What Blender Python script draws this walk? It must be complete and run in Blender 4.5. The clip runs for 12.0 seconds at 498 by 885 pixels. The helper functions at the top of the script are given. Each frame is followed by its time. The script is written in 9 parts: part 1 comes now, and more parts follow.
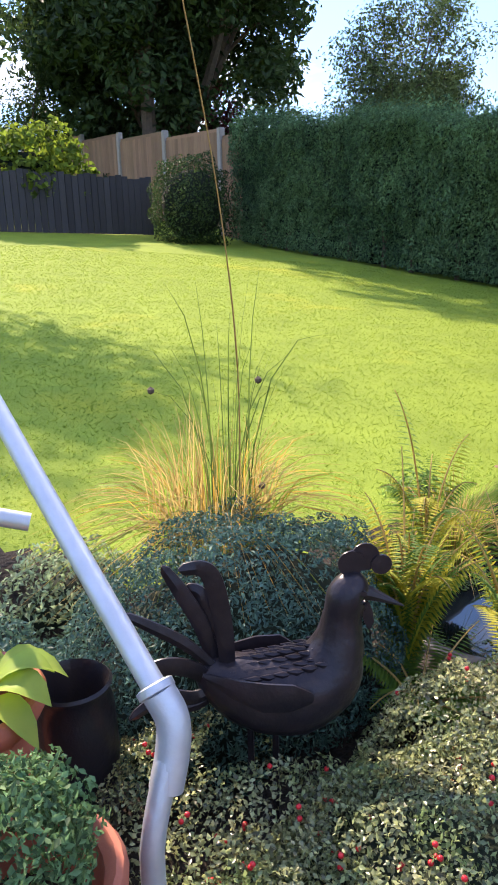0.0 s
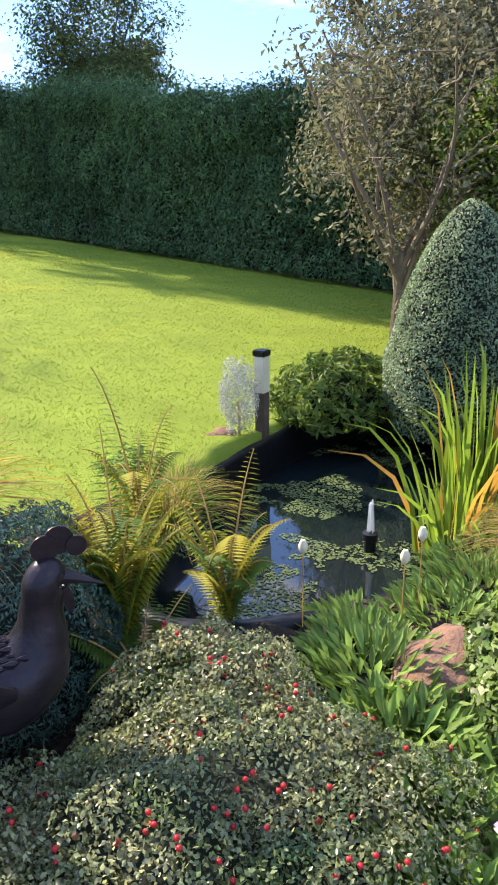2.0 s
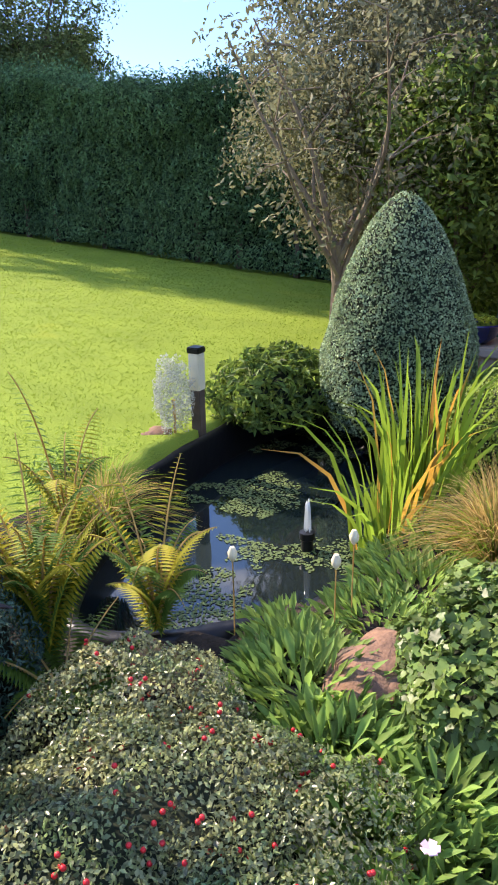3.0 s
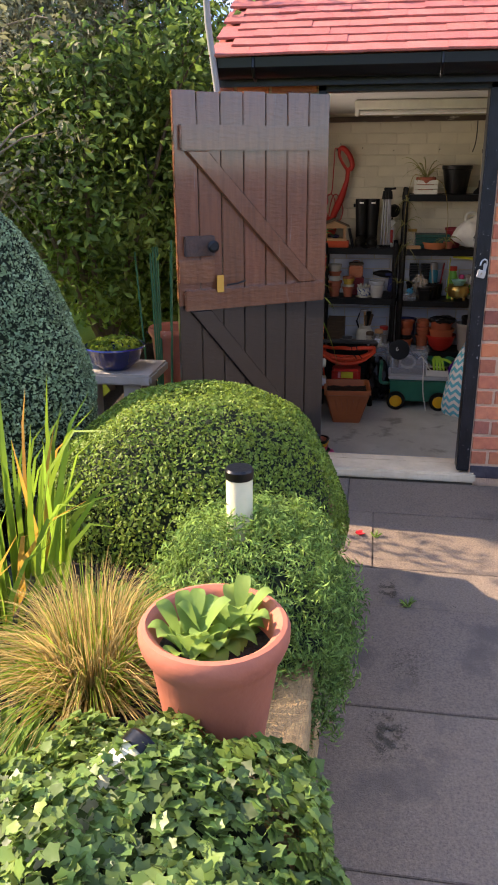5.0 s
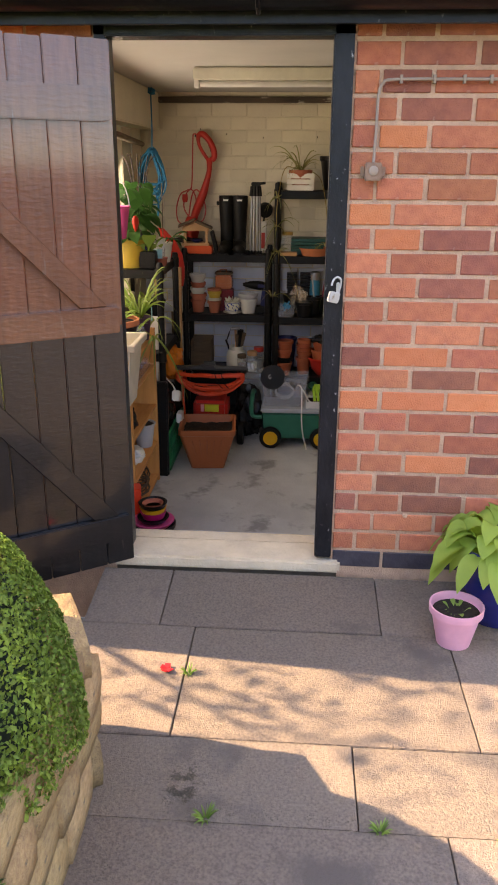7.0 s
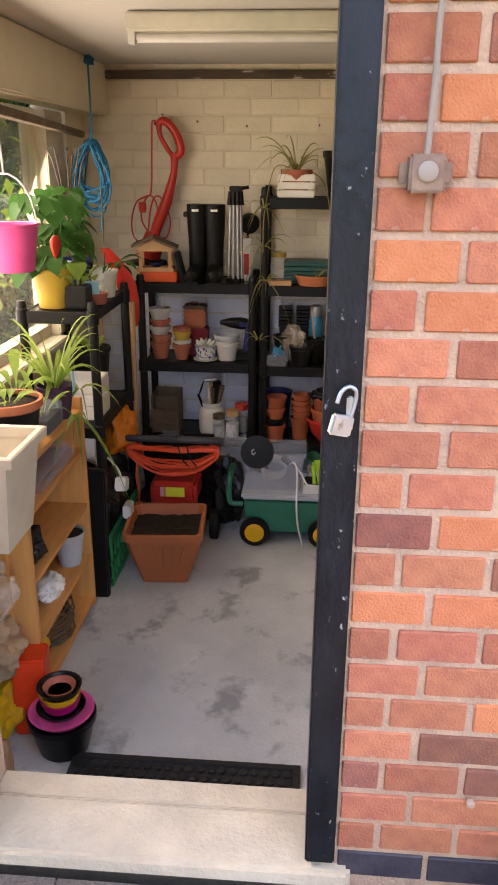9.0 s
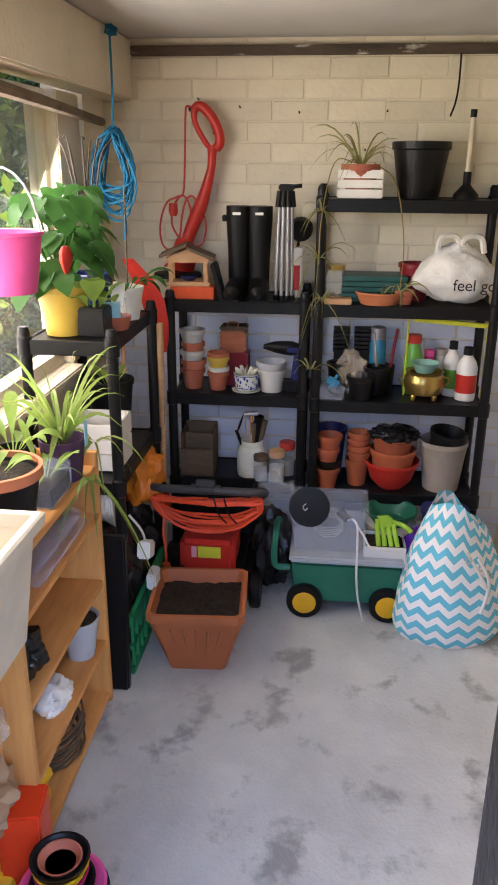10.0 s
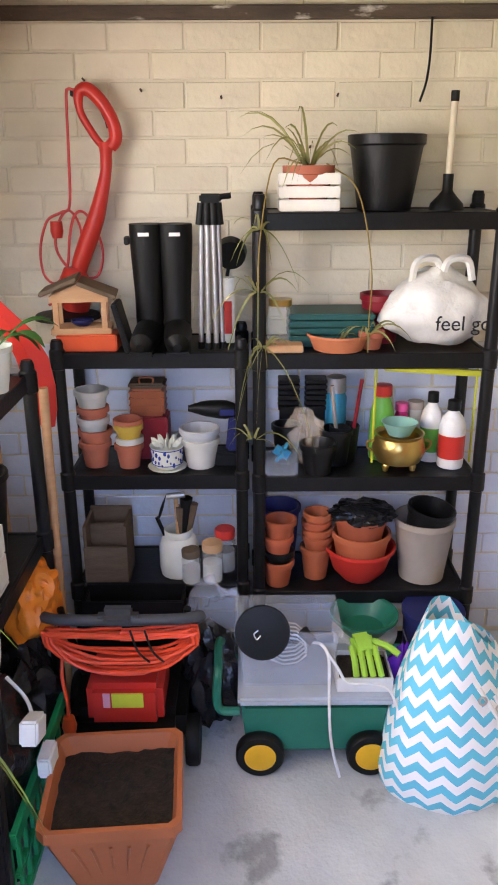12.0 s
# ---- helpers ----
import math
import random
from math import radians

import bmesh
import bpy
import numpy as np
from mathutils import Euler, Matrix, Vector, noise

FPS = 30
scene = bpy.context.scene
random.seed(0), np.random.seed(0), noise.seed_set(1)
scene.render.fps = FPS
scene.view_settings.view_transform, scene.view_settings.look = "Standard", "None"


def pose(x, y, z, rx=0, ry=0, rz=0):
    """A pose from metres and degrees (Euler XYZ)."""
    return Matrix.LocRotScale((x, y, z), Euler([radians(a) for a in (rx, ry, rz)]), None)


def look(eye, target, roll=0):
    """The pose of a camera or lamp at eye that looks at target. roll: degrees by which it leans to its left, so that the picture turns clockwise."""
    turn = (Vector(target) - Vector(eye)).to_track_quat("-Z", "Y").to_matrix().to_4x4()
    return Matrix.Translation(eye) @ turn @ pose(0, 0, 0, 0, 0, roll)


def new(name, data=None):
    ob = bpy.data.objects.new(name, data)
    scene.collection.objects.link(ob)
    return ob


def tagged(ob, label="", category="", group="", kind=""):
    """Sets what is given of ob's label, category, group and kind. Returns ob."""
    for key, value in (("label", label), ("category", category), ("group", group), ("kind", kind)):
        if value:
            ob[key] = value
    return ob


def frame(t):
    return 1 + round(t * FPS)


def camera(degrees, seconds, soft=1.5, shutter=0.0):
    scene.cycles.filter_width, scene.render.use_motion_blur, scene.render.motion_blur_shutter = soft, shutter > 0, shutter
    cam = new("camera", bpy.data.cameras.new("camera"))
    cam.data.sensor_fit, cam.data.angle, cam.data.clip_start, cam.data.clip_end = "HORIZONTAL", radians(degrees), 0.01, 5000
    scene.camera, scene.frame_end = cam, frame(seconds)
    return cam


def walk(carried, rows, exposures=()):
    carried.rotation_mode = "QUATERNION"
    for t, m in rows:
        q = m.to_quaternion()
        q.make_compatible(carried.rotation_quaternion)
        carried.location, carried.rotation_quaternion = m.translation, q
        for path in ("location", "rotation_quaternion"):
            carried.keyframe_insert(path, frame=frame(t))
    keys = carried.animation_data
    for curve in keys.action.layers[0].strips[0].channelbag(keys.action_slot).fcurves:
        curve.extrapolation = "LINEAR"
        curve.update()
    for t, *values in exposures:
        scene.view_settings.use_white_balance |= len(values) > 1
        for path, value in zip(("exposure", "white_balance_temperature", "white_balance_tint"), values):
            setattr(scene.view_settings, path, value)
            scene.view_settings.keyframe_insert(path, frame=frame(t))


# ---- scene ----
cam = camera(35.9, 12.0, soft=1.9)
METRES, EYE, TILT, LEAN, TURN = 5.12, 1.55, 0.0, 0.0, -34.9
ROWS = [
    (0.0, 0.0, 0.0, 0.0, -0.43, -16.86, 1.41),
    (0.5, 0.0112, -0.0011, -0.001, -7.27, -17.21, 1.36),
    (1.0, 0.0185, -0.0017, -0.0017, -13.24, -17.68, 1.23),
    (1.5, 0.0221, -0.0022, -0.0026, -17.96, -18.18, 1.05),
    (2.0, 0.0164, 0.0012, -0.0029, -20.88, -18.78, 0.91),
    (2.5, 0.018, 0.0022, -0.0021, -22.36, -19.3, 0.87),
    (4.5, 0.1301, 0.0504, 0.0045, -39.86, -19.8, 0.72),
    (5.0, 0.1705, 0.0606, 0.0024, -46.04, -19.86, 0.35),
    (5.5, 0.2288, 0.0605, 0.0035, -49.57, -19.85, -0.0),
    (6.0, 0.2791, 0.0762, -0.0027, -50.69, -19.9, -0.27),
    (6.5, 0.3339, 0.1015, -0.0036, -51.06, -19.88, -0.41),
    (7.0, 0.3943, 0.1262, -0.0104, -51.18, -19.88, -0.36),
    (9.0, 0.6189, 0.2718, -0.0118, -50.66, -19.92, -0.38),
    (9.5, 0.664, 0.3227, -0.0168, -49.66, -19.88, -0.49),
    (10.0, 0.7028, 0.3685, -0.0166, -48.92, -19.92, -0.36),
    (10.5, 0.7501, 0.4134, -0.0148, -48.51, -19.88, -0.28),
    (11.0, 0.781, 0.4476, -0.0176, -48.32, -19.8, -0.22),
    (11.5, 0.7993, 0.4684, -0.0128, -49.68, -19.72, 0.11),
    (12.0, 0.8262, 0.4762, -0.0177, -55.37, -19.62, 0.27),
]
walk(cam, [(t, pose(0, 0, EYE, TILT, LEAN, TURN) @ pose(METRES * x, METRES * y, METRES * z, 90 + pitch, roll, yaw)) for t, x, y, z, yaw, pitch, roll in ROWS],
     exposures=[(0.0, 2.84, 7700, 19), (2.7, 2.70, 7350, 18), (5.0, 3.08, 8200, 19), (6.5, 3.72, 9900, 20), (7.2, 3.74, 9900, 19), (9.0, 4.28, 9500, 21), (10.0, 4.75, 7600, 18), (12.0, 5.32, 7100, 20)])

# ---- world and light ----
SUN_AZ, SUN_EL = 5.0, 35.0          # degrees from +y towards +x, and above the horizon
sun_dir = Vector((math.sin(radians(SUN_AZ)) * math.cos(radians(SUN_EL)), math.cos(radians(SUN_AZ)) * math.cos(radians(SUN_EL)), math.sin(radians(SUN_EL))))
sun = new("sun", bpy.data.lights.new("sun", "SUN"))
sun.data.energy, sun.data.angle, sun.data.color = 1.85, radians(0.55), (1.0, 0.93, 0.82)
sun.matrix_world = look(sun_dir * 30, (0, 0, 0))
world = bpy.data.worlds.new("world")
scene.world = world
world.use_nodes = True
wn, wl = world.node_tree.nodes, world.node_tree.links
wn.clear()
w_out, w_bg, w_sky = wn.new("ShaderNodeOutputWorld"), wn.new("ShaderNodeBackground"), wn.new("ShaderNodeTexSky")
w_sky.sky_type, w_sky.sun_disc = "NISHITA", False
w_sky.sun_elevation, w_sky.sun_rotation = radians(SUN_EL), radians(SUN_AZ)
w_sky.dust_density, w_sky.ozone_density, w_sky.altitude = 0.0, 2.5, 2500
w_map, w_noise, w_ramp, w_mix = wn.new("ShaderNodeMapping"), wn.new("ShaderNodeTexNoise"), wn.new("ShaderNodeValToRGB"), wn.new("ShaderNodeMixRGB")
w_tc = wn.new("ShaderNodeTexCoord")
w_map.inputs["Scale"].default_value = (1.6, 1.6, 7.0)
w_map.inputs["Location"].default_value = (0.7, 0.2, 0.1)
w_noise.inputs["Scale"].default_value, w_noise.inputs["Detail"].default_value, w_noise.inputs["Roughness"].default_value = 1.5, 7, 0.55
w_ramp.color_ramp.elements[0].position, w_ramp.color_ramp.elements[1].position = 0.53, 0.66
w_mix.inputs["Color2"].default_value = (7.5, 6.6, 5.6, 1)
wl.new(w_tc.outputs["Generated"], w_map.inputs["Vector"])
wl.new(w_map.outputs["Vector"], w_noise.inputs["Vector"])
wl.new(w_noise.outputs["Fac"], w_ramp.inputs["Fac"])
wl.new(w_ramp.outputs["Color"], w_mix.inputs["Fac"])
wl.new(w_sky.outputs["Color"], w_mix.inputs["Color1"])
w_tint = wn.new("ShaderNodeMixRGB")
w_tint.blend_type = "MULTIPLY"
w_tint.inputs["Fac"].default_value, w_tint.inputs["Color2"].default_value = 1.0, (0.66, 0.80, 1.0, 1)
wl.new(w_mix.outputs["Color"], w_tint.inputs["Color1"])
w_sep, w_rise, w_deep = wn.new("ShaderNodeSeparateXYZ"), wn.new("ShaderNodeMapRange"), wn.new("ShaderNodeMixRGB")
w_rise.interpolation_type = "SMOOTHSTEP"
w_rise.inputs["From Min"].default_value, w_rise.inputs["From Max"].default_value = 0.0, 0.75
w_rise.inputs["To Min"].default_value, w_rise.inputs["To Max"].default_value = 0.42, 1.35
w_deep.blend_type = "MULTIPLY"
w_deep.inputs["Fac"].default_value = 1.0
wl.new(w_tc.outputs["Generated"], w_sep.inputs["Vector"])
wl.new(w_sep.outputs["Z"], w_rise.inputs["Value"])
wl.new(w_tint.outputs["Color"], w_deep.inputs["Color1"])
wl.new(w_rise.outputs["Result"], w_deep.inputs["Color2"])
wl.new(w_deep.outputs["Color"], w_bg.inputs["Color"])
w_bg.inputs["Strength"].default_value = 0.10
wl.new(w_bg.outputs["Background"], w_out.inputs["Surface"])

# daylight that comes in by the shed window
sky_light = new("window_light", bpy.data.lights.new("window_light", "AREA"))
sky_light.data.shape, sky_light.data.size, sky_light.data.size_y = "RECTANGLE", 1.7, 0.88
sky_light.data.energy, sky_light.data.color = 2.3, (0.95, 0.97, 1.0)
sky_light.matrix_world = look((5.92, 0.58, 1.21), (5.92, -0.6, 0.75))


# ---- materials ----
def material(name, colour, rough=0.7, metal=0.0, colour2=None, scale=8.0, bump=0.0, bump_scale=60.0, vary=0.0, island=0.0, leaf=0.0, wear=None, wear_at=0.62, wear_scale=5.0, stretch=(1, 1, 1), spec=0.3, coat=0.0, detail=5.0, coat_rough=0.03, relief=None):
    """Two-scale colour (colour to colour2 by noise, a wear colour by broader noise), random tint by object or by island, fine relief."""
    m = bpy.data.materials.new(name)
    m.use_nodes = True
    n, l = m.node_tree.nodes, m.node_tree.links
    b = n["Principled BSDF"]
    b.inputs["Roughness"].default_value, b.inputs["Metallic"].default_value = rough, metal
    b.inputs["Specular IOR Level"].default_value = spec
    b.inputs["Coat Weight"].default_value, b.inputs["Coat Roughness"].default_value = coat, coat_rough
    tc, mp = n.new("ShaderNodeTexCoord"), n.new("ShaderNodeMapping")
    mp.inputs["Scale"].default_value = stretch
    l.new(tc.outputs["Object"], mp.inputs["Vector"])
    out = None

    def mixed(a, c, fac, kind="MIX"):
        x = n.new("ShaderNodeMixRGB")
        x.blend_type = kind
        for key, v in (("Color1", a), ("Color2", c), ("Fac", fac)):
            if isinstance(v, (int, float)):
                x.inputs[key].default_value = v
            elif isinstance(v, tuple):
                x.inputs[key].default_value = (*v, 1)
            else:
                l.new(v, x.inputs[key])
        return x.outputs["Color"]

    def noisy(sc, lo, hi, det=detail):
        t, r = n.new("ShaderNodeTexNoise"), n.new("ShaderNodeMapRange")
        t.inputs["Scale"].default_value, t.inputs["Detail"].default_value, t.inputs["Roughness"].default_value = sc, det, 0.6
        l.new(mp.outputs["Vector"], t.inputs["Vector"])
        l.new(t.outputs["Fac"], r.inputs["Value"])
        r.inputs["From Min"].default_value, r.inputs["From Max"].default_value = lo, hi
        return r.outputs["Result"]

    out = mixed(colour, colour2, noisy(scale, 0.3, 0.7)) if colour2 else mixed(colour, tuple(c * 0.8 for c in colour), noisy(scale, 0.3, 0.7))
    if wear:
        out = mixed(out, wear, noisy(wear_scale, wear_at, wear_at + 0.1))
    if vary or island:
        src = n.new("ShaderNodeObjectInfo").outputs["Random"] if vary else n.new("ShaderNodeNewGeometry").outputs["Random Per Island"]
        k = vary or island
        h = n.new("ShaderNodeHueSaturation")
        r1, r2 = n.new("ShaderNodeMapRange"), n.new("ShaderNodeMapRange")
        r1.inputs["To Min"].default_value, r1.inputs["To Max"].default_value = 1 - k, 1 + k
        r2.inputs["To Min"].default_value, r2.inputs["To Max"].default_value = 0.5 - k * 0.02, 0.5 + k * 0.02
        w = n.new("ShaderNodeTexWhiteNoise")
        w.noise_dimensions = "1D"
        l.new(src, w.inputs["W"])
        l.new(src, r1.inputs["Value"])
        l.new(w.outputs["Value"], r2.inputs["Value"])
        l.new(r1.outputs["Result"], h.inputs["Value"])
        l.new(r2.outputs["Result"], h.inputs["Hue"])
        l.new(out, h.inputs["Color"])
        out = h.outputs["Color"]
    l.new(out, b.inputs["Base Color"])
    if bump:
        bp, t = n.new("ShaderNodeBump"), n.new("ShaderNodeTexNoise")
        t.inputs["Scale"].default_value, t.inputs["Detail"].default_value = bump_scale, 4
        mr = mp
        if relief:
            mr = n.new("ShaderNodeMapping")
            mr.inputs["Scale"].default_value = relief
            l.new(tc.outputs["Object"], mr.inputs["Vector"])
        l.new(mr.outputs["Vector"], t.inputs["Vector"])
        l.new(t.outputs["Fac"], bp.inputs["Height"])
        bp.inputs["Strength"].default_value, bp.inputs["Distance"].default_value = bump, 0.01
        l.new(bp.outputs["Normal"], b.inputs["Normal"])
    if leaf:
        tr, mx = n.new("ShaderNodeBsdfTranslucent"), n.new("ShaderNodeMixShader")
        l.new(out, tr.inputs["Color"])
        mx.inputs["Fac"].default_value = leaf
        l.new(b.outputs["BSDF"], mx.inputs[1])
        l.new(tr.outputs["BSDF"], mx.inputs[2])
        l.new(mx.outputs["Shader"], n["Material Output"].inputs["Surface"])
    return m


def glass(name, colour=(0.9, 0.95, 0.95), rough=0.03, alpha=0.25):
    m = bpy.data.materials.new(name)
    m.use_nodes = True
    b = m.node_tree.nodes["Principled BSDF"]
    b.inputs["Base Color"].default_value = (*colour, 1)
    b.inputs["Roughness"].default_value = rough
    b.inputs["Alpha"].default_value = alpha
    return m


def foliage(name, colour, colour2, island=0.35, leaf=0.35, rough=0.45, scale=3.0, spec=0.4):
    return material(name, colour, rough + 0.12, colour2=colour2, scale=scale, island=island, leaf=min(0.55, leaf + 0.1), spec=spec * 0.55)


M = {}
M["brick"] = material("brick", (0.55, 0.175, 0.085), 0.88, colour2=(0.42, 0.12, 0.065), scale=26, bump=0.5, bump_scale=210, vary=0.22, wear=(0.58, 0.33, 0.23), wear_at=0.66, wear_scale=14)
M["brick_orange"] = material("brick_orange", (0.64, 0.20, 0.085), 0.88, colour2=(0.58, 0.165, 0.065), scale=26, bump=0.5, bump_scale=210, vary=0.12, wear=(0.62, 0.38, 0.24), wear_at=0.66, wear_scale=14)
M["brick_plum"] = material("brick_plum", (0.38, 0.125, 0.072), 0.88, colour2=(0.26, 0.085, 0.055), scale=22, bump=0.5, bump_scale=210, vary=0.22, wear=(0.50, 0.30, 0.22), wear_at=0.66, wear_scale=18)
M["brick_dark"] = material("brick_dark", (0.055, 0.045, 0.05), 0.6, colour2=(0.03, 0.025, 0.03), scale=12, bump=0.4, vary=0.2)
M["mortar"] = material("mortar", (0.60, 0.37, 0.235), 0.95, colour2=(0.44, 0.27, 0.175), scale=20, bump=0.6, bump_scale=150)
M["cream"] = material("cream", (0.70, 0.63, 0.48), 0.75, colour2=(0.64, 0.57, 0.44), scale=5, bump=0.35, bump_scale=45, vary=0.06, wear=(0.48, 0.42, 0.32), wear_at=0.66, wear_scale=7)
M["white_wall"] = material("white_wall", (0.66, 0.70, 0.78), 0.7, colour2=(0.58, 0.62, 0.70), scale=4, bump=0.3, bump_scale=40)
M["ceiling"] = material("ceiling", (0.56, 0.54, 0.50), 0.85, colour2=(0.48, 0.46, 0.42), scale=2, bump=0.1)
M["concrete"] = material("concrete", (0.575, 0.585, 0.555), 0.55, colour2=(0.385, 0.395, 0.38), scale=2.6, bump=0.35, bump_scale=70, wear=(0.28, 0.28, 0.265), wear_at=0.545, wear_scale=5.5, detail=10)
M["slab"] = material("slab", (0.235, 0.172, 0.125), 0.92, colour2=(0.125, 0.092, 0.068), scale=120, bump=0.7, bump_scale=240, vary=0.14, wear=(0.12, 0.092, 0.072), wear_at=0.55, wear_scale=3.4, detail=9)
M["slab_joint"] = material("slab_joint", (0.13, 0.10, 0.07), 0.95, colour2=(0.08, 0.065, 0.045), scale=20, bump=0.6)
M["sill"] = material("sill", (0.70, 0.55, 0.37), 0.85, colour2=(0.52, 0.40, 0.27), scale=8, bump=0.5, bump_scale=80, wear=(0.25, 0.22, 0.18), wear_at=0.64, wear_scale=6)
M["black_paint"] = material("black_paint", (0.006, 0.006, 0.007), 0.34, colour2=(0.016, 0.016, 0.018), scale=12, bump=0.25, bump_scale=60, wear=(0.50, 0.47, 0.43), wear_at=0.665, wear_scale=60, stretch=(1, 1, 0.6), spec=0.25)
M["door_brown"] = material("door_brown", (0.20, 0.065, 0.028), 0.26, colour2=(0.12, 0.040, 0.018), scale=7, bump=0.28, bump_scale=22, vary=0.14, stretch=(6, 6, 0.6), wear=(0.20, 0.13, 0.10), wear_at=0.64, wear_scale=5.0, coat=1.0, coat_rough=0.09, relief=(1.2, 1.2, 4.0))
M["door_black"] = material("door_black", (0.005, 0.0042, 0.004), 0.3, colour2=(0.010, 0.0075, 0.007), scale=7, bump=0.22, bump_scale=24, vary=0.2, stretch=(6, 6, 0.6), wear=(0.06, 0.045, 0.036), wear_at=0.68, wear_scale=6.0, spec=0.3, coat=0.8, coat_rough=0.09, relief=(1.2, 1.2, 4.0))
M["roof_tile"] = material("roof_tile", (0.40, 0.105, 0.085), 0.85, colour2=(0.30, 0.08, 0.065), scale=9, bump=0.4, bump_scale=80, vary=0.13, wear=(0.34, 0.20, 0.16), wear_at=0.66, wear_scale=5)
M["gutter"] = material("gutter", (0.004, 0.0045, 0.005), 0.3, bump=0.08, spec=0.3)
M["stone"] = material("stone", (0.46, 0.29, 0.13), 0.92, colour2=(0.28, 0.165, 0.08), scale=9, bump=0.8, bump_scale=30, vary=0.22, wear=(0.10, 0.09, 0.06), wear_at=0.62, wear_scale=6)
M["soil"] = material("soil", (0.034, 0.022, 0.014), 0.95, colour2=(0.012, 0.009, 0.007), scale=45, bump=1.0, bump_scale=90)
M["lawn"] = material("lawn", (0.21, 0.28, 0.035), 0.9, colour2=(0.16, 0.22, 0.03), scale=3.0, bump=0.8, bump_scale=120, wear=(0.25, 0.28, 0.03), wear_at=0.58, wear_scale=0.9, detail=8, spec=0.1)
M["grass"] = foliage("grass", (0.222, 0.31, 0.042), (0.185, 0.26, 0.036), 0.12, 0.45, 0.7, 0.6, 0.15)
M["liner"] = material("liner", (0.008, 0.008, 0.009), 0.35, bump=0.4, bump_scale=12)
M["box_leaf"] = foliage("box_leaf", (0.21, 0.28, 0.045), (0.11, 0.18, 0.03), 0.45, 0.3, 0.4)
M["hedge_leaf"] = foliage("hedge_leaf", (0.13, 0.235, 0.095), (0.055, 0.115, 0.05), 0.6, 0.25, 0.55, 0.8)
# near-black green: the shade inside dense foliage, put into the colour
M["inner_shade"] = material("inner_shade", (0.012, 0.018, 0.008), 0.95, scale=10)
M["bark"] = material("bark", (0.13, 0.09, 0.06), 0.9, colour2=(0.07, 0.05, 0.035), scale=14, bump=0.8, bump_scale=25)
M["fence"] = material("fence", (0.30, 0.165, 0.09), 0.85, colour2=(0.22, 0.12, 0.07), scale=6, vary=0.2, stretch=(5, 5, 0.5), bump=0.3)
M["fence_dark"] = material("fence_dark", (0.05, 0.045, 0.046), 0.85, vary=0.25, stretch=(5, 5, 0.5), bump=0.3)
M["concrete_post"] = material("concrete_post", (0.33, 0.29, 0.245), 0.9, scale=10, bump=0.3)


# ---- builders ----
RNG = np.random.default_rng(7)


def mesh_object(name, verts, faces, mat, parent=None, smooth=False):
    me = bpy.data.meshes.new(name)
    me.from_pydata([tuple(v) for v in verts], [], [tuple(f) for f in faces])
    me.update()
    if smooth:
        me.shade_smooth()
    me.materials.append(mat)
    ob = new(name, me)
    ob.parent = parent
    return ob


def part(name, bm, mat, parent=None, label="", smooth=False, at=None):
    me = bpy.data.meshes.new(name)
    bmesh.ops.recalc_face_normals(bm, faces=bm.faces)
    bm.to_mesh(me)
    bm.free()
    if smooth:
        me.shade_smooth()
        me.set_sharp_from_angle(angle=radians(38))
    me.materials.append(mat)
    ob = new(name, me)
    ob.parent = parent
    if at is not None:
        ob.matrix_basis = at
    if label:
        tagged(ob, label)
    return ob


def thing(name, at, label, category, group="", turn=0.0):
    """An Empty at a thing's base that carries its parts."""
    e = new(name)
    e.empty_display_size = 0.05
    e.matrix_basis = pose(*at, 0, 0, turn)
    return tagged(e, label, category, group)


def bm_box(bm, x0, x1, y0, y1, z0, z1, bevel=0.0, m=None):
    r = bmesh.ops.create_cube(bm, size=1)
    vs = r["verts"]
    bmesh.ops.scale(bm, verts=vs, vec=(x1 - x0, y1 - y0, z1 - z0))
    bmesh.ops.translate(bm, verts=vs, vec=((x0 + x1) / 2, (y0 + y1) / 2, (z0 + z1) / 2))
    if bevel:
        es = {e for v in vs for e in v.link_edges}
        out = bmesh.ops.bevel(bm, geom=list(es), offset=bevel, segments=2, affect="EDGES")
        vs = list({v for f in out["faces"] for v in f.verts} | {v for v in vs if v.is_valid})
    if m is not None:
        bmesh.ops.transform(bm, matrix=m, verts=vs)
    return vs


def box(name, x0, x1, y0, y1, z0, z1, mat, parent=None, label="", bevel=0.0, at=None):
    bm = bmesh.new()
    bm_box(bm, x0, x1, y0, y1, z0, z1, bevel)
    return part(name, bm, mat, parent, label, bool(bevel), at)


def bm_lathe(bm, rings, segs=24, close_bottom=True, close_top=False, squash=1.0, wob=None):
    """Rings of (radius, z) turned about z, in order."""
    rows = []
    for i, (r, z) in enumerate(rings):
        row = []
        for k in range(segs):
            a = 2 * math.pi * k / segs
            q = r * (wob(a, z) if wob else 1)
            row.append(bm.verts.new((q * math.cos(a), q * math.sin(a) * squash, z)))
        rows.append(row)
    for a, b in zip(rows, rows[1:]):
        for k in range(segs):
            bm.faces.new((a[k], a[(k + 1) % segs], b[(k + 1) % segs], b[k]))
    if close_bottom:
        bm.faces.new(rows[0][::-1])
    if close_top:
        bm.faces.new(rows[-1])
    return [v for r in rows for v in r]


def lathe(name, rings, mat, parent=None, label="", segs=24, close_bottom=True, close_top=False, at=None, squash=1.0, wob=None):
    bm = bmesh.new()
    bm_lathe(bm, rings, segs, close_bottom, close_top, squash, wob)
    return part(name, bm, mat, parent, label, True, at)


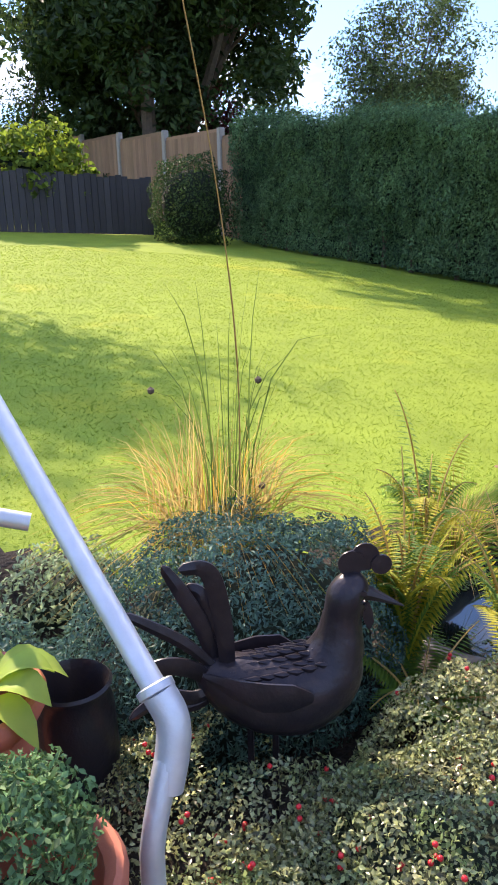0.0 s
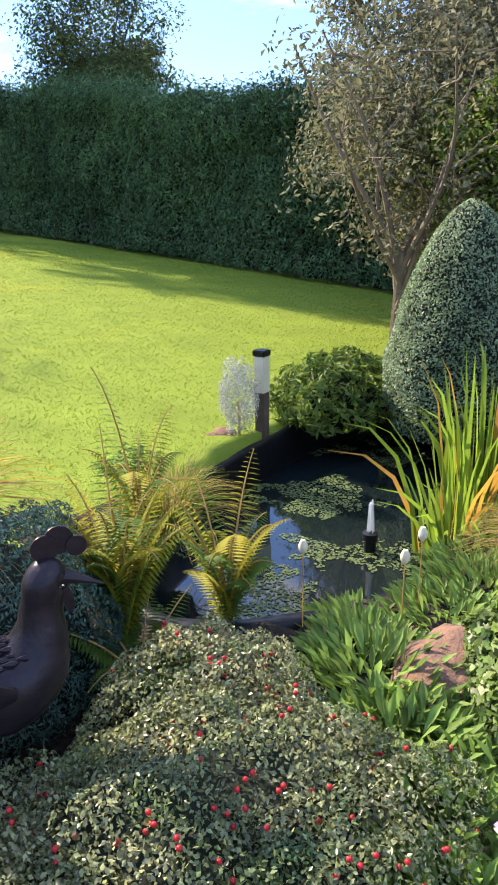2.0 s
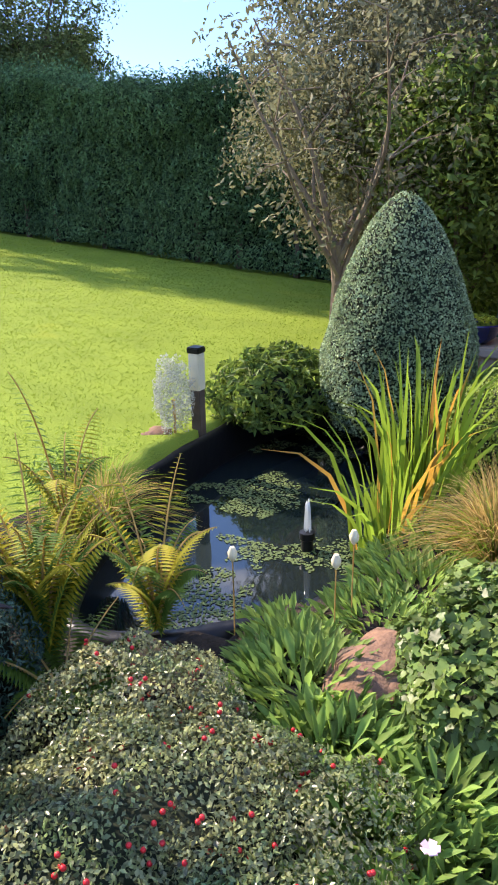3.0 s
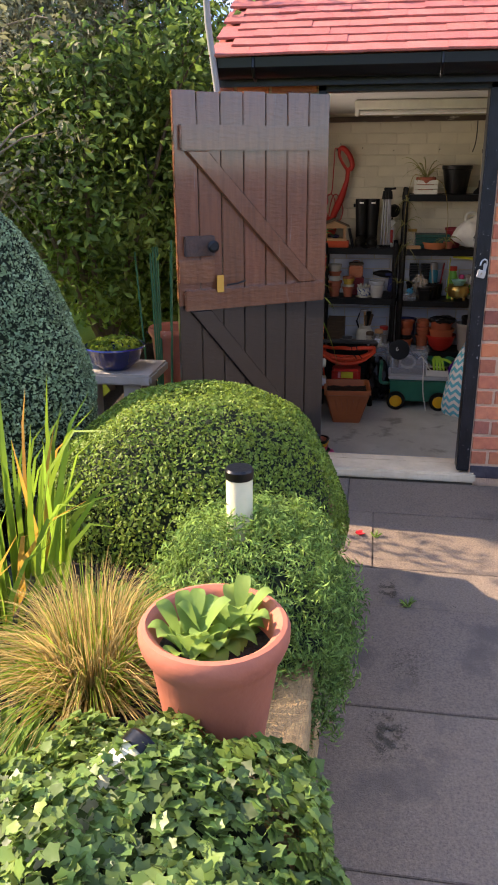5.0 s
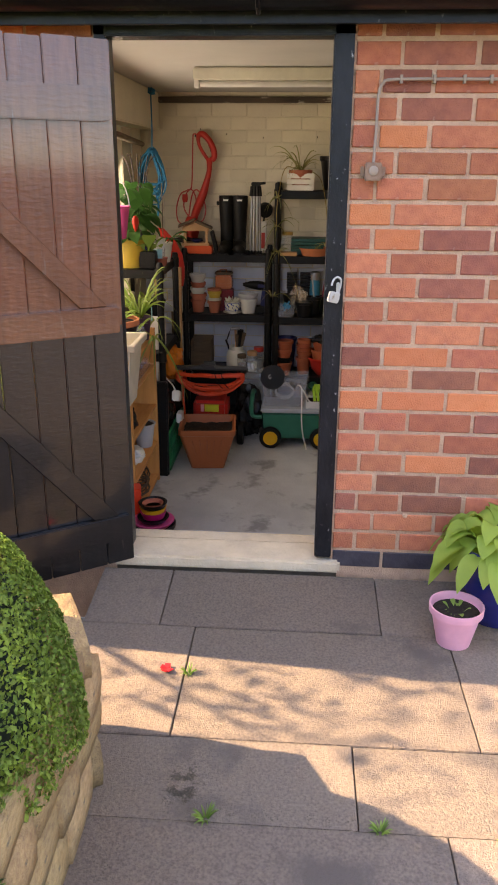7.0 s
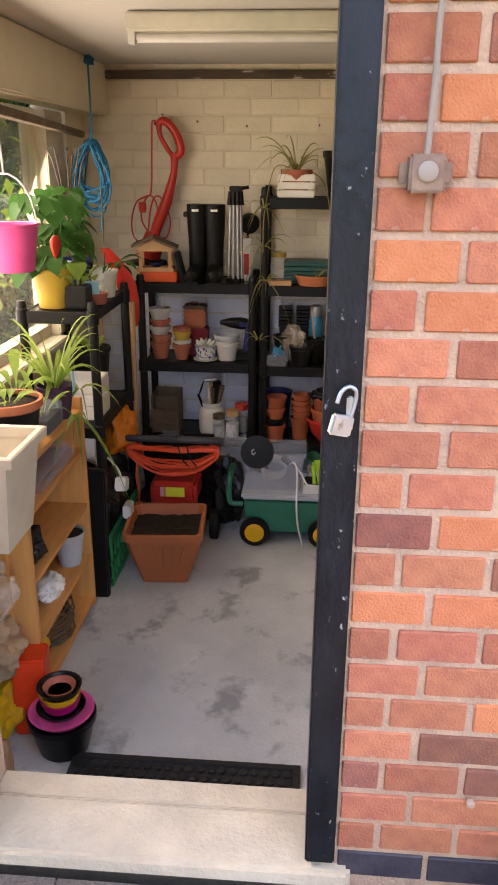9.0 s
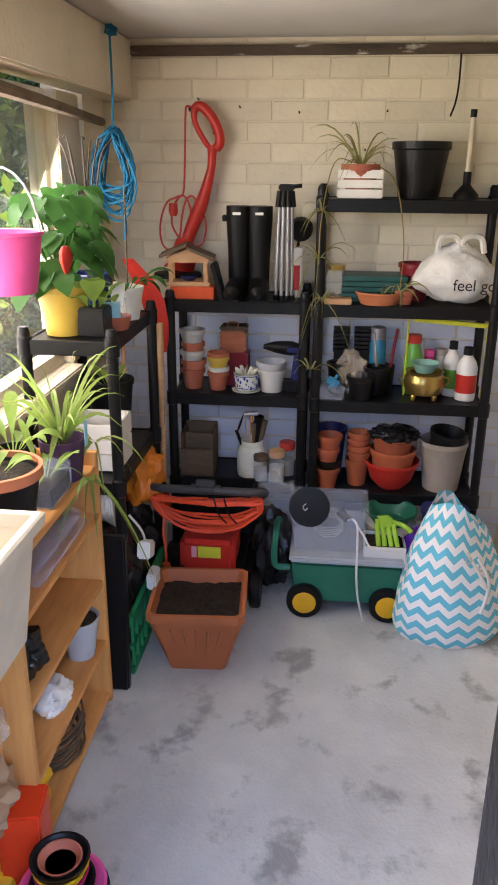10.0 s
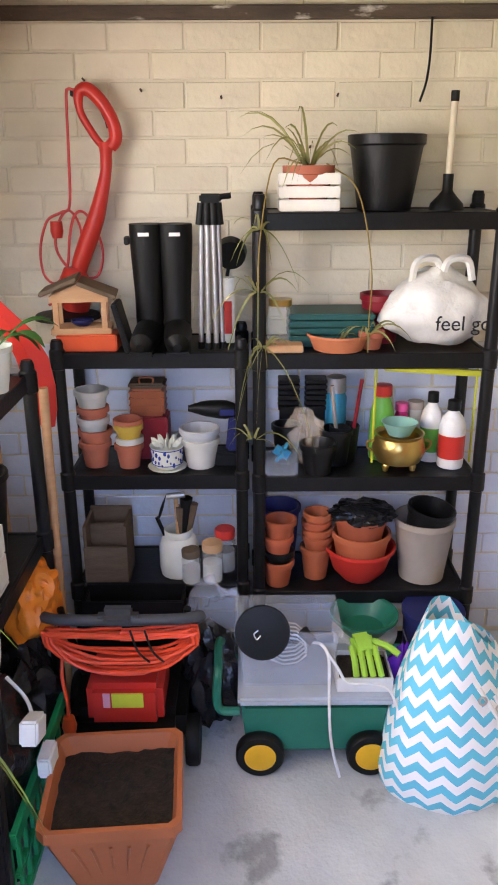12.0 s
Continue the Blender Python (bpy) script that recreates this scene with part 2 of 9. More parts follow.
def bm_tube(bm, pts, radii, segs=8, cap=True):
    """A tube along points, with one radius or a radius for each."""
    pts = [Vector(p) for p in pts]
    if not hasattr(radii, "__len__"):
        radii = [radii] * len(pts)
    rows, up = [], None
    for i, p in enumerate(pts):
        d = (pts[min(i + 1, len(pts) - 1)] - pts[max(i - 1, 0)])
        d = d.normalized() if d.length else Vector((0, 0, 1))
        if up is None:
            up = d.orthogonal().normalized()
        up = (up - d * up.dot(d))
        up = up.normalized() if up.length > 1e-6 else d.orthogonal().normalized()
        side = d.cross(up)
        rows.append([bm.verts.new(p + (up * math.cos(2 * math.pi * k / segs) + side * math.sin(2 * math.pi * k / segs)) * radii[i]) for k in range(segs)])
    for a, b in zip(rows, rows[1:]):
        for k in range(segs):
            bm.faces.new((a[k], a[(k + 1) % segs], b[(k + 1) % segs], b[k]))
    if cap:
        bm.faces.new(rows[0][::-1])
        bm.faces.new(rows[-1])


def tube(name, pts, radii, mat, parent=None, label="", segs=8, at=None):
    bm = bmesh.new()
    bm_tube(bm, pts, radii, segs)
    return part(name, bm, mat, parent, label, True, at)


def smooth_path(pts, n=8):
    """Catmull-Rom through points."""
    p = [Vector(q) for q in pts]
    p = [p[0] * 2 - p[1]] + p + [p[-1] * 2 - p[-2]]
    out = []
    for i in range(1, len(p) - 2):
        for k in range(n):
            t = k / n
            out.append(0.5 * ((2 * p[i]) + (p[i + 1] - p[i - 1]) * t + (2 * p[i - 1] - 5 * p[i] + 4 * p[i + 1] - p[i + 2]) * t * t + (3 * p[i] - p[i - 1] - 3 * p[i + 1] + p[i + 2]) * t ** 3))
    return out + [p[-2]]


def unit(a):
    return a / np.maximum(np.linalg.norm(a, axis=-1, keepdims=True), 1e-9)


def leaves(name, pts, nrm, size, mat, parent=None, wide=0.5, tilt=0.7, fold=0.15, droop=0.0, rows=1, seed=1, label=""):
    """Leaves at points: each a small folded blade of 4 or 6 corners, facing roughly along its normal. All in one mesh."""
    g = np.random.default_rng(seed)
    n = len(pts)
    nrm = unit(np.asarray(nrm, float) + g.normal(0, tilt, (n, 3)))
    d = g.normal(0, 1, (n, 3))
    d[:, 2] -= droop
    d = unit(d - nrm * (d * nrm).sum(1, keepdims=True))
    s = np.cross(nrm, d)
    L = (np.asarray(size) * g.uniform(0.65, 1.25, n))[:, None]
    W = L * wide * 0.5
    p = np.asarray(pts, float)
    if rows == 1:
        v = np.stack([p - d * L * 0.5, p + s * W + nrm * L * fold, p + d * L * 0.5, p - s * W + nrm * L * fold], 1)
        f = np.array([[0, 1, 2], [0, 2, 3]])
    else:
        v = np.stack([p - d * L * 0.5, p - d * L * 0.12 + s * W + nrm * L * fold, p + d * L * 0.25 + s * W * 0.75 + nrm * L * fold * 0.7, p + d * L * 0.55 - nrm * L * 0.08,
                      p + d * L * 0.25 - s * W * 0.75 + nrm * L * fold * 0.7, p - d * L * 0.12 - s * W + nrm * L * fold, p + d * L * 0.1], 1)
        f = np.array([[0, 1, 6], [1, 2, 6], [2, 3, 6], [3, 4, 6], [4, 5, 6], [5, 0, 6]])
    k = v.shape[1]
    faces = (np.arange(n)[:, None, None] * k + f[None]).reshape(-1, 3)
    return tri_object(name, v.reshape(-1, 3), faces, mat, parent, label)


def tri_object(name, verts, faces, mat, parent=None, label=""):
    me = bpy.data.meshes.new(name)
    verts, faces = np.asarray(verts, np.float32), np.asarray(faces, np.int32)
    me.vertices.add(len(verts))
    me.vertices.foreach_set("co", verts.ravel())
    me.loops.add(faces.size)
    me.loops.foreach_set("vertex_index", faces.ravel())
    me.polygons.add(len(faces))
    me.polygons.foreach_set("loop_start", np.arange(len(faces), dtype=np.int32) * 3)
    me.update(calc_edges=True)
    me.materials.append(mat)
    ob = new(name, me)
    ob.parent = parent
    if label:
        tagged(ob, label)
    return ob


def blades(name, roots, tips, bend, width, mat, parent=None, segs=4, seed=1, label=""):
    """Grass-like blades from roots to tips, bent by a vector at the middle and tapered: one mesh."""
    g = np.random.default_rng(seed)
    n = len(roots)
    roots, tips, bend = np.asarray(roots, float), np.asarray(tips, float), np.asarray(bend, float)
    side = unit(np.cross(tips - roots, g.normal(0, 1, (n, 3))))
    vs = []
    for i in range(segs + 1):
        t = i / segs
        c = roots * (1 - t) + tips * t + bend * (4 * t * (1 - t)) * 0.5
        w = (np.asarray(width) * (1 - t) ** 0.7 * np.ones(n))[:, None] * 0.5 + 0.0002
        vs += [c - side * w, c + side * w]
    v = np.stack(vs, 1)
    f = []
    for i in range(segs):
        a = 2 * i
        f += [[a, a + 1, a + 3], [a, a + 3, a + 2]]
    faces = (np.arange(n)[:, None, None] * v.shape[1] + np.array(f)[None]).reshape(-1, 3)
    return tri_object(name, v.reshape(-1, 3), faces, mat, parent, label)


def shell(n, centre, radii, top=0.0, bottom=-1.0, seed=1, depth=0.12, lump=0.06, lump_scale=3.0, power=2.0):
    """Points and normals near the skin of a lumpy ellipsoid, from its fraction bottom to 1 in height."""
    g = np.random.default_rng(seed)
    d = unit(g.normal(0, 1, (int(n * 2.2 / max(0.2, (1 - bottom))) + 50, 3)))
    d = d[d[:, 2] > bottom][:n]
    k = (np.abs(d) ** power).sum(1) ** (-1 / power)
    lumps = np.array([noise.noise(Vector(q) * lump_scale + Vector((seed * 3.1, 0, 0))) for q in d])
    r = k * (1 + lump * lumps * 2 - depth * g.random(len(d)) ** 2)
    return d * r[:, None] * np.array(radii) + np.array(centre), unit(d / np.array(radii))


def bed_far(x):
    """Where the planted bed ends and the lawn begins."""
    return 1.62 + 0.1 * math.sin(x * 5) + 0.42 * min(1, max(0, (0.95 - x) / 0.3))


def lawn_z(x, y):
    return 0.48 + 0.08 * (y - 1.75) - 0.056 * (x - 2.8)


# ---- ground, lawn, patio ----
POND_C, POND_R, WATER = (2.52, 1.2), (1.08, 0.50), 0.29


def pond_edge(x, y):
    """Below 1 inside the pond, 1 on its rim."""
    a = radians(9)
    u, v = x - POND_C[0], y - POND_C[1]
    u, v = u * math.cos(a) + v * math.sin(a), -u * math.sin(a) + v * math.cos(a)
    t = math.atan2(v / POND_R[1], u / POND_R[0])
    return math.hypot(u / POND_R[0], v / POND_R[1]) / (1 + 0.06 * math.sin(3 * t + 0.6))


def rim(t, k=1.0):
    a = radians(9)
    r = k * (1 + 0.06 * math.sin(3 * t + 0.6))
    u, v = POND_R[0] * math.cos(t) * r, POND_R[1] * math.sin(t) * r
    return POND_C[0] + u * math.cos(a) - v * math.sin(a), POND_C[1] + u * math.sin(a) + v * math.cos(a)


def bed_edge(x):
    """The line of the raised bed's wall."""
    t = min(1, max(0, (1.15 - x) / 1.0))
    return -0.10 + 0.40 * t * t * (3 - 2 * t)


def ground_z(x, y):
    z = lawn_z(min(max(x, -6), 12), min(max(y, -1), 18)) + 0.012 * noise.noise(Vector((x * 0.7, y * 0.7, 0)))
    k = min(1, max(0, (bed_far(x) - 0.07 - y) / 0.3)) if x < 4.2 else 0
    z = z * (1 - k) + k * (0.46 + 0.05 * noise.noise(Vector((x * 2, y * 2, 1))))
    e = pond_edge(x, y)
    if e < 1.06:
        z = -0.05
    if y < bed_edge(min(x, 4)) + 0.12 or (x > 3.66 and y < 0.62) or (4.0 < x < 7.7 and y < 0.62):
        z = -0.32
    elif x > 4.05 and y < 1.4:
        z = 0.2
    return z


def terrain():
    """The ground out to the horizon: under the paving, the raised bed, and the lawn that rises to the hedge."""
    xs = np.concatenate([np.linspace(-900, -8, 12), np.linspace(-6, -0.6, 19), np.linspace(-0.5, 4.5, 71), np.linspace(4.75, 13, 34), np.linspace(15, 900, 12)])
    ys = np.concatenate([np.linspace(-900, -6, 12), np.linspace(-4, -0.3, 12), np.linspace(-0.2, 2.4, 45), np.linspace(2.6, 20, 71), np.linspace(22, 900, 12)])
    w = len(xs)
    verts = [(x, y, ground_z(x, y)) for y in ys for x in xs]
    faces = [(j * w + i, j * w + i + 1, (j + 1) * w + i + 1, (j + 1) * w + i) for j in range(len(ys) - 1) for i in range(w - 1)]
    ob = mesh_object("ground", verts, faces, M["lawn"], smooth=True)
    ob.data.materials.append(M["soil"])
    for p in ob.data.polygons:
        c = p.center
        if c.x < 4.3 and c.y < bed_far(c.x) and c.x > -0.9 or (c.z < 0.25 and c.x > 3.5 and c.y < 2) or c.y < -0.2:
            p.material_index = 1
    return tagged(ob, "sunlit mown lawn rising to a hedge, with dark soil beds", "lawn", kind="structure")


terrain()


def pavement():
    base = box("pavement", -3.2, 4.6, -4.2, 0.1, -0.25, -0.022, M["slab_joint"])
    tagged(base, "weathered grey concrete paving slabs with dark stains", "pavement", kind="structure")
    strips = [(4.285, 4.6, [0.1, -0.17, -0.93, -1.75, -2.6, -3.4, -4.2]), (3.745, 4.275, [0.1, -0.295, -1.15, -2.05, -2.95, -4.2]), (3.455, 3.735, [0.1, -0.80, -1.70, -2.6, -3.5, -4.2]),
              (2.87, 3.445, [0.1, -1.01, -1.92, -2.8, -4.2]), (2.28, 2.86, [0.1, -0.726, -1.63, -2.5, -3.4, -4.2])]
    x = 2.27
    while x > -3.0:
        strips.append((x - 0.58, x, [0.1, -0.4 - 0.4 * (len(strips) % 2), -1.3 - 0.4 * (len(strips) % 2), -2.2, -3.1, -4.2]))
        x -= 0.59
    for x0, x1, cuts in strips:
        for a, b in zip(cuts, cuts[1:]):
            lift = random.uniform(-0.004, 0.003)
            bm = bmesh.new()
            bm_box(bm, x0 - 0.0036, x1 + 0.0036, b + 0.0016, a - 0.0016, -0.03, lift, 0.002)
            for v in bm.verts:
                if v.co.x > 4.5 and v.co.z > -0.015:
                    v.co.z += 0.033          # the last row rises to the doorstep
            part("slab", bm, M["slab"], base, smooth=True)


pavement()


# ---- shed ----
SX0, SX1, SY0, SY1 = 4.64, 7.40, -2.05, 0.46      # front face, back wall's inner face, right and left inner faces
DOOR_L, DOOR_R, HEAD = 0.035, -0.765, 1.905
FLOOR = -0.22
CEIL = 1.93
COURSE, BRICK = 0.0785, 0.228


def shed_shell():
    wf = box("wall_front", SX0 + 0.006, SX0 + 0.215, SY0 - 0.22, DOOR_R, -0.3, 1.925, M["mortar"])
    tagged(wf, "red brick shed wall with pale mortar joints", "wall", kind="structure")
    wl2 = box("wall_front_side", SX0 + 0.006, SX0 + 0.215, DOOR_L, SY1 + 0.04, -0.3, 1.93, M["mortar"])
    tagged(wl2, "red brick shed wall beside the open door", "wall", kind="structure")
    wb = box("wall_back", SX1 + 0.003, SX1 + 0.2, SY0 - 0.2, SY1 + 0.2, -0.3, 2.6, M["cream"])
    tagged(wb, "cream painted brick wall at the back of the shed", "wall", kind="structure")
    # the side wall with the window: a dwarf wall, a lintel beam and two ends
    wn_ = box("wall_north", SX0 + 0.215, SX1 + 0.003, SY1, SY1 + 0.16, -0.3, 0.75, M["cream"])
    tagged(wn_, "cream painted wall below the shed window", "wall", kind="structure")
    e1 = box("wall_north_end", SX0 + 0.215, 5.05, SY1, SY1 + 0.06, 0.75, 1.93, M["cream"])
    tagged(e1, "cream painted wall beside the shed window", "wall", kind="structure")
    e2 = box("wall_north_corner", 7.12, SX1 + 0.003, SY1, SY1 + 0.16, 0.75, 1.93, M["cream"])
    tagged(e2, "cream painted wall between window and corner", "wall", kind="structure")
    ws = box("wall_south", SX0 + 0.215, SX1 + 0.003, SY0 - 0.2, SY0, -0.3, 1.93, M["cream"])
    tagged(ws, "cream painted side wall of the shed", "wall", kind="structure")
    fl = box("floor", SX0, SX1 + 0.2, SY0 - 0.2, SY1 + 0.2, -0.34, FLOOR, M["concrete"])
    tagged(fl, "bare grey concrete shed floor with dark stains", "floor", kind="structure")
    cl = box("ceiling", SX0 + 0.02, SX1 + 0.2, SY0 - 0.2, SY1 + 0.06, CEIL + 0.003, CEIL + 0.05, M["ceiling"])
    tagged(cl, "plain grey boarded ceiling of the shed", "ceiling", kind="structure")


shed_shell()




BRICK_ROWS = 23
Z_PLINTH = 0.052


def brick_mesh(length, deep, height, mat, seed=0):
    bm = bmesh.new()
    bm_box(bm, -deep / 2, deep / 2, -length / 2, length / 2, -height / 2, height / 2, 0.0)
    bmesh.ops.bevel(bm, geom=list(bm.edges), offset=0.0025, segments=1, affect="EDGES")
    me = bpy.data.meshes.new("brick")
    bm.to_mesh(me)
    bm.free()
    me.materials.append(mat)
    return me


def brick_run(parent, face_x, y_from, y_to, z0, rows, mat, length, course, joint, proud, facing=-1, dark_first=False, dark=None):
    """Courses of bricks on a wall whose face looks along -x: full bricks share one mesh, cut ones another by length."""
    meshes = {}
    for r in range(rows):
        y = y_from
        cuts = [0.38 * length, 0.70 * length] if r % 2 else [(0.84 if r == 0 else 0.64) * length]
        while y > y_to + 0.02:
            run = min(cuts.pop(0) if cuts else length, y - y_to)
            h = course - joint
            m = dark if (dark_first and r == 0) else random.choice(mat)
            key = (round(run - joint, 3), m.name)
            if key not in meshes:
                meshes[key] = brick_mesh(key[0], 0.03, h, m)
            ob = new("brick", meshes[key])
            ob.parent = parent
            ob.matrix_basis = pose(face_x + 0.015 - proud + random.uniform(-0.0018, 0.0018), y - run / 2 + random.uniform(-0.002, 0.002), z0 + (r + 0.5) * course + random.uniform(-0.0012, 0.0012), random.uniform(-0.35, 0.35), 0, random.uniform(-0.3, 0.3))
            y -= run


# ---- shed front: roof, gutter, door ----
def shed_front():
    # door frame
    fr = thing("door_frame", (SX0, -0.38, 0.1), "black painted timber door frame with chipped paint", "door frame")
    tagged(fr, kind="structure")
    def fpart(name, *b):
        bm = bmesh.new()
        bm_box(bm, *b, 0.004)
        return part(name, bm, M["black_paint"], fr, smooth=True)
    x0, x1 = -0.012, 0.085
    fpart("jamb", x0, x1, DOOR_R + 0.38 - 0.0, DOOR_R + 0.38 + 0.062, 0.0, 1.80)
    fpart("jamb", x0, x1, 0.378, 0.415, 0.0, 1.80)
    fpart("head", x0, x1, DOOR_R + 0.38, 0.415, 1.765, 1.81)
    fpart("stop", x1, x1 + 0.02, DOOR_R + 0.38, DOOR_R + 0.40, 0.0, 1.765)
    keep = box("hasp_staple", -0.02, -0.0105, DOOR_R + 0.392, DOOR_R + 0.404, 0.97, 1.03, M["steel"], fr, "worn steel staple", 0.003)
    # sill
    bm = bmesh.new()
    bm_box(bm, SX0 - 0.022, SX0 + 0.14, -0.80, 0.07, 0.036, 0.085, 0.010)
    for v in bm.verts:
        v.co += Vector((noise.noise(v.co * 9), noise.noise(v.co * 9 + Vector((5, 0, 0))), noise.noise(v.co * 9 + Vector((0, 5, 0))))) * 0.004
    tagged(part("door_sill", bm, M["sill"], smooth=True), "worn pale concrete doorstep under the shed door", "doorstep", kind="structure")
    bm = bmesh.new()
    bm_box(bm, SX0 + 0.002, SX0 + 0.138, -0.79, 0.06, -0.02, 0.032)
    tagged(part("step_riser", bm, M["slab_joint"]), "dark mossy mortar under the doorstep", "riser", kind="structure")
    bm = bmesh.new()
    bm_box(bm, SX0 + 0.14, SX0 + 0.216, -0.764, 0.034, -0.3, 0.080, 0.004)
    tagged(part("threshold", bm, M["sill"], smooth=True), "pale concrete threshold that steps down to the shed floor", "threshold", kind="structure")
    # roof
    roof = thing("roof", (4.42, -0.9, 1.985), "pitched roof of red clay plain tiles", "roof")
    tagged(roof, kind="structure")
    s, c = math.sin(radians(27)), math.cos(radians(27))
    slope = pose(0, 0, 0, 0, -27, 0)
    bm = bmesh.new()
    bm_box(bm, 0.06, 3.6, -1.6, 1.38, -0.05, -0.012)
    part("roof_deck", bm, M["roof_tile"], roof, at=slope)
    bm = bmesh.new()
    bm_box(bm, 0.0, 0.175, -0.0824, 0.0824, 0.0, 0.011, 0.002)
    for v in bm.verts:
        v.co.z += 0.006 - 0.25 * (v.co.y ** 2) * 1.2
    t0 = part("roof_tile", bm, M["roof_tile"], roof, smooth=True)
    first = True
    for r in range(14):
        for k in range(19):
            y = 1.30 - k * 0.163 - (0.08 if r % 2 else 0.0)
            ob = t0 if first else new("roof_tile", t0.data)
            first = False
            ob.parent = roof
            ob.matrix_basis = slope @ pose(-0.01 + r * 0.095, y, 0.004 + random.uniform(0, 0.004), random.uniform(-0.8, 0.8), 4.5 + random.uniform(-0.6, 0.6), random.uniform(-0.7, 0.7))
    barge = tube("verge_pipe", [(-0.06, 1.385, 0.30), (-0.03, 1.38, 0.12), (0.02, 1.36, -0.10), (0.03, 1.35, -0.2)], 0.014, M["grey_pipe"], roof, "pale grey plastic pipe at the verge", 10)
    # gutter and fascia
    g = thing("gutter", (4.50, -0.9, 1.90), "black plastic gutter on a black fascia board", "gutter")
    prof = [(-0.058, 0.085), (-0.064, 0.088), (-0.062, 0.05), (-0.035, 0.02), (0.0, 0.01), (0.03, 0.02), (0.05, 0.05), (0.05, 0.085), (0.045, 0.085), (0.044, 0.05), (0.028, 0.025), (0.0, 0.016), (-0.033, 0.026), (-0.057, 0.05)]
    bm = bmesh.new()
    a = [bm.verts.new((x, -1.6, z)) for x, z in prof]
    b = [bm.verts.new((x, 1.37, z)) for x, z in prof]
    n = len(prof)
    for i in range(n):
        bm.faces.new((a[i], a[(i + 1) % n], b[(i + 1) % n], b[i]))
    bm.faces.new(a), bm.faces.new(b[::-1])
    part("trough", bm, M["gutter"], g, smooth=True)
    box("fascia", 0.052, 0.075, -1.6, 1.37, -0.015, 0.10, M["black_paint"], g, bevel=0.002)
    box("soffit", 0.077, 0.15, -1.6, 1.37, 0.0, 0.03, M["black_paint"], g)
    for y in (-1.2, -0.35, 0.42, 1.2):
        tube("bracket", [(-0.064, y, 0.09), (-0.068, y, 0.05), (-0.04, y, 0.014), (0.0, y, 0.004), (0.05, y, 0.03)], 0.007, M["gutter"], g)


def shed_door():
    """Ledged and braced door, standing open outwards."""
    d = thing("plank_door", (4.612, -0.018, 0.075), "open ledged and braced plank door, brown above and black below", "door", turn=124.5)
    W, H, MID = 0.745, 1.775, 0.90
    n = 7
    for i in range(n):
        a, b = W * i / n + 0.0018, W * (i + 1) / n - 0.0018
        for z0, z1, m in ((0.0, MID, "door_black"), (MID + 0.001, H + random.uniform(-0.004, 0.004), "door_brown")):
            bm = bmesh.new()
            bm_box(bm, a, b, -0.024, 0.0, z0, z1, 0.003)
            part("plank", bm, M[m], d, smooth=True)
    bx = lambda name, x0, x1, z0, z1, m, lab="", y1=0.024: box(name, x0, x1, 0.0005, y1, z0, z1, M[m], d, lab, 0.004)
    bx("ledge", 0.02, W - 0.025, 1.545, 1.645, "door_brown")
    bx("ledge", 0.02, W - 0.025, MID - 0.02, MID + 0.07, "door_brown")
    bx("ledge", 0.02, W - 0.025, 0.10, 0.20, "door_black")
    for zt, zb, m in ((1.543, MID + 0.072, "door_brown"), (MID - 0.022, 0.202, "door_black")):
        bm = bmesh.new()
        vs = [[bm.verts.new((x, y, z)) for x, z in ((W - 0.05, zt), (W - 0.146, zt), (0.06, zb), (0.156, zb))] for y in (0.0005, 0.023)]
        for i in range(4):
            bm.faces.new((vs[0][i], vs[0][(i + 1) % 4], vs[1][(i + 1) % 4], vs[1][i]))
        bm.faces.new(vs[0]), bm.faces.new(vs[1])
        bmesh.ops.bevel(bm, geom=list(bm.edges), offset=0.003, segments=1, affect="EDGES")
        part("brace", bm, M[m], d)
    lock = box("lock_case", W - 0.17, W - 0.03, 0.0005, 0.022, 1.115, 1.20, M["rust"], d, "rusty brown rim lock case", 0.004)
    lathe("knob", [(0.010, 0), (0.010, 0.02), (0.024, 0.03), (0.026, 0.042), (0.016, 0.05)], M["black_iron"], lock, "black door knob", 14, close_top=True, at=pose(W - 0.145, 0.02, 1.158, -90, 0, 0))
    box("keep_plate", W - 0.17, W - 0.004, 0.0005, 0.012, 1.0, 1.10, M["door_brown"], d, bevel=0.003)
    box("tag", W - 0.205, W - 0.172, 0.026, 0.03, 0.955, 1.03, M["yellow_tag"], d, "yellow paper tag", 0.0015, at=pose(0, 0.0, 0))
    tube("hook", [(W - 0.22, 0.03, 0.985), (W - 0.27, 0.035, 0.99), (W - 0.31, 0.03, 1.0)], 0.004, M["black_iron"], d)
    for z in (0.2, 1.58):
        box("hinge", -0.008, 0.10, -0.026, -0.0245, z - 0.02, z + 0.02, M["black_iron"], d)


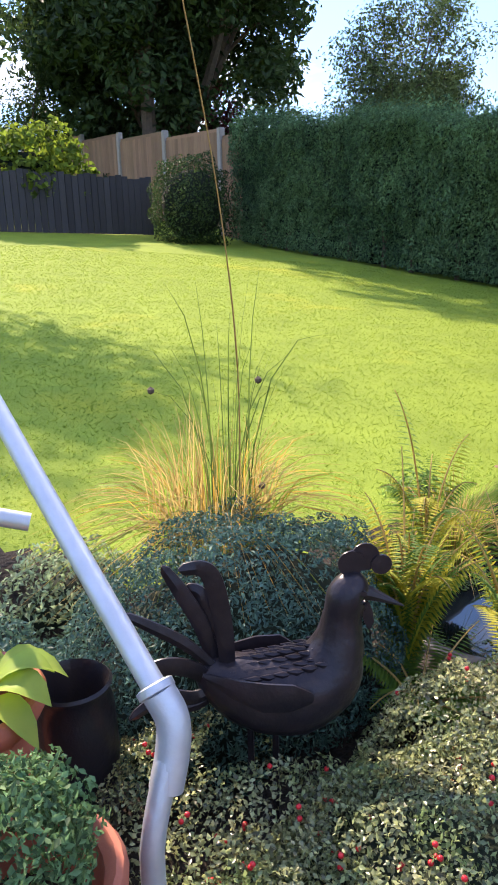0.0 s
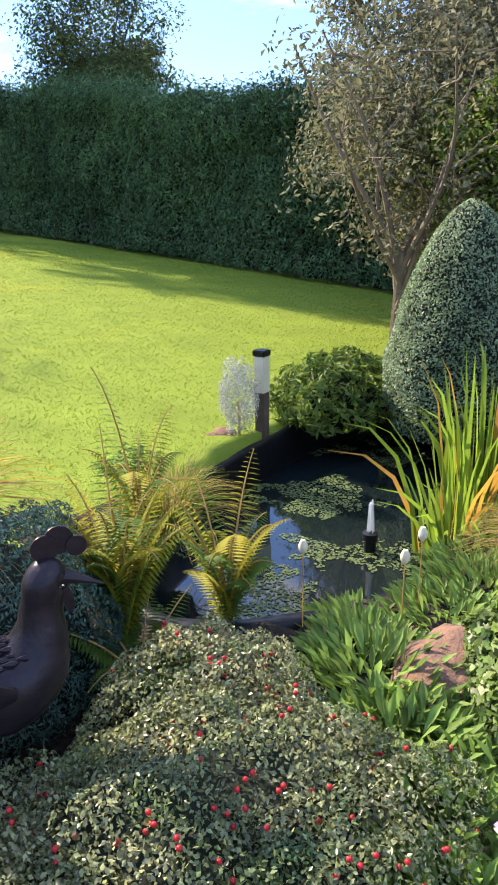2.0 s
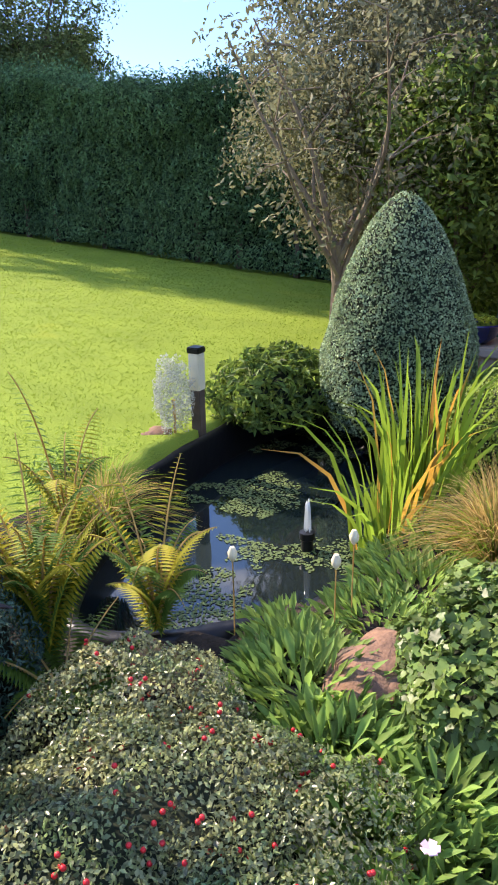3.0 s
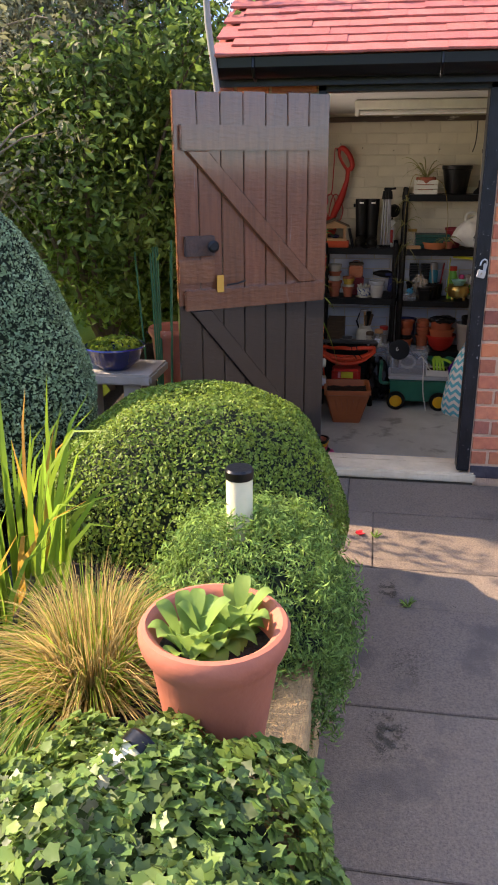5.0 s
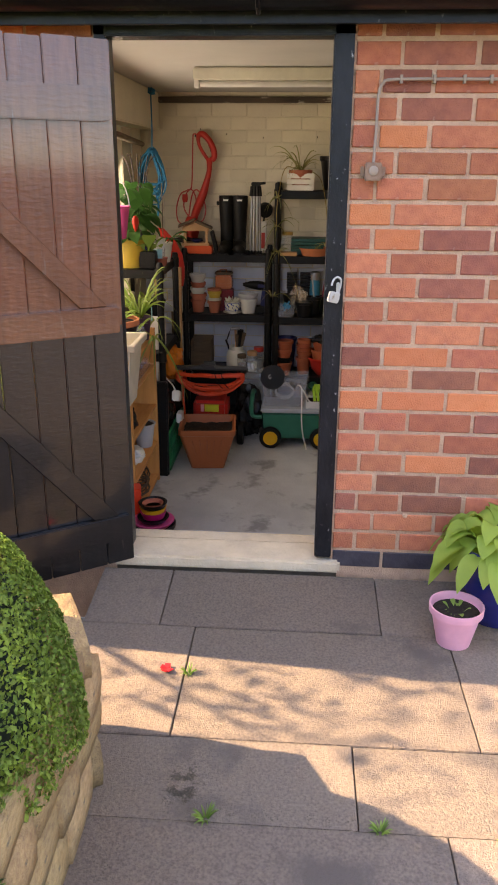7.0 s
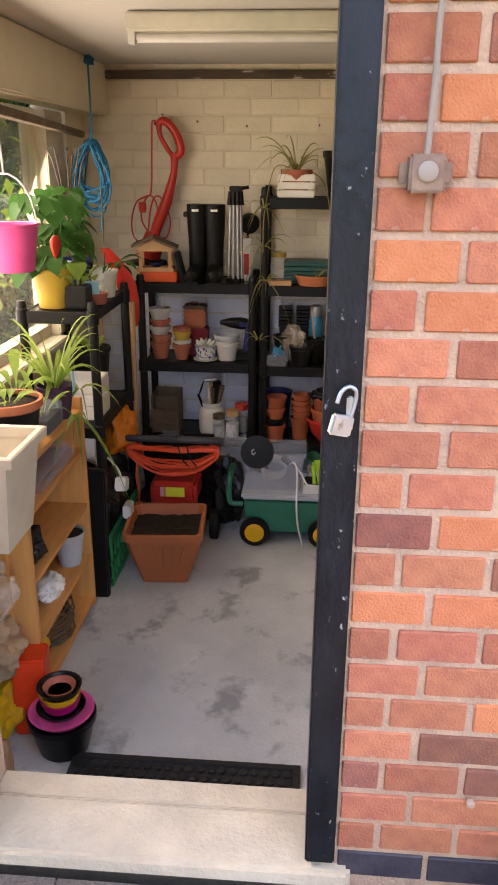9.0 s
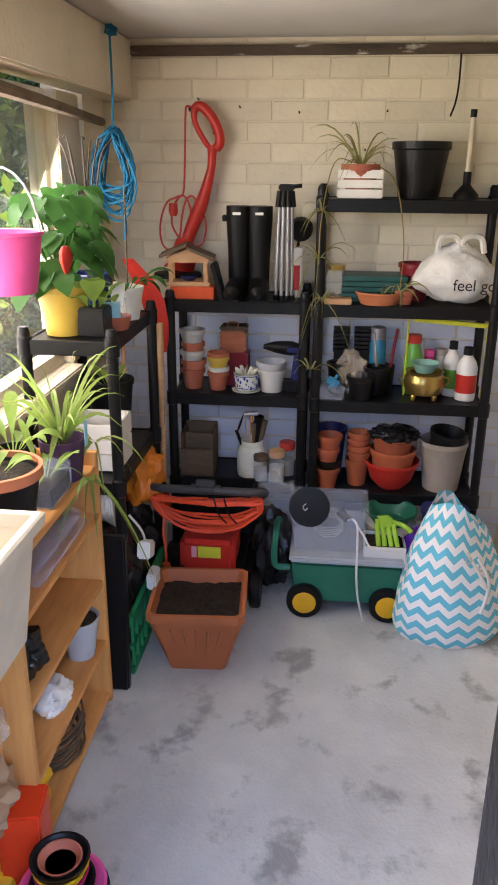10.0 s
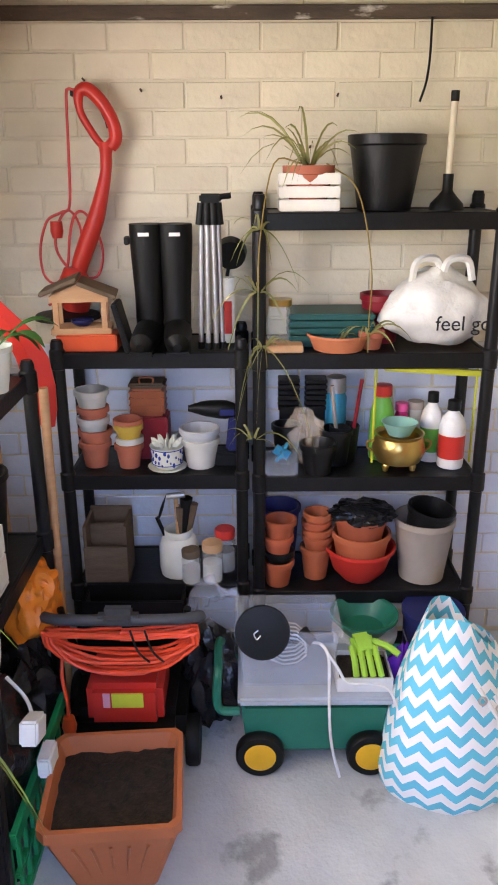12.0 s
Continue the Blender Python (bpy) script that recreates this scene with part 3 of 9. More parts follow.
def wall_fittings():
    jb = thing("junction_box", (SX0 - 0.004, -0.84, 1.478), "weathered brown outdoor socket box on the brick wall", "socket")
    jb.scale = (0.8, 0.78, 0.78)
    box("case", -0.045, 0.0, -0.034, 0.034, -0.035, 0.035, M["weathered_plastic"], jb, bevel=0.005)
    lathe("knob", [(0.019, 0), (0.019, 0.006), (0.016, 0.008)], M["grey_cable"], jb, "pale round switch cover", 14, close_top=True, at=pose(-0.045, 0.0, 0.004, 0, -90, 0))
    box("flange", -0.02, 0.0, 0.034, 0.05, -0.02, 0.02, M["weathered_plastic"], jb, bevel=0.003)
    box("flange", -0.02, 0.0, -0.05, -0.034, -0.02, 0.02, M["weathered_plastic"], jb, bevel=0.003)
    cb = thing("wall_cable", (SX0 - 0.004, -0.84, 1.50), "grey armoured cable clipped along the brick wall", "cable")
    tube("cable", smooth_path([(-0.012, 0, 0), (-0.012, -0.003, 0.10), (-0.012, -0.004, 0.20), (-0.012, -0.016, 0.232), (-0.012, -0.05, 0.243), (-0.012, -0.25, 0.244), (-0.012, -0.60, 0.243), (-0.012, -1.2, 0.246)], 5), 0.0048, M["grey_cable"], cb)
    for y in (-0.07, -0.17, -0.26, -0.34, -0.44, -0.55):
        box("clip", -0.02, 0.0, y - 0.004, y + 0.004, 0.232, 0.256, M["grey_cable"], cb)
    pl = thing("padlock", (SX0 - 0.024, DOOR_R + 0.028, 1.100), "open steel padlock hanging on the door frame", "padlock")
    pl.matrix_basis = pose(SX0 - 0.024, DOOR_R + 0.028, 1.100, 14, 0, 20)
    pl.scale = (0.8, 0.8, 0.8)
    box("body", -0.009, 0.009, -0.024, 0.024, -0.045, 0.0, M["steel"], pl, bevel=0.004)
    tube("shackle", smooth_path([(0, -0.017, -0.004), (0, -0.017, 0.035), (0, -0.010, 0.055), (0, 0.008, 0.06), (0, 0.02, 0.045), (0, 0.022, 0.022)], 5), 0.0045, M["steel"], pl)
    sc = thing("wall_plug", (SX0 - 0.006, -1.03, 0.285), "small pale plastic plug on the brick wall", "wall plug")
    lathe("cap", [(0.009, 0), (0.009, 0.008), (0.005, 0.011)], M["mortar"], sc, "", 12, close_top=True, at=pose(0, 0, 0, 0, -90, 0))


M["steel"] = material("steel", (0.55, 0.54, 0.52), 0.4, 0.9, bump=0.15, wear=(0.30, 0.24, 0.18), wear_at=0.62, wear_scale=40)
M["rust"] = material("rust", (0.10, 0.055, 0.04), 0.7, 0.2, colour2=(0.06, 0.04, 0.035), scale=40, bump=0.4)
M["black_iron"] = material("black_iron", (0.015, 0.014, 0.014), 0.5, 0.3, bump=0.2)
M["yellow_tag"] = material("yellow_tag", (0.60, 0.29, 0.045), 0.6, bump=0.1)
M["weathered_plastic"] = material("weathered_plastic", (0.22, 0.12, 0.075), 0.75, colour2=(0.33, 0.20, 0.13), scale=25, bump=0.3)
M["white_plastic"] = material("white_plastic", (0.74, 0.73, 0.69), 0.45)
M["grey_cable"] = material("grey_cable", (0.36, 0.26, 0.19), 0.6)
M["grey_pipe"] = material("grey_pipe", (0.30, 0.28, 0.26), 0.5, bump=0.1)
shed_front()
shed_door()
wall_fittings()


def garden_wall():
    """Low dry-stone retaining wall of the raised bed, in single stones over a rubble core."""
    core_v, core_f = [], []
    xs = list(np.linspace(-1.0, 3.55, 38))
    line = [(x, bed_edge(x)) for x in xs] + [(3.64, -0.05), (3.71, 0.04), (3.74, 0.18), (3.75, 0.42)]
    core = thing("garden_wall", (2.0, 0, 0), "low retaining wall of rough buff sandstone with mossy joints", "garden wall")
    tagged(core, kind="structure")
    bm = bmesh.new()
    rows = []
    for i, (x, y) in enumerate(line):
        a, b = line[max(i - 1, 0)], line[min(i + 1, len(line) - 1)]
        d = Vector((b[0] - a[0], b[1] - a[1])).normalized()
        n = Vector((-d.y, d.x))
        rows.append([bm.verts.new((x - 2 + n.x * o, y + n.y * o, z)) for o, z in ((0.035, -0.05), (0.035, 0.40), (0.16, 0.42), (0.16, -0.05))])
    for p, q in zip(rows, rows[1:]):
        for k in range(4):
            bm.faces.new((p[k], p[(k + 1) % 4], q[(k + 1) % 4], q[k]))
    bm.faces.new(rows[0]), bm.faces.new(rows[-1][::-1])
    part("rubble_core", bm, M["soil"], core)
    # stones
    pts = [Vector((x, y, 0)) for x, y in line]
    cum = [0.0]
    for a, b in zip(pts, pts[1:]):
        cum.append(cum[-1] + (b - a).length)

    def at_len(s):
        for i in range(len(cum) - 1):
            if cum[i + 1] >= s:
                t = (s - cum[i]) / (cum[i + 1] - cum[i])
                return pts[i].lerp(pts[i + 1], t), (pts[i + 1] - pts[i]).normalized()
        return pts[-1], (pts[-1] - pts[-2]).normalized()

    shapes = []
    for k in range(6):
        bm = bmesh.new()
        bm_box(bm, -0.5, 0.5, -0.5, 0.5, -0.5, 0.5)
        bmesh.ops.subdivide_edges(bm, edges=bm.edges[:], cuts=1, use_grid_fill=True)
        for v in bm.verts:
            v.co = v.co * (0.80 + 0.20 / max(0.6, v.co.length * 1.3)) + Vector((noise.noise(v.co * 2 + Vector((k * 7, 0, 0))), noise.noise(v.co * 2 + Vector((0, k * 7, 0))), noise.noise(v.co * 2 + Vector((0, 0, k * 7))))) * 0.10
        me = bpy.data.meshes.new("stone")
        bm.to_mesh(me)
        bm.free()
        me.shade_smooth()
        me.materials.append(M["stone"])
        shapes.append(me)
    z = 0.0
    r = 0
    while z < 0.40:
        h = [0.13, 0.10, 0.12, 0.09][r % 4]
        s = 1.2 + 0.07 * (r % 3)
        while s < cum[-1] - 0.02:
            w = random.uniform(0.13, 0.27)
            p, d = at_len(s + w / 2)
            ob = new("stone", random.choice(shapes))
            ob.parent = core
            m = Matrix.Translation((p.x - 2 - d.y * 0.02, p.y + d.x * 0.02, z + h / 2)) @ Matrix.Rotation(math.atan2(d.y, d.x) + random.uniform(-0.06, 0.06), 4, "Z") @ Matrix.Diagonal((w * 1.02, 0.13 + random.uniform(-0.02, 0.025), h * 1.02, 1))
            ob.matrix_basis = m
            s += w
        z += h
        r += 1


garden_wall()


# ---- garden ----
M["cone_leaf"] = foliage("cone_leaf", (0.32, 0.41, 0.23), (0.14, 0.21, 0.11), 0.6, 0.3, 0.42)
M["coto_leaf"] = foliage("coto_leaf", (0.38, 0.37, 0.19), (0.11, 0.18, 0.065), 0.8, 0.45, 0.2, 6, 1.2)
M["ivy_leaf"] = foliage("ivy_leaf", (0.20, 0.28, 0.065), (0.07, 0.13, 0.03), 0.6, 0.32, 0.3, 5, 0.6)
M["juniper_leaf"] = foliage("juniper_leaf", (0.27, 0.40, 0.09), (0.09, 0.17, 0.05), 0.55, 0.35, 0.5, 6)
M["blue_leaf"] = foliage("blue_leaf", (0.085, 0.17, 0.13), (0.035, 0.08, 0.06), 0.45, 0.15, 0.5)
M["olive_leaf"] = foliage("olive_leaf", (0.20, 0.20, 0.11), (0.12, 0.12, 0.065), 0.45, 0.3, 0.5)
M["laurel_leaf"] = foliage("laurel_leaf", (0.16, 0.23, 0.045), (0.07, 0.12, 0.025), 0.5, 0.35, 0.4)
M["tree_leaf"] = foliage("tree_leaf", (0.05, 0.085, 0.025), (0.03, 0.055, 0.018), 0.5, 0.3, 0.5, 0.5)
M["conifer_leaf"] = foliage("conifer_leaf", (0.15, 0.19, 0.06), (0.09, 0.125, 0.04), 0.45, 0.25, 0.55, 0.5)
M["red_leaf"] = foliage("red_leaf", (0.13, 0.035, 0.04), (0.08, 0.025, 0.03), 0.4, 0.3, 0.5)
M["vine_leaf"] = foliage("vine_leaf", (0.18, 0.24, 0.03), (0.12, 0.18, 0.025), 0.4, 0.5, 0.5)
M["fern_leaf"] = foliage("fern_leaf", (0.45, 0.40, 0.035), (0.26, 0.30, 0.03), 0.35, 0.5, 0.5, 5)
M["fern_green"] = foliage("fern_green", (0.10, 0.20, 0.03), (0.07, 0.15, 0.025), 0.35, 0.45, 0.5, 5)
M["straw"] = foliage("straw", (0.50, 0.36, 0.14), (0.36, 0.25, 0.08), 0.4, 0.4, 0.6, 5)
M["reed"] = foliage("reed", (0.22, 0.32, 0.035), (0.15, 0.25, 0.03), 0.35, 0.5, 0.4, 4)
M["reed_gold"] = foliage("reed_gold", (0.50, 0.30, 0.05), (0.42, 0.20, 0.04), 0.3, 0.45, 0.5, 4)
M["perennial"] = foliage("perennial", (0.25, 0.37, 0.08), (0.13, 0.23, 0.05), 0.4, 0.4, 0.45, 5)
M["silver_leaf"] = foliage("silver_leaf", (0.45, 0.48, 0.45), (0.34, 0.37, 0.34), 0.25, 0.3, 0.6, 5)
M["hosta_leaf"] = foliage("hosta_leaf", (0.42, 0.52, 0.10), (0.28, 0.40, 0.07), 0.3, 0.45, 0.4, 6)
M["berry"] = material("berry", (0.55, 0.02, 0.025), 0.3, vary=0.0)
M["rush"] = foliage("rush", (0.10, 0.15, 0.03), (0.07, 0.11, 0.025), 0.3, 0.3, 0.5)
M["bird_metal"] = material("bird_metal", (0.018, 0.015, 0.019), 0.34, 0.4, colour2=(0.036, 0.027, 0.030), scale=18, bump=0.35, bump_scale=25)
M["bird_red"] = material("bird_red", (0.10, 0.02, 0.025), 0.5, 0.2)
M["galv"] = material("galv", (0.50, 0.52, 0.55), 0.42, 0.55, colour2=(0.42, 0.44, 0.47), scale=20, bump=0.12)
M["terracotta"] = material("terracotta", (0.42, 0.13, 0.075), 0.75, colour2=(0.35, 0.10, 0.06), scale=8, bump=0.15, wear=(0.55, 0.38, 0.28), wear_at=0.66, wear_scale=9, vary=0.1)
M["rock"] = material("rock", (0.24, 0.135, 0.085), 0.95, colour2=(0.12, 0.07, 0.05), scale=16, bump=1.0, bump_scale=40, wear=(0.07, 0.055, 0.04), wear_at=0.58, wear_scale=9)
M["frost_white"] = material("frost_white", (0.72, 0.63, 0.42), 0.5, bump=0.1)
M["blue_glaze"] = material("blue_glaze", (0.012, 0.018, 0.12), 0.12, colour2=(0.008, 0.012, 0.08), scale=10, coat=0.5)
M["dark_glaze"] = material("dark_glaze", (0.012, 0.011, 0.016), 0.3, colour2=(0.022, 0.016, 0.014), scale=9, bump=0.15)
M["pink_plastic"] = material("pink_plastic", (0.80, 0.36, 0.42), 0.45)
M["green_cane"] = material("green_cane", (0.02, 0.12, 0.06), 0.5)
M["duckweed"] = foliage("duckweed", (0.13, 0.17, 0.06), (0.08, 0.12, 0.04), 0.35, 0.1, 0.5, 5)
M["bark_light"] = material("bark_light", (0.22, 0.165, 0.11), 0.9, colour2=(0.14, 0.10, 0.07), scale=14, bump=0.6, bump_scale=30)


def water_material():
    m = bpy.data.materials.new("water")
    m.use_nodes = True
    n, l = m.node_tree.nodes, m.node_tree.links
    b = n["Principled BSDF"]
    b.inputs["Base Color"].default_value = (0.006, 0.011, 0.012, 1)
    b.inputs["Roughness"].default_value = 0.04
    b.inputs["Specular IOR Level"].default_value = 0.6
    bp, t = n.new("ShaderNodeBump"), n.new("ShaderNodeTexNoise")
    t.inputs["Scale"].default_value = 9
    l.new(t.outputs["Fac"], bp.inputs["Height"])
    bp.inputs["Strength"].default_value, bp.inputs["Distance"].default_value = 0.05, 0.01
    l.new(bp.outputs["Normal"], b.inputs["Normal"])
    return m


M["water"] = water_material()


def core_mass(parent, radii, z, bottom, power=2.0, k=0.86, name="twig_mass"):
    """A near-black solid that stands in for the shade deep inside a dense bush."""
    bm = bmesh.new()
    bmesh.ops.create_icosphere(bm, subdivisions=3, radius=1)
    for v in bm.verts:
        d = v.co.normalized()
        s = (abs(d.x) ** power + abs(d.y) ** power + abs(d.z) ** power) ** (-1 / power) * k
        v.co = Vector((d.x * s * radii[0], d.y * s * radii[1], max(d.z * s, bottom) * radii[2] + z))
    return part(name, bm, M["inner_shade"], parent, smooth=True)


def bush(name, at, radii, n, size, mat, label, bottom=-0.3, power=2.0, wide=0.6, tilt=0.7, rows=1, seed=1, depth=0.1, lump=0.05, lump_scale=3.0, core=True, category="shrub", droop=0.0, zc=None, fold=0.15):
    """A leafy mass: at is the point on the ground under its middle; zc the height of its widest part above that."""
    t = thing(name, at, label, category)
    zc = -bottom * radii[2] if zc is None else zc
    p, q = shell(n, (0, 0, zc), radii, bottom=bottom, seed=seed, depth=depth, lump=lump, lump_scale=lump_scale, power=power)
    leaves("foliage", p, q, size, M[mat], t, wide=wide, tilt=tilt, rows=rows, seed=seed, droop=droop, fold=fold)
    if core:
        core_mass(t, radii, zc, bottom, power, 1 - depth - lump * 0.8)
    return t


def cone_bush():
    t = thing("box_cone", (3.46, 1.10, 0.42), "tall clipped variegated box cone beside the pond", "topiary")
    g = np.random.default_rng(12)
    n, H, R = 36000, 1.03, 0.345
    u = g.random(n) ** 0.6
    h = H * (1 - u) ** 0.85
    a = g.uniform(0, 2 * math.pi, n)
    prof = lambda hh: R * np.minimum(1, 1.12 * np.maximum(0.0, 1 - (hh / H) ** 1.7) ** 0.62) * (0.86 + 0.14 * np.minimum(1, hh / 0.15))
    lump = np.array([noise.noise(Vector((math.cos(x) * 2.2, math.sin(x) * 2.2, y * 5))) for x, y in zip(a, h)])
    r = prof(h) * (1 + 0.07 * lump - 0.07 * g.random(n) ** 2)
    p = np.stack([r * np.cos(a), r * np.sin(a), h], 1)
    q = unit(np.stack([np.cos(a), np.sin(a), np.full(n, 0.45)], 1))
    leaves("foliage", p, q, 0.0150, M["cone_leaf"], t, wide=0.6, tilt=0.85, seed=4)
    # solid cone under the leaves, coloured as the shade behind them
    lathe("twig_mass", [(float(prof(np.array(z))) * 0.9 + 0.002, z) for z in np.linspace(0, H * 0.97, 14)], M["inner_shade"], t, segs=20, close_top=True)


def trunk_tree(name, at, label, category, trunk_h, height, spread, n, size, mat, seed, limbs=9, twigs=True, lean=(0, 0), crown_low=0.3, bark="bark", clumps=26, wide=0.45, trunk_r=0.12, clump_r=0.34):
    """A tapered trunk with forking limbs, and a crown of leaf clumps with gaps, set at the limbs' ends."""
    g = np.random.default_rng(seed)
    t = thing(name, at, label, category)
    bm = bmesh.new()
    top = Vector((lean[0], lean[1], trunk_h))
    bm_tube(bm, smooth_path([(0, 0, -0.1), (lean[0] * 0.3, lean[1] * 0.3, trunk_h * 0.5), top], 4), list(np.linspace(trunk_r, trunk_r * 0.6, 9)), 8)
    part("trunk", bm, M[bark], t, smooth=True)
    ends = []
    for i in range(limbs):
        a = 2 * math.pi * (i + g.uniform(-0.3, 0.3)) / limbs
        rr = spread * g.uniform(0.45, 0.9)
        z1 = trunk_h + (height - trunk_h) * g.uniform(0.25, 0.85)
        start = Vector((0, 0, 0)).lerp(top, g.uniform(0.55, 1.0))
        end = Vector((rr * math.cos(a) + lean[0], rr * math.sin(a) + lean[1], z1))
        mid = start.lerp(end, 0.5) + Vector((g.uniform(-1, 1), g.uniform(-1, 1), g.uniform(0, 1.2))) * spread * 0.14
        bm = bmesh.new()
        pts = smooth_path([start, mid, end], 5)
        bm_tube(bm, pts, list(np.linspace(trunk_r * 0.45, trunk_r * 0.1, len(pts))), 6)
        for k in range(5 if twigs else 2):
            s = pts[int(g.integers(3, len(pts)))]
            e = s + Vector((g.normal(), g.normal(), g.normal() * 0.6 + 0.4)).normalized() * spread * g.uniform(0.25, 0.5)
            bm_tube(bm, [s, s.lerp(e, 0.5) + Vector((0, 0, 0.04 * spread)), e], [trunk_r * 0.14, trunk_r * 0.1, trunk_r * 0.04], 5)
            ends.append(e)
        part("limb", bm, M[bark], t, smooth=True)
        ends += [end, pts[-3]]
    P, Q = [], []
    z0 = trunk_h + (height - trunk_h) * (crown_low - 0.3)
    cs = list(ends)
    while len(cs) < clumps:
        d = Vector((g.normal(), g.normal(), g.normal())).normalized()
        cs.append(Vector((lean[0], lean[1], (z0 + height) / 2)) + Vector((d.x * spread, d.y * spread, d.z * (height - z0) / 2)) * g.uniform(0.55, 0.95))
    per = n // len(cs)
    for c in cs:
        d = unit(g.normal(0, 1, (per, 3)))
        r = spread * clump_r * g.uniform(0.7, 1.25) * g.random(per) ** 0.45
        P.append(np.array(c) + d * r[:, None] * np.array((1, 1, 0.75)))
        Q.append(d + np.array((0, 0, 0.5)))
    leaves("crown", np.concatenate(P), np.concatenate(Q), size, M[mat], t, wide=wide, tilt=0.8, seed=seed)
    return t


def hedge():
    t = thing("hedge", (8.3, 7.0, 0.55), "tall dense dark green conifer hedge, clipped flat, in shade", "hedge")
    g = np.random.default_rng(5)
    n = 135000
    y = g.uniform(-0.2, 12.0, n)
    on_top = g.random(n) < 0.2
    h = np.where(on_top, 1.0, g.random(n) ** 0.9)
    x = np.where(on_top, g.uniform(0.0, 0.9, n), 0.0)
    lump = np.array([noise.noise(Vector((yy * 1.4, hh * 3.0, 0.3))) + 0.6 * noise.noise(Vector((yy * 5, hh * 8, 2))) for yy, hh in zip(y, h)])
    x = 8.10 + x + 0.13 * lump + 0.12 * g.random(n) - 0.06 * (h < 0.12)
    base = lawn_z(8.1, y)
    z = base + 0.04 + h * (1.94 + 0.06 * np.sin(y * 1.7) + 0.05 * np.sin(y * 5.1)) + np.where(on_top, g.normal(0.02, 0.05, n) + g.random(n) ** 6 * 0.22, 0)
    p = np.stack([x - 8.3, y - 7.0, z - 0.55], 1)
    q = np.where(on_top[:, None], np.array((-0.2, 0, 1.0)), np.array((-1.0, 0, 0.35)))
    leaves("foliage", p, q, 0.060, M["hedge_leaf"], t, wide=0.34, tilt=0.7, seed=6, droop=-0.8)
    # near-black blocks that stand in for the hedge's shaded inside
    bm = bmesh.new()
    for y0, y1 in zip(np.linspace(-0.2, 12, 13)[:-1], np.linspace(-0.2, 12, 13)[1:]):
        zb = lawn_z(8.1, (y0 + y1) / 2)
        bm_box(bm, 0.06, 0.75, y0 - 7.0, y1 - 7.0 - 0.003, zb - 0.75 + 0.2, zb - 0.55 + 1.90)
    part("twig_mass", bm, M["inner_shade"], t)
    for k in range(16):
        yy = 0.4 + k * 0.72 + g.uniform(-0.1, 0.1)
        zz = lawn_z(8.2, yy)
        tube("stem", [(-0.08, yy - 7, zz - 0.6), (-0.05 + g.uniform(-0.05, 0.05), yy - 7, zz - 0.2), (-0.06, yy - 7 + 0.04, zz)], [0.045, 0.035, 0.03], M["bark"], t, segs=6)


def fences():
    f = thing("panel_fence", (8.7, 16, 1.3), "tan close-board fence panels between concrete posts", "fence")
    zb = lambda y: lawn_z(8.7, min(y, 18)) - 1.3
    top = lambda y: 3.02 + (y - 13.0) * 0.066 - 1.3
    for i in range(7):
        y = 11.0 + 2.15 * i
        box("post", -0.06, 0.06, y - 16 - 0.06, y - 16 + 0.06, zb(y) - 0.1, top(y) + 0.03, M["concrete_post"], f, bevel=0.012)
        if i == 6:
            break
        z0, z1 = zb(y + 1) + 0.05, top(y + 1.07) - 0.08
        box("rail", 0.0, 0.05, y - 15.94, y - 13.91, z1 - 0.03, z1 + 0.03, M["fence"], f)
        for k in range(16):
            yy = y - 15.93 + k * 0.1265
            box("board", -0.022, -0.002 if k % 2 else 0.004, yy, yy + 0.124, z0, z1 - 0.032, M["fence"], f)
    d = thing("picket_fence", (3.0, 13.0, 1.3), "dark weathered low picket fence behind the lawn", "fence")
    for k in range(70):
        x = -4.2 + k * 0.118
        z = lawn_z(x + 3, 13.0) - 1.3
        box("picket", x, x + 0.108, -0.012, 0.012, z, z + 0.98 + 0.03 * math.sin(k * 1.3), M["fence_dark"], d)
    box("rail", -4.2, 4.1, 0.014, 0.05, 0.45, 0.53, M["fence_dark"], d, at=pose(0, 0, 0, 0, 3.2, 0))


def lawn_grass():
    g = np.random.default_rng(21)
    n = 150000
    r = 1.9 + 9.5 * g.random(n) ** 0.85
    a = g.uniform(radians(-8), radians(84), n)
    x, y = r * np.sin(a) + 0.1, r * np.cos(a)
    ok = (x < 8.1) & (y < 12.9) & np.array([pond_edge(i, j) > 1.25 for i, j in zip(x, y)]) & (y > np.array([bed_far(i) for i in x])) & ((x < 4.2) | (y > 2.2))
    x, y, r = x[ok], y[ok], r[ok]
    n = len(x)
    z = np.array([ground_z(i, j) for i, j in zip(x, y)])
    p = np.stack([x, y, z - 0.004], 1)
    h = g.uniform(0.006, 0.017, n)
    tip = p + np.stack([g.normal(0, 0.012, n), g.normal(0, 0.012, n), h], 1)
    ob = blades("lawn_grass", p, tip, np.zeros((n, 3)), 0.0035 + 0.0009 * r, M["grass"], segs=1, seed=2)
    tagged(ob, "short mown grass blades of the sunlit lawn", "grass", kind="stuff")


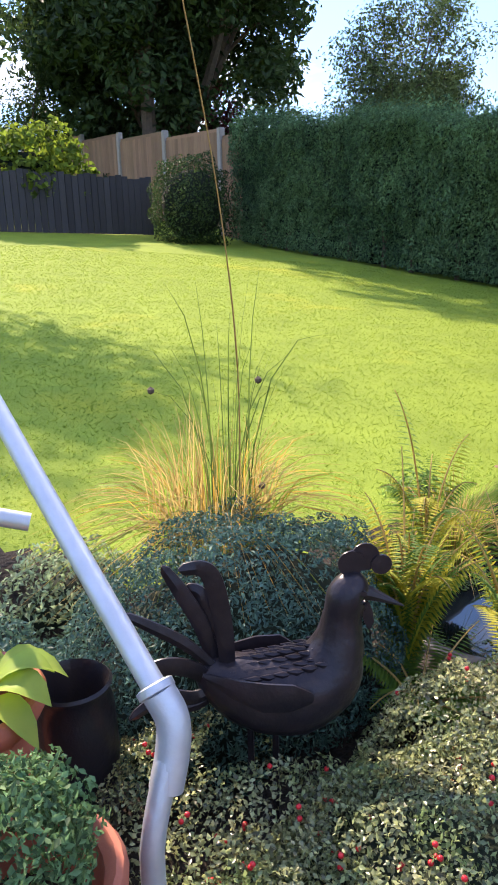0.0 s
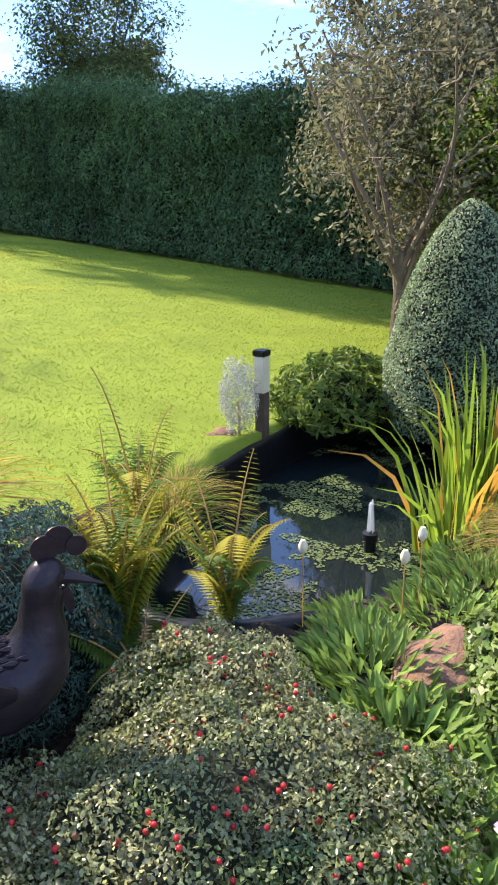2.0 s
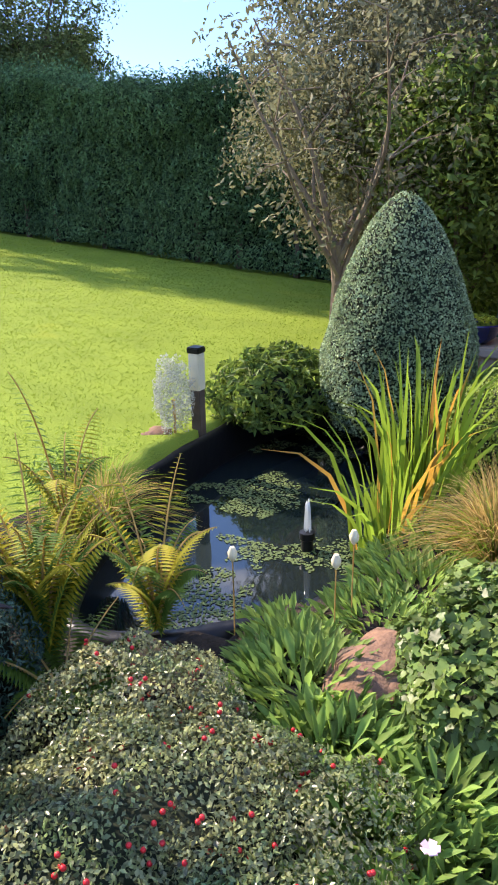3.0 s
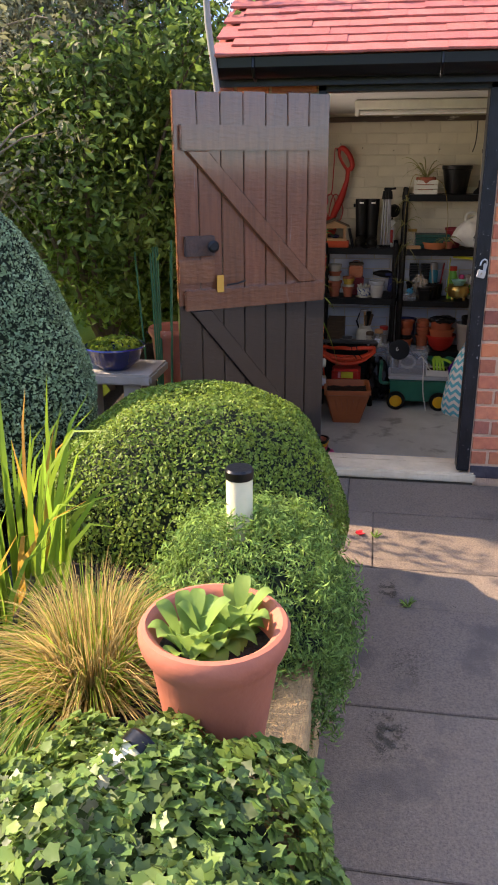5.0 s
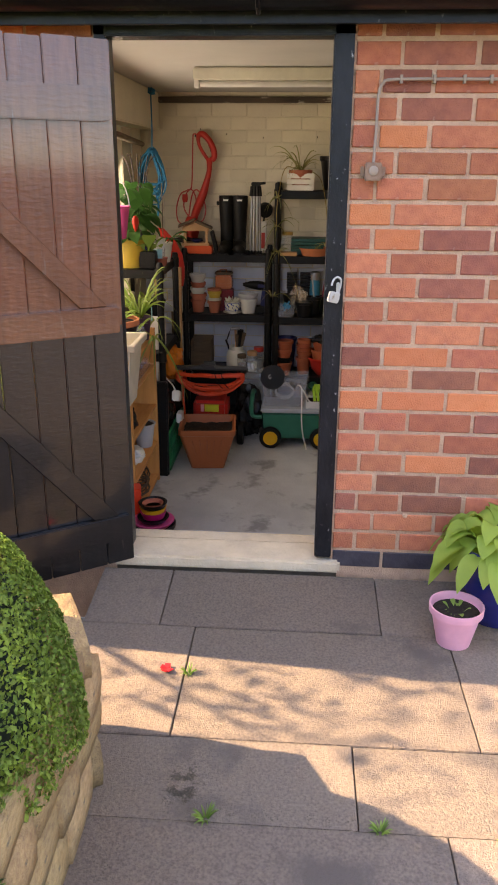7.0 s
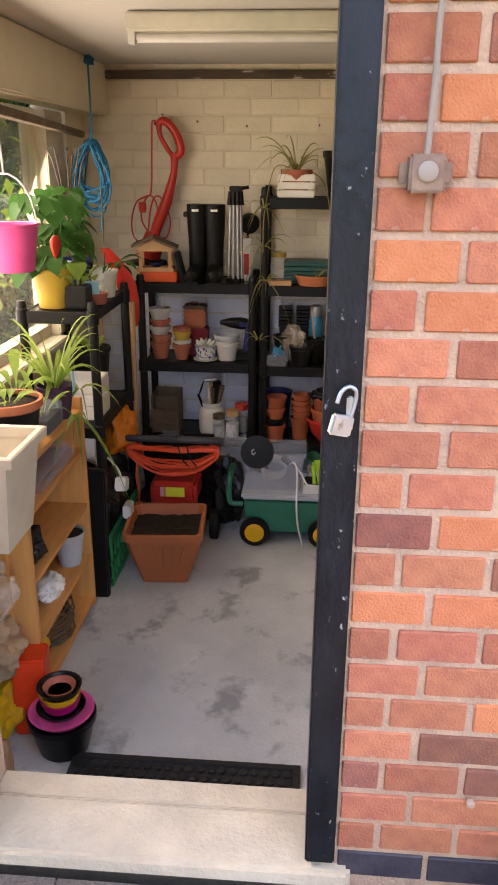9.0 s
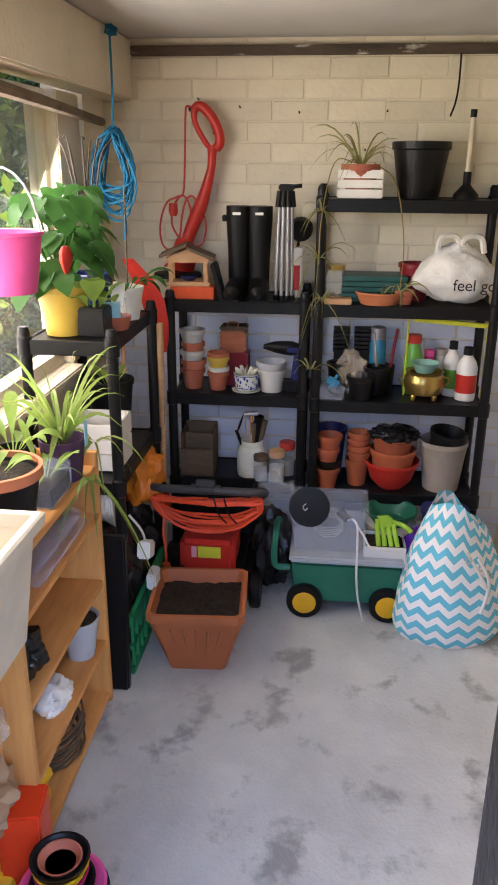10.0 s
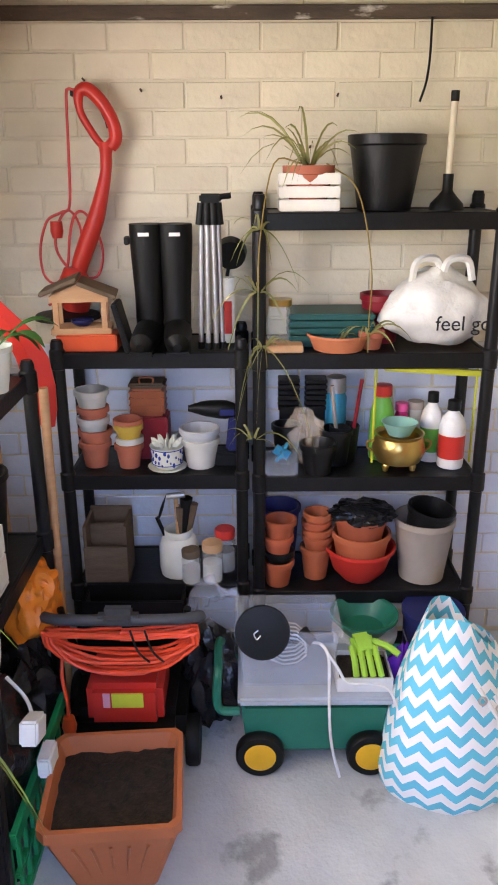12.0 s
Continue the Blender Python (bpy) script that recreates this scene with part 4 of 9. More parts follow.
def pond():
    N = 72
    bm = bmesh.new()
    vs = [bm.verts.new((*rim(2 * math.pi * k / N, 1.03), WATER)) for k in range(N)]
    bm.faces.new(vs)
    tagged(part("water", bm, M["water"]), "dark still pond water with duckweed and sky reflections", "pond", kind="structure")
    verts, faces = [], []
    prof = [(0.90, 0.0), (0.99, 0.2), (1.01, 0.33), (1.03, 0.44), (1.06, 0.468), (1.09, 0.455), (1.11, 0.38)]
    for k in range(N):
        for s, z in prof:
            x, y = rim(2 * math.pi * k / N, s)
            verts.append((x, y, z + 0.015 * noise.noise(Vector((x * 6, y * 6, s * 9)))))
    m = len(prof)
    for k in range(N):
        for i in range(m - 1):
            a, b = k * m + i, ((k + 1) % N) * m + i
            faces.append((a, b, b + 1, a + 1))
    tagged(mesh_object("pond_liner", verts, faces, M["liner"], smooth=True), "black rubber pond liner folded over the rim", "pond liner", kind="structure")
    g = np.random.default_rng(9)
    pts = []
    while len(pts) < 6000:
        t, k = g.uniform(0, 2 * math.pi), g.random() ** 0.5
        x, y = rim(t, k)
        if noise.noise(Vector((x * 3.2, y * 3.2, 4))) + 0.6 * noise.noise(Vector((x * 13, y * 13, 4))) > 0.16:
            pts.append((x, y, WATER + 0.0025))
    ob = leaves("duckweed", np.array(pts), np.tile((0, 0, 1.0), (len(pts), 1)), 0.012, M["duckweed"], wide=0.85, tilt=0.03, fold=0.0, seed=3)
    tagged(ob, "patches of floating pond weed on the water", "pond weed", kind="stuff")
    f = thing("pond_fountain", (2.33, 1.0, 0.0), "small fountain head with a clear jet, standing in the pond", "fountain")
    lathe("riser", [(0.022, 0.0), (0.022, 0.33), (0.028, 0.335), (0.028, 0.36), (0.012, 0.365)], M["liner"], f, "black plastic riser", 12, close_top=True)
    for k in range(6):
        bm = bmesh.new()
        a = 2 * math.pi * k / 6
        r = 0.004 + 0.007 * random.random()
        bm_tube(bm, smooth_path([(0, 0, 0.36), (r * 0.5 * math.cos(a), r * 0.5 * math.sin(a), 0.45 + 0.03 * random.random()), (r * math.cos(a), r * math.sin(a), 0.462), (r * 1.7 * math.cos(a), r * 1.7 * math.sin(a), 0.38), (r * 2 * math.cos(a), r * 2 * math.sin(a), 0.30)], 4), 0.0022, 5)
        part("water_jet", bm, M["jet"], f, "thin sparkling jet of water", True)


M["jet"] = glass("jet", (0.9, 0.95, 0.95), 0.05, 0.32)


def frond_leaf(roots, n_pairs, length, lift, seed, az, curl=0.5, leaflet=0.085):
    """Fern frond: leaflets on both sides of an arching rib. Returns points, directions, sizes."""
    out = []
    for i in range(n_pairs):
        t = (i + 1.5) / (n_pairs + 1.5)
        c = Vector((math.cos(az) * length * t * (0.55 + 0.35 * t), math.sin(az) * length * t * (0.55 + 0.35 * t), lift * (t - curl * t * t)))
        L = leaflet * math.sin(math.pi * min(1, 0.18 + 0.82 * t)) ** 0.8
        side = Vector((-math.sin(az), math.cos(az), 0))
        fw = Vector((math.cos(az) * 0.6, math.sin(az) * 0.6, lift * (1 - 2 * curl * t)))
        for s in (-1, 1):
            out.append((Vector(roots) + c, (side * s + fw * 0.5 + Vector((0, 0, -0.12))).normalized() * L, L))
    return out


def fern(at, label, n_fronds, length, lift, seed, mats=("fern_leaf", "fern_green"), az0=0.0, spread=2 * math.pi):
    g = np.random.default_rng(seed)
    t = thing("fern", at, label, "fern")
    for k in range(n_fronds):
        az = az0 + spread * (k + g.uniform(-0.3, 0.3)) / n_fronds
        L, U = length * g.uniform(0.7, 1.1), lift * g.uniform(0.7, 1.15)
        fr = frond_leaf((0, 0, 0), 26, L, U, seed, az, g.uniform(0.28, 0.70), 0.056 * g.uniform(0.75, 1.2))
        v, f = [], []
        for i in range(0, len(fr), 2):
            node = len(v)
            v += [fr[i][0], fr[i][0] + Vector((0, 0, 0.0015))]
            if i:
                f += [(last, node, node + 1), (last, node + 1, last + 1)]
            last = node
            for c, d, s in fr[i:i + 2]:
                w = d.cross(Vector((0, 0, 1)))
                w = (w.normalized() if w.length > 1e-6 else Vector((1, 0, 0))) * s * 0.095
                b = len(v)
                v += [c + d * 0.35 + w, c + d + Vector((0, 0, -0.15 * s)), c + d * 0.35 - w]
                f += [(node, b, b + 1), (node, b + 1, b + 2)]
        ob = tri_object("frond", np.array([tuple(q) for q in v]), np.array(f), M[mats[k % len(mats)]], t)
        tube("rib", [fr[i][0] for i in range(0, len(fr), 2)], list(np.linspace(0.004, 0.0012, len(fr) // 2)), M["straw"], ob, segs=5)


def tussock(name, at, n, length, spread, mat, label, width=0.004, seed=1, up=0.8, droop=0.35, base=0.05, mats=None, category="grass"):
    g = np.random.default_rng(seed)
    t = thing(name, at, label, category)
    groups = mats or [(mat, 1.0)]
    for m, share in groups:
        k = int(n * share)
        a = g.uniform(0, 2 * math.pi, k)
        r0, r1 = base * np.sqrt(g.random(k)), spread * g.random(k) ** 0.6
        L = length * g.uniform(0.6, 1.1, k)
        roots = np.stack([r0 * np.cos(a), r0 * np.sin(a), np.zeros(k)], 1)
        tips = np.stack([r1 * np.cos(a), r1 * np.sin(a), L * (up - droop * (r1 / spread) ** 2)], 1)
        bend = np.stack([-0.3 * r1 * np.cos(a), -0.3 * r1 * np.sin(a), 0.55 * L * (r1 / spread)], 1)
        blades("foliage", roots, tips, bend, width, M[m], t, segs=4, seed=seed)
    return t


def terracotta_pot(name, at, r, h, mat, label, rim_h=0.05, soil=True, taper=0.72, category="plant pot", group="", lip=0.012):
    t = thing(name, at, label, category, group)
    lathe("pot", [(r * taper, 0), (r * 0.97, h - rim_h), (r * 0.97 + lip * 0.8, h - rim_h * 0.8), (r + lip * 1.3, h - rim_h * 0.45), (r + lip * 1.4, h - 0.012), (r + lip * 0.9, h - 0.002), (r + lip * 0.2, h), (r - 0.004, h - 0.004), (r - 0.012, h - 0.012), (r * taper - 0.012, 0.014)], M[mat], t, "", 32, close_top=True)
    if soil:
        bm = bmesh.new()
        vs = bm_lathe(bm, [(0.001, h * 0.80), (r * 0.4, h * 0.81), (r * 0.7, h * 0.79), (r * 0.93, h * 0.78)], 20, True, False)
        for v in vs:
            v.co.z += 0.01 * noise.noise(v.co * 40)
        part("compost", bm, M["soil"], t, "dark compost", True)
    return t


def broad_plant(parent, z, n, length, wide, mat, seed, lift=0.5, curve=0.5, r0=0.02, azs=None):
    """Broad arching leaves, each a mesh of its own."""
    g = np.random.default_rng(seed)
    for k in range(n):
        az = (2 * math.pi * k * 0.382 + g.uniform(-0.3, 0.3)) if azs is None else azs[k]
        L, W = length * g.uniform(0.7, 1.1), wide * g.uniform(0.8, 1.15)
        up = lift * g.uniform(0.5, 1.3)
        v, f = [], []
        S = 7
        for i in range(S + 1):
            t = i / S
            d = r0 + L * t * (1 - 0.15 * t)
            hgt = z + L * (up * t * 1.6 - curve * 1.5 * t * t)
            w = W * (0.12 if t < 0.2 else 0.12 + 0.88 * math.sin(math.pi * min(1, (t - 0.2) / 0.8)) ** 0.7) * 0.5
            if i == S:
                w = 0.001
            c = Vector((d * math.cos(az), d * math.sin(az), hgt))
            s = Vector((-math.sin(az), math.cos(az), 0))
            v += [c - s * w + Vector((0, 0, w * 0.35)), c, c + s * w + Vector((0, 0, w * 0.35))]
        for i in range(S):
            a = i * 3
            f += [(a, a + 1, a + 4), (a, a + 4, a + 3), (a + 1, a + 2, a + 5), (a + 1, a + 5, a + 4)]
        ob = tri_object("leaf", np.array([tuple(q) for q in v]), np.array(f), M[mat], parent)
        ob.data.shade_smooth()


def metal_bird():
    """One plain mesh: body, neck, head, beak, comb and curled tail plates."""
    b0, d = Vector((0.665, 0.94, 0.645)), Vector((0.87, -0.49, 0)).normalized()
    s = Vector((-d.y, d.x, 0))
    bm = bmesh.new()
    at = lambda x, z, o=0.0: d * x + s * o + Vector((0, 0, z))
    # body, neck and head as one swept tube: along, height, half width
    prof = [(-0.115, 0.185, 0.012), (-0.10, 0.172, 0.034), (-0.06, 0.145, 0.058), (0.0, 0.120, 0.078), (0.07, 0.116, 0.086), (0.125, 0.145, 0.076), (0.150, 0.195, 0.056), (0.159, 0.240, 0.043), (0.163, 0.278, 0.037), (0.170, 0.308, 0.040), (0.182, 0.325, 0.037), (0.198, 0.326, 0.026), (0.208, 0.322, 0.012)]
    bm_tube(bm, smooth_path([at(x, z) for x, z, r in prof], 3), list(np.interp(np.linspace(0, len(prof) - 1, 3 * len(prof) - 2), range(len(prof)), [r for x, z, r in prof])), 18)
    for v in bm.verts:
        v.co += (v.co - at(0.03, 0.15)).normalized() * 0.004 * noise.noise(v.co * 28)
    bm_tube(bm, [at(0.200, 0.318), at(0.225, 0.308), at(0.258, 0.293), at(0.282, 0.281)], [0.018, 0.012, 0.006, 0.0015], 8)
    bm_tube(bm, [at(0.196, 0.328, -0.026), at(0.196, 0.328, -0.031)], 0.006, 8)

    def strip(path, widths, thick=0.0022, crease=0.005):
        """A bent strip of creased sheet metal along (x, z, out) points."""
        rows = []
        for i, ((x, z, o), w) in enumerate(zip(path, widths)):
            p, q = path[max(i - 1, 0)], path[min(i + 1, len(path) - 1)]
            dx, dz = q[0] - p[0], q[1] - p[1]
            k = w / max(1e-6, math.hypot(dx, dz))
            rows.append([bm.verts.new(at(x - dz * k, z + dx * k, o - thick)), bm.verts.new(at(x, z, o - thick - crease)), bm.verts.new(at(x + dz * k, z - dx * k, o - thick)),
                         bm.verts.new(at(x + dz * k, z - dx * k, o + thick)), bm.verts.new(at(x, z, o + thick - crease)), bm.verts.new(at(x - dz * k, z + dx * k, o + thick))])
        for a, b in zip(rows, rows[1:]):
            for k in range(6):
                bm.faces.new((a[k], a[(k + 1) % 6], b[(k + 1) % 6], b[k]))
        bm.faces.new(rows[0]), bm.faces.new(rows[-1][::-1])

    def feather(points, w, o):
        pts = [(p.x, p.y, o * (0.3 + 0.7 * i / 14)) for i, p in enumerate(smooth_path([(x, z, 0) for x, z in points], 5))]
        n = len(pts) - 1
        strip(pts, [w * (0.55 + 0.6 * math.sin(math.pi * min(1, 0.1 + 0.9 * i / n)) ** 0.8) if i < n else w * 0.12 for i in range(n + 1)])

    # upright tail plates with the tips bent back, a thin one, and curled ones below
    feather([(-0.06, 0.15), (-0.065, 0.26), (-0.08, 0.36), (-0.10, 0.398), (-0.145, 0.402)], 0.016, -0.02)
    feather([(-0.08, 0.16), (-0.105, 0.26), (-0.145, 0.34), (-0.175, 0.39)], 0.014, 0.02)
    feather([(-0.07, 0.15), (-0.085, 0.25), (-0.105, 0.32), (-0.135, 0.335)], 0.014, 0.035)
    feather([(-0.09, 0.19), (-0.14, 0.245), (-0.20, 0.29), (-0.25, 0.325)], 0.011, -0.03)
    feather([(-0.09, 0.155), (-0.13, 0.195), (-0.185, 0.212), (-0.235, 0.196)], 0.016, -0.045)
    feather([(-0.09, 0.15), (-0.14, 0.165), (-0.19, 0.178), (-0.225, 0.168)], 0.010, 0.03)
    feather([(-0.09, 0.14), (-0.13, 0.135), (-0.185, 0.15), (-0.25, 0.118)], 0.013, -0.05)
    feather([(-0.09, 0.13), (-0.12, 0.118), (-0.165, 0.112), (-0.19, 0.098)], 0.012, -0.035)
    # shingled feathers over the back
    for k in range(8):
        for j in range(7):
            o, x = -0.045 + 0.015 * j, -0.065 + 0.026 * k + (0.013 if j % 2 else 0.0)
            z = 0.192 + 0.022 * (k / 7) ** 2 - abs(o) * 0.42
            bm_tube(bm, [at(x + 0.020, z + 0.001, o), at(x, z, o * 1.03), at(x - 0.017, z + 0.004, o * 1.06)], [0.002, 0.0075, 0.0018], 6)
    # round comb plates and wattles
    for cx, cz, r, o in ((0.178, 0.378, 0.026, 0.0), (0.205, 0.388, 0.028, 0.004), (0.236, 0.372, 0.020, 0.0)):
        bm_tube(bm, [at(cx, cz, o - 0.002), at(cx, cz, o + 0.002)], r, 16)
    for o in (-0.012, 0.012):
        strip([(0.205, 0.300, o), (0.208, 0.280, o), (0.212, 0.258, o), (0.212, 0.245, o)], [0.006, 0.010, 0.009, 0.003], 0.0015, 0.001)
    # folded wings
    for o in (0.080, -0.080):
        strip([(0.09, 0.150, o * 1.02), (0.05, 0.158, o * 1.10), (0.0, 0.160, o * 1.04), (-0.05, 0.170, o * 0.82), (-0.11, 0.188, o * 0.45)], [0.010, 0.028, 0.030, 0.020, 0.004])
    for x in (-0.02, 0.03):
        bm_tube(bm, [at(x, -0.30), at(x, 0.06)], 0.007, 6)
    ob = part("metal_bird", bm, M["bird_metal"], smooth=True)
    ob.location, ob.scale = b0, (0.89, 0.89, 0.89)
    tagged(ob, "dark metal garden hen ornament with a curled plate tail", "garden ornament")


def solar_light(name, at, h, label, square=False, pole=0.0):
    t = thing(name, at, label, "garden light")
    if square:
        box("post", -0.024, 0.024, -0.024, 0.024, -0.05, h * 0.5, M["bark"], t, "dark brown square post", 0.004)
        box("lens", -0.026, 0.026, -0.026, 0.026, h * 0.5, h * 0.93, M["frost_white"], t, "frosted white lens", 0.003)
        box("cap", -0.030, 0.030, -0.030, 0.030, h * 0.93, h, M["gutter"], t, "black cap", 0.004)
    else:
        lathe("lens", [(0.034, -0.1), (0.034, h * 0.80), (0.030, h * 0.81)], M["frost_white"], t, "frosted cream lens", 20, close_top=True)
        lathe("cap", [(0.036, h * 0.80), (0.037, h * 0.96), (0.033, h), (0.001, h)], M["gutter"], t, "black solar cap", 20)
    return t


def rock(at, r, seed, mat="rock"):
    bm = bmesh.new()
    bmesh.ops.create_icosphere(bm, subdivisions=3, radius=1)
    for v in bm.verts:
        k = 1 + 0.30 * noise.noise(v.co * 1.6 + Vector((seed * 5, 0, 0))) + 0.08 * noise.noise(v.co * 6 + Vector((seed, 3, 0)))
        v.co = Vector((v.co.x * r[0] * k, v.co.y * r[1] * k, v.co.z * r[2] * k))
    ob = part("rock", bm, M[mat], smooth=True)
    ob.location = at
    return tagged(ob, "rough reddish sandstone rock at the pond edge", "rock", "rocks in the bed")


def cotoneaster():
    t = thing("cotoneaster", (0.82, 0.58, 0.34), "low spreading cotoneaster with small glossy leaves and red berries", "shrub")
    P, Q = [], []
    spots = [((0.0, 0.0), (0.40, 0.30), 0.345, 30000), ((0.22, 0.16), (0.26, 0.22), 0.34, 15000), ((-0.26, 0.30), (0.24, 0.34), 0.33, 17000), ((0.05, -0.22), (0.36, 0.20), 0.30, 16000), ((-0.33, 0.03), (0.22, 0.26), 0.31, 11000)]
    for k, (c, r, h, n) in enumerate(spots):
        p, q = shell(n, (c[0], c[1], 0.02), (*r, h), bottom=0.0, seed=40 + k, depth=0.10, lump=0.06, lump_scale=4, power=2.7)
        P.append(p), Q.append(q)
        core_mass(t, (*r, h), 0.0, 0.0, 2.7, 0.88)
    P, Q = np.concatenate(P), np.concatenate(Q)
    # a hollow where the ornament stands
    keep = ((P[:, 0] + 0.13) / 0.15) ** 2 + ((P[:, 1] - 0.35) / 0.09) ** 2 > 1
    P, Q = P[keep], Q[keep]
    leaves("foliage", P, Q, 0.0108, M["coto_leaf"], t, wide=0.6, tilt=0.95, rows=1, seed=8, fold=0.10)
    g = np.random.default_rng(77)
    up = np.where((Q[:, 2] > 0.35))[0]
    me = None
    for i in g.choice(up, 195, replace=False):
        for j in range(int(g.integers(1, 3))):
            c = P[i] + Q[i] * 0.004 + g.normal(0, 0.008, 3)
            if me is None:
                bm = bmesh.new()
                bmesh.ops.create_icosphere(bm, subdivisions=2, radius=0.0046)
                ob = part("berry", bm, M["berry"], t, smooth=True)
                me = ob.data
            else:
                ob = new("berry", me)
                ob.parent = t
            ob.location = c
    return t


def perennials():
    """Clumps of light green lance leaves, daisy-like, in the front of the bed."""
    g = np.random.default_rng(31)
    spots = [(1.36, 0.52, 0.47, 0.17), (1.20, 0.40, 0.46, 0.16), (1.05, 0.26, 0.45, 0.16), (1.22, 0.20, 0.45, 0.15), (0.92, 0.16, 0.44, 0.15), (1.08, 0.10, 0.42, 0.14), (1.50, 0.62, 0.42, 0.12), (1.30, 0.30, 0.42, 0.14), (1.72, 0.50, 0.42, 0.17), (1.92, 0.46, 0.42, 0.18), (2.10, 0.52, 0.38, 0.17), (2.3, 0.46, 0.38, 0.16), (1.62, 0.70, 0.38, 0.12), (2.55, 0.42, 0.36, 0.16), (2.8, 0.5, 0.34, 0.18)]
    for k, (x, y, z, r) in enumerate(spots):
        t = thing("perennial_clump", (x, y, z), "clump of fresh green lance-leaved perennials in the bed", "plant", "perennials in the bed")
        n = 480
        a, rr = g.uniform(0, 2 * math.pi, n), r * np.sqrt(g.random(n))
        h = 0.17 * (1 - 0.5 * (rr / r) ** 2) * g.uniform(0.4, 1.05, n)
        root = np.stack([rr * np.cos(a), rr * np.sin(a), h * 0.4], 1)
        tip = root + np.stack([0.055 * np.cos(a) + g.normal(0, 0.02, n), 0.055 * np.sin(a) + g.normal(0, 0.02, n), h * 0.6], 1)
        mid = (root + tip) / 2
        dirs = unit(tip - root)
        nrm = unit(np.cross(np.cross(dirs, (0, 0, 1.0)), dirs) + 1e-6)
        L = g.uniform(0.045, 0.085, n)[:, None]
        W = L * 0.12
        s = unit(np.cross(dirs, nrm))
        v = np.stack([mid - dirs * L / 2, mid + s * W + dirs * L * 0.15, mid + dirs * L / 2 - nrm * L * 0.15, mid - s * W + dirs * L * 0.15], 1)
        f = (np.arange(n)[:, None, None] * 4 + np.array([[0, 1, 2], [0, 2, 3]])[None]).reshape(-1, 3)
        tri_object("foliage", v.reshape(-1, 3), f, M["perennial"], t)
        # low dark core in place of the shade between the stems
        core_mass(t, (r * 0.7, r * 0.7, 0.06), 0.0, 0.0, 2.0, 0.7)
    for (x, y, z, h) in ((1.52, 0.80, 0.45, 0.23), (1.62, 0.58, 0.45, 0.22), (1.70, 0.57, 0.45, 0.25)):
        t = thing("white_flower", (x, y, z), "pale closed seed head on a thin stalk", "flower", "seed heads by the pond")
        tube("stalk", [(0, 0, 0), (0.01, 0.005, h * 0.5), (0.0, 0.0, h)], 0.0018, M["straw"], t, segs=5)
        lathe("bud", [(0.003, h), (0.011, h + 0.012), (0.012, h + 0.024), (0.006, h + 0.038), (0.001, h + 0.040)], M["frost_white"], t, "", 10)
    t = thing("pink_flower", (1.02, 0.16, 0.5), "single pale pink flower on a stalk", "flower")
    tube("stalk", [(0, 0, 0), (0, 0, 0.11)], 0.0016, M["perennial"], t, segs=5)
    for k in range(5):
        box("petal", 0.0, 0.016, -0.006, 0.006, 0, 0.002, M["pale_pink"], t, at=pose(0, 0, 0.11, 0, -25, 72 * k))


M["pale_pink"] = material("pale_pink", (0.75, 0.50, 0.55), 0.6)


def ivy():
    t = thing("ivy", (1.64, 0.08, 0.25), "dense mound of glossy ivy spilling over the low wall", "ivy")
    p, q = shell(17000, (0, 0, 0.12), (0.42, 0.36, 0.36), bottom=-0.25, seed=14, depth=0.10, lump=0.08, lump_scale=3, power=2.5)
    g = np.random.default_rng(15)
    n = len(p)
    nrm = unit(q + g.normal(0, 0.6, (n, 3)) + np.array((0, 0, 0.3)))
    d = g.normal(0, 1, (n, 3)) + np.array((0, 0, -0.6))
    d = unit(d - nrm * (d * nrm).sum(1, keepdims=True))
    s = np.cross(nrm, d)
    L = (0.012 + 0.022 * g.random(n) ** 1.6)[:, None]
    shape = [(0, -0.30, 0.0), (0.36, -0.40, 0.03), (0.36, -0.10, 0.05), (0.46, 0.12, 0.0), (0.26, 0.24, 0.05), (0.0, 0.56, -0.05), (-0.26, 0.24, 0.05), (-0.46, 0.12, 0.0), (-0.36, -0.10, 0.05), (-0.36, -0.40, 0.03)]
    v = np.stack([p + nrm * 0.0] + [p + s * L * a + d * L * b + nrm * L * c for a, b, c in shape], 1)
    f = np.array([[0, k, k % 10 + 1] for k in range(1, 11)])
    faces = (np.arange(n)[:, None, None] * 11 + f[None]).reshape(-1, 3)
    tri_object("foliage", v.reshape(-1, 3), faces, M["ivy_leaf"], t)
    core_mass(t, (0.42, 0.36, 0.36), 0.12, -0.25, 2.5, 0.80)


def juniper():
    """Feathery sprays hanging over the wall."""
    t = thing("juniper", (2.62, 0.03, 0.22), "bright green feathery juniper hanging over the stone wall", "shrub")
    p, q = shell(3400, (0, 0, 0.20), (0.30, 0.26, 0.30), bottom=-0.55, seed=17, depth=0.14, lump=0.10, lump_scale=4, power=2.4)
    g = np.random.default_rng(18)
    P, Q = [], []
    for a, b in zip(p, q):
        out = unit(b + np.array((0, 0, -0.25)) + g.normal(0, 0.35, 3))
        for k in range(9):
            P.append(a + out * (k - 4) * 0.008 + g.normal(0, 0.005, 3))
            Q.append(b)
    leaves("foliage", np.array(P), np.array(Q), 0.022, M["juniper_leaf"], t, wide=0.2, tilt=0.9, seed=19, droop=0.5)
    core_mass(t, (0.30, 0.26, 0.30), 0.20, -0.55, 2.4, 0.8)


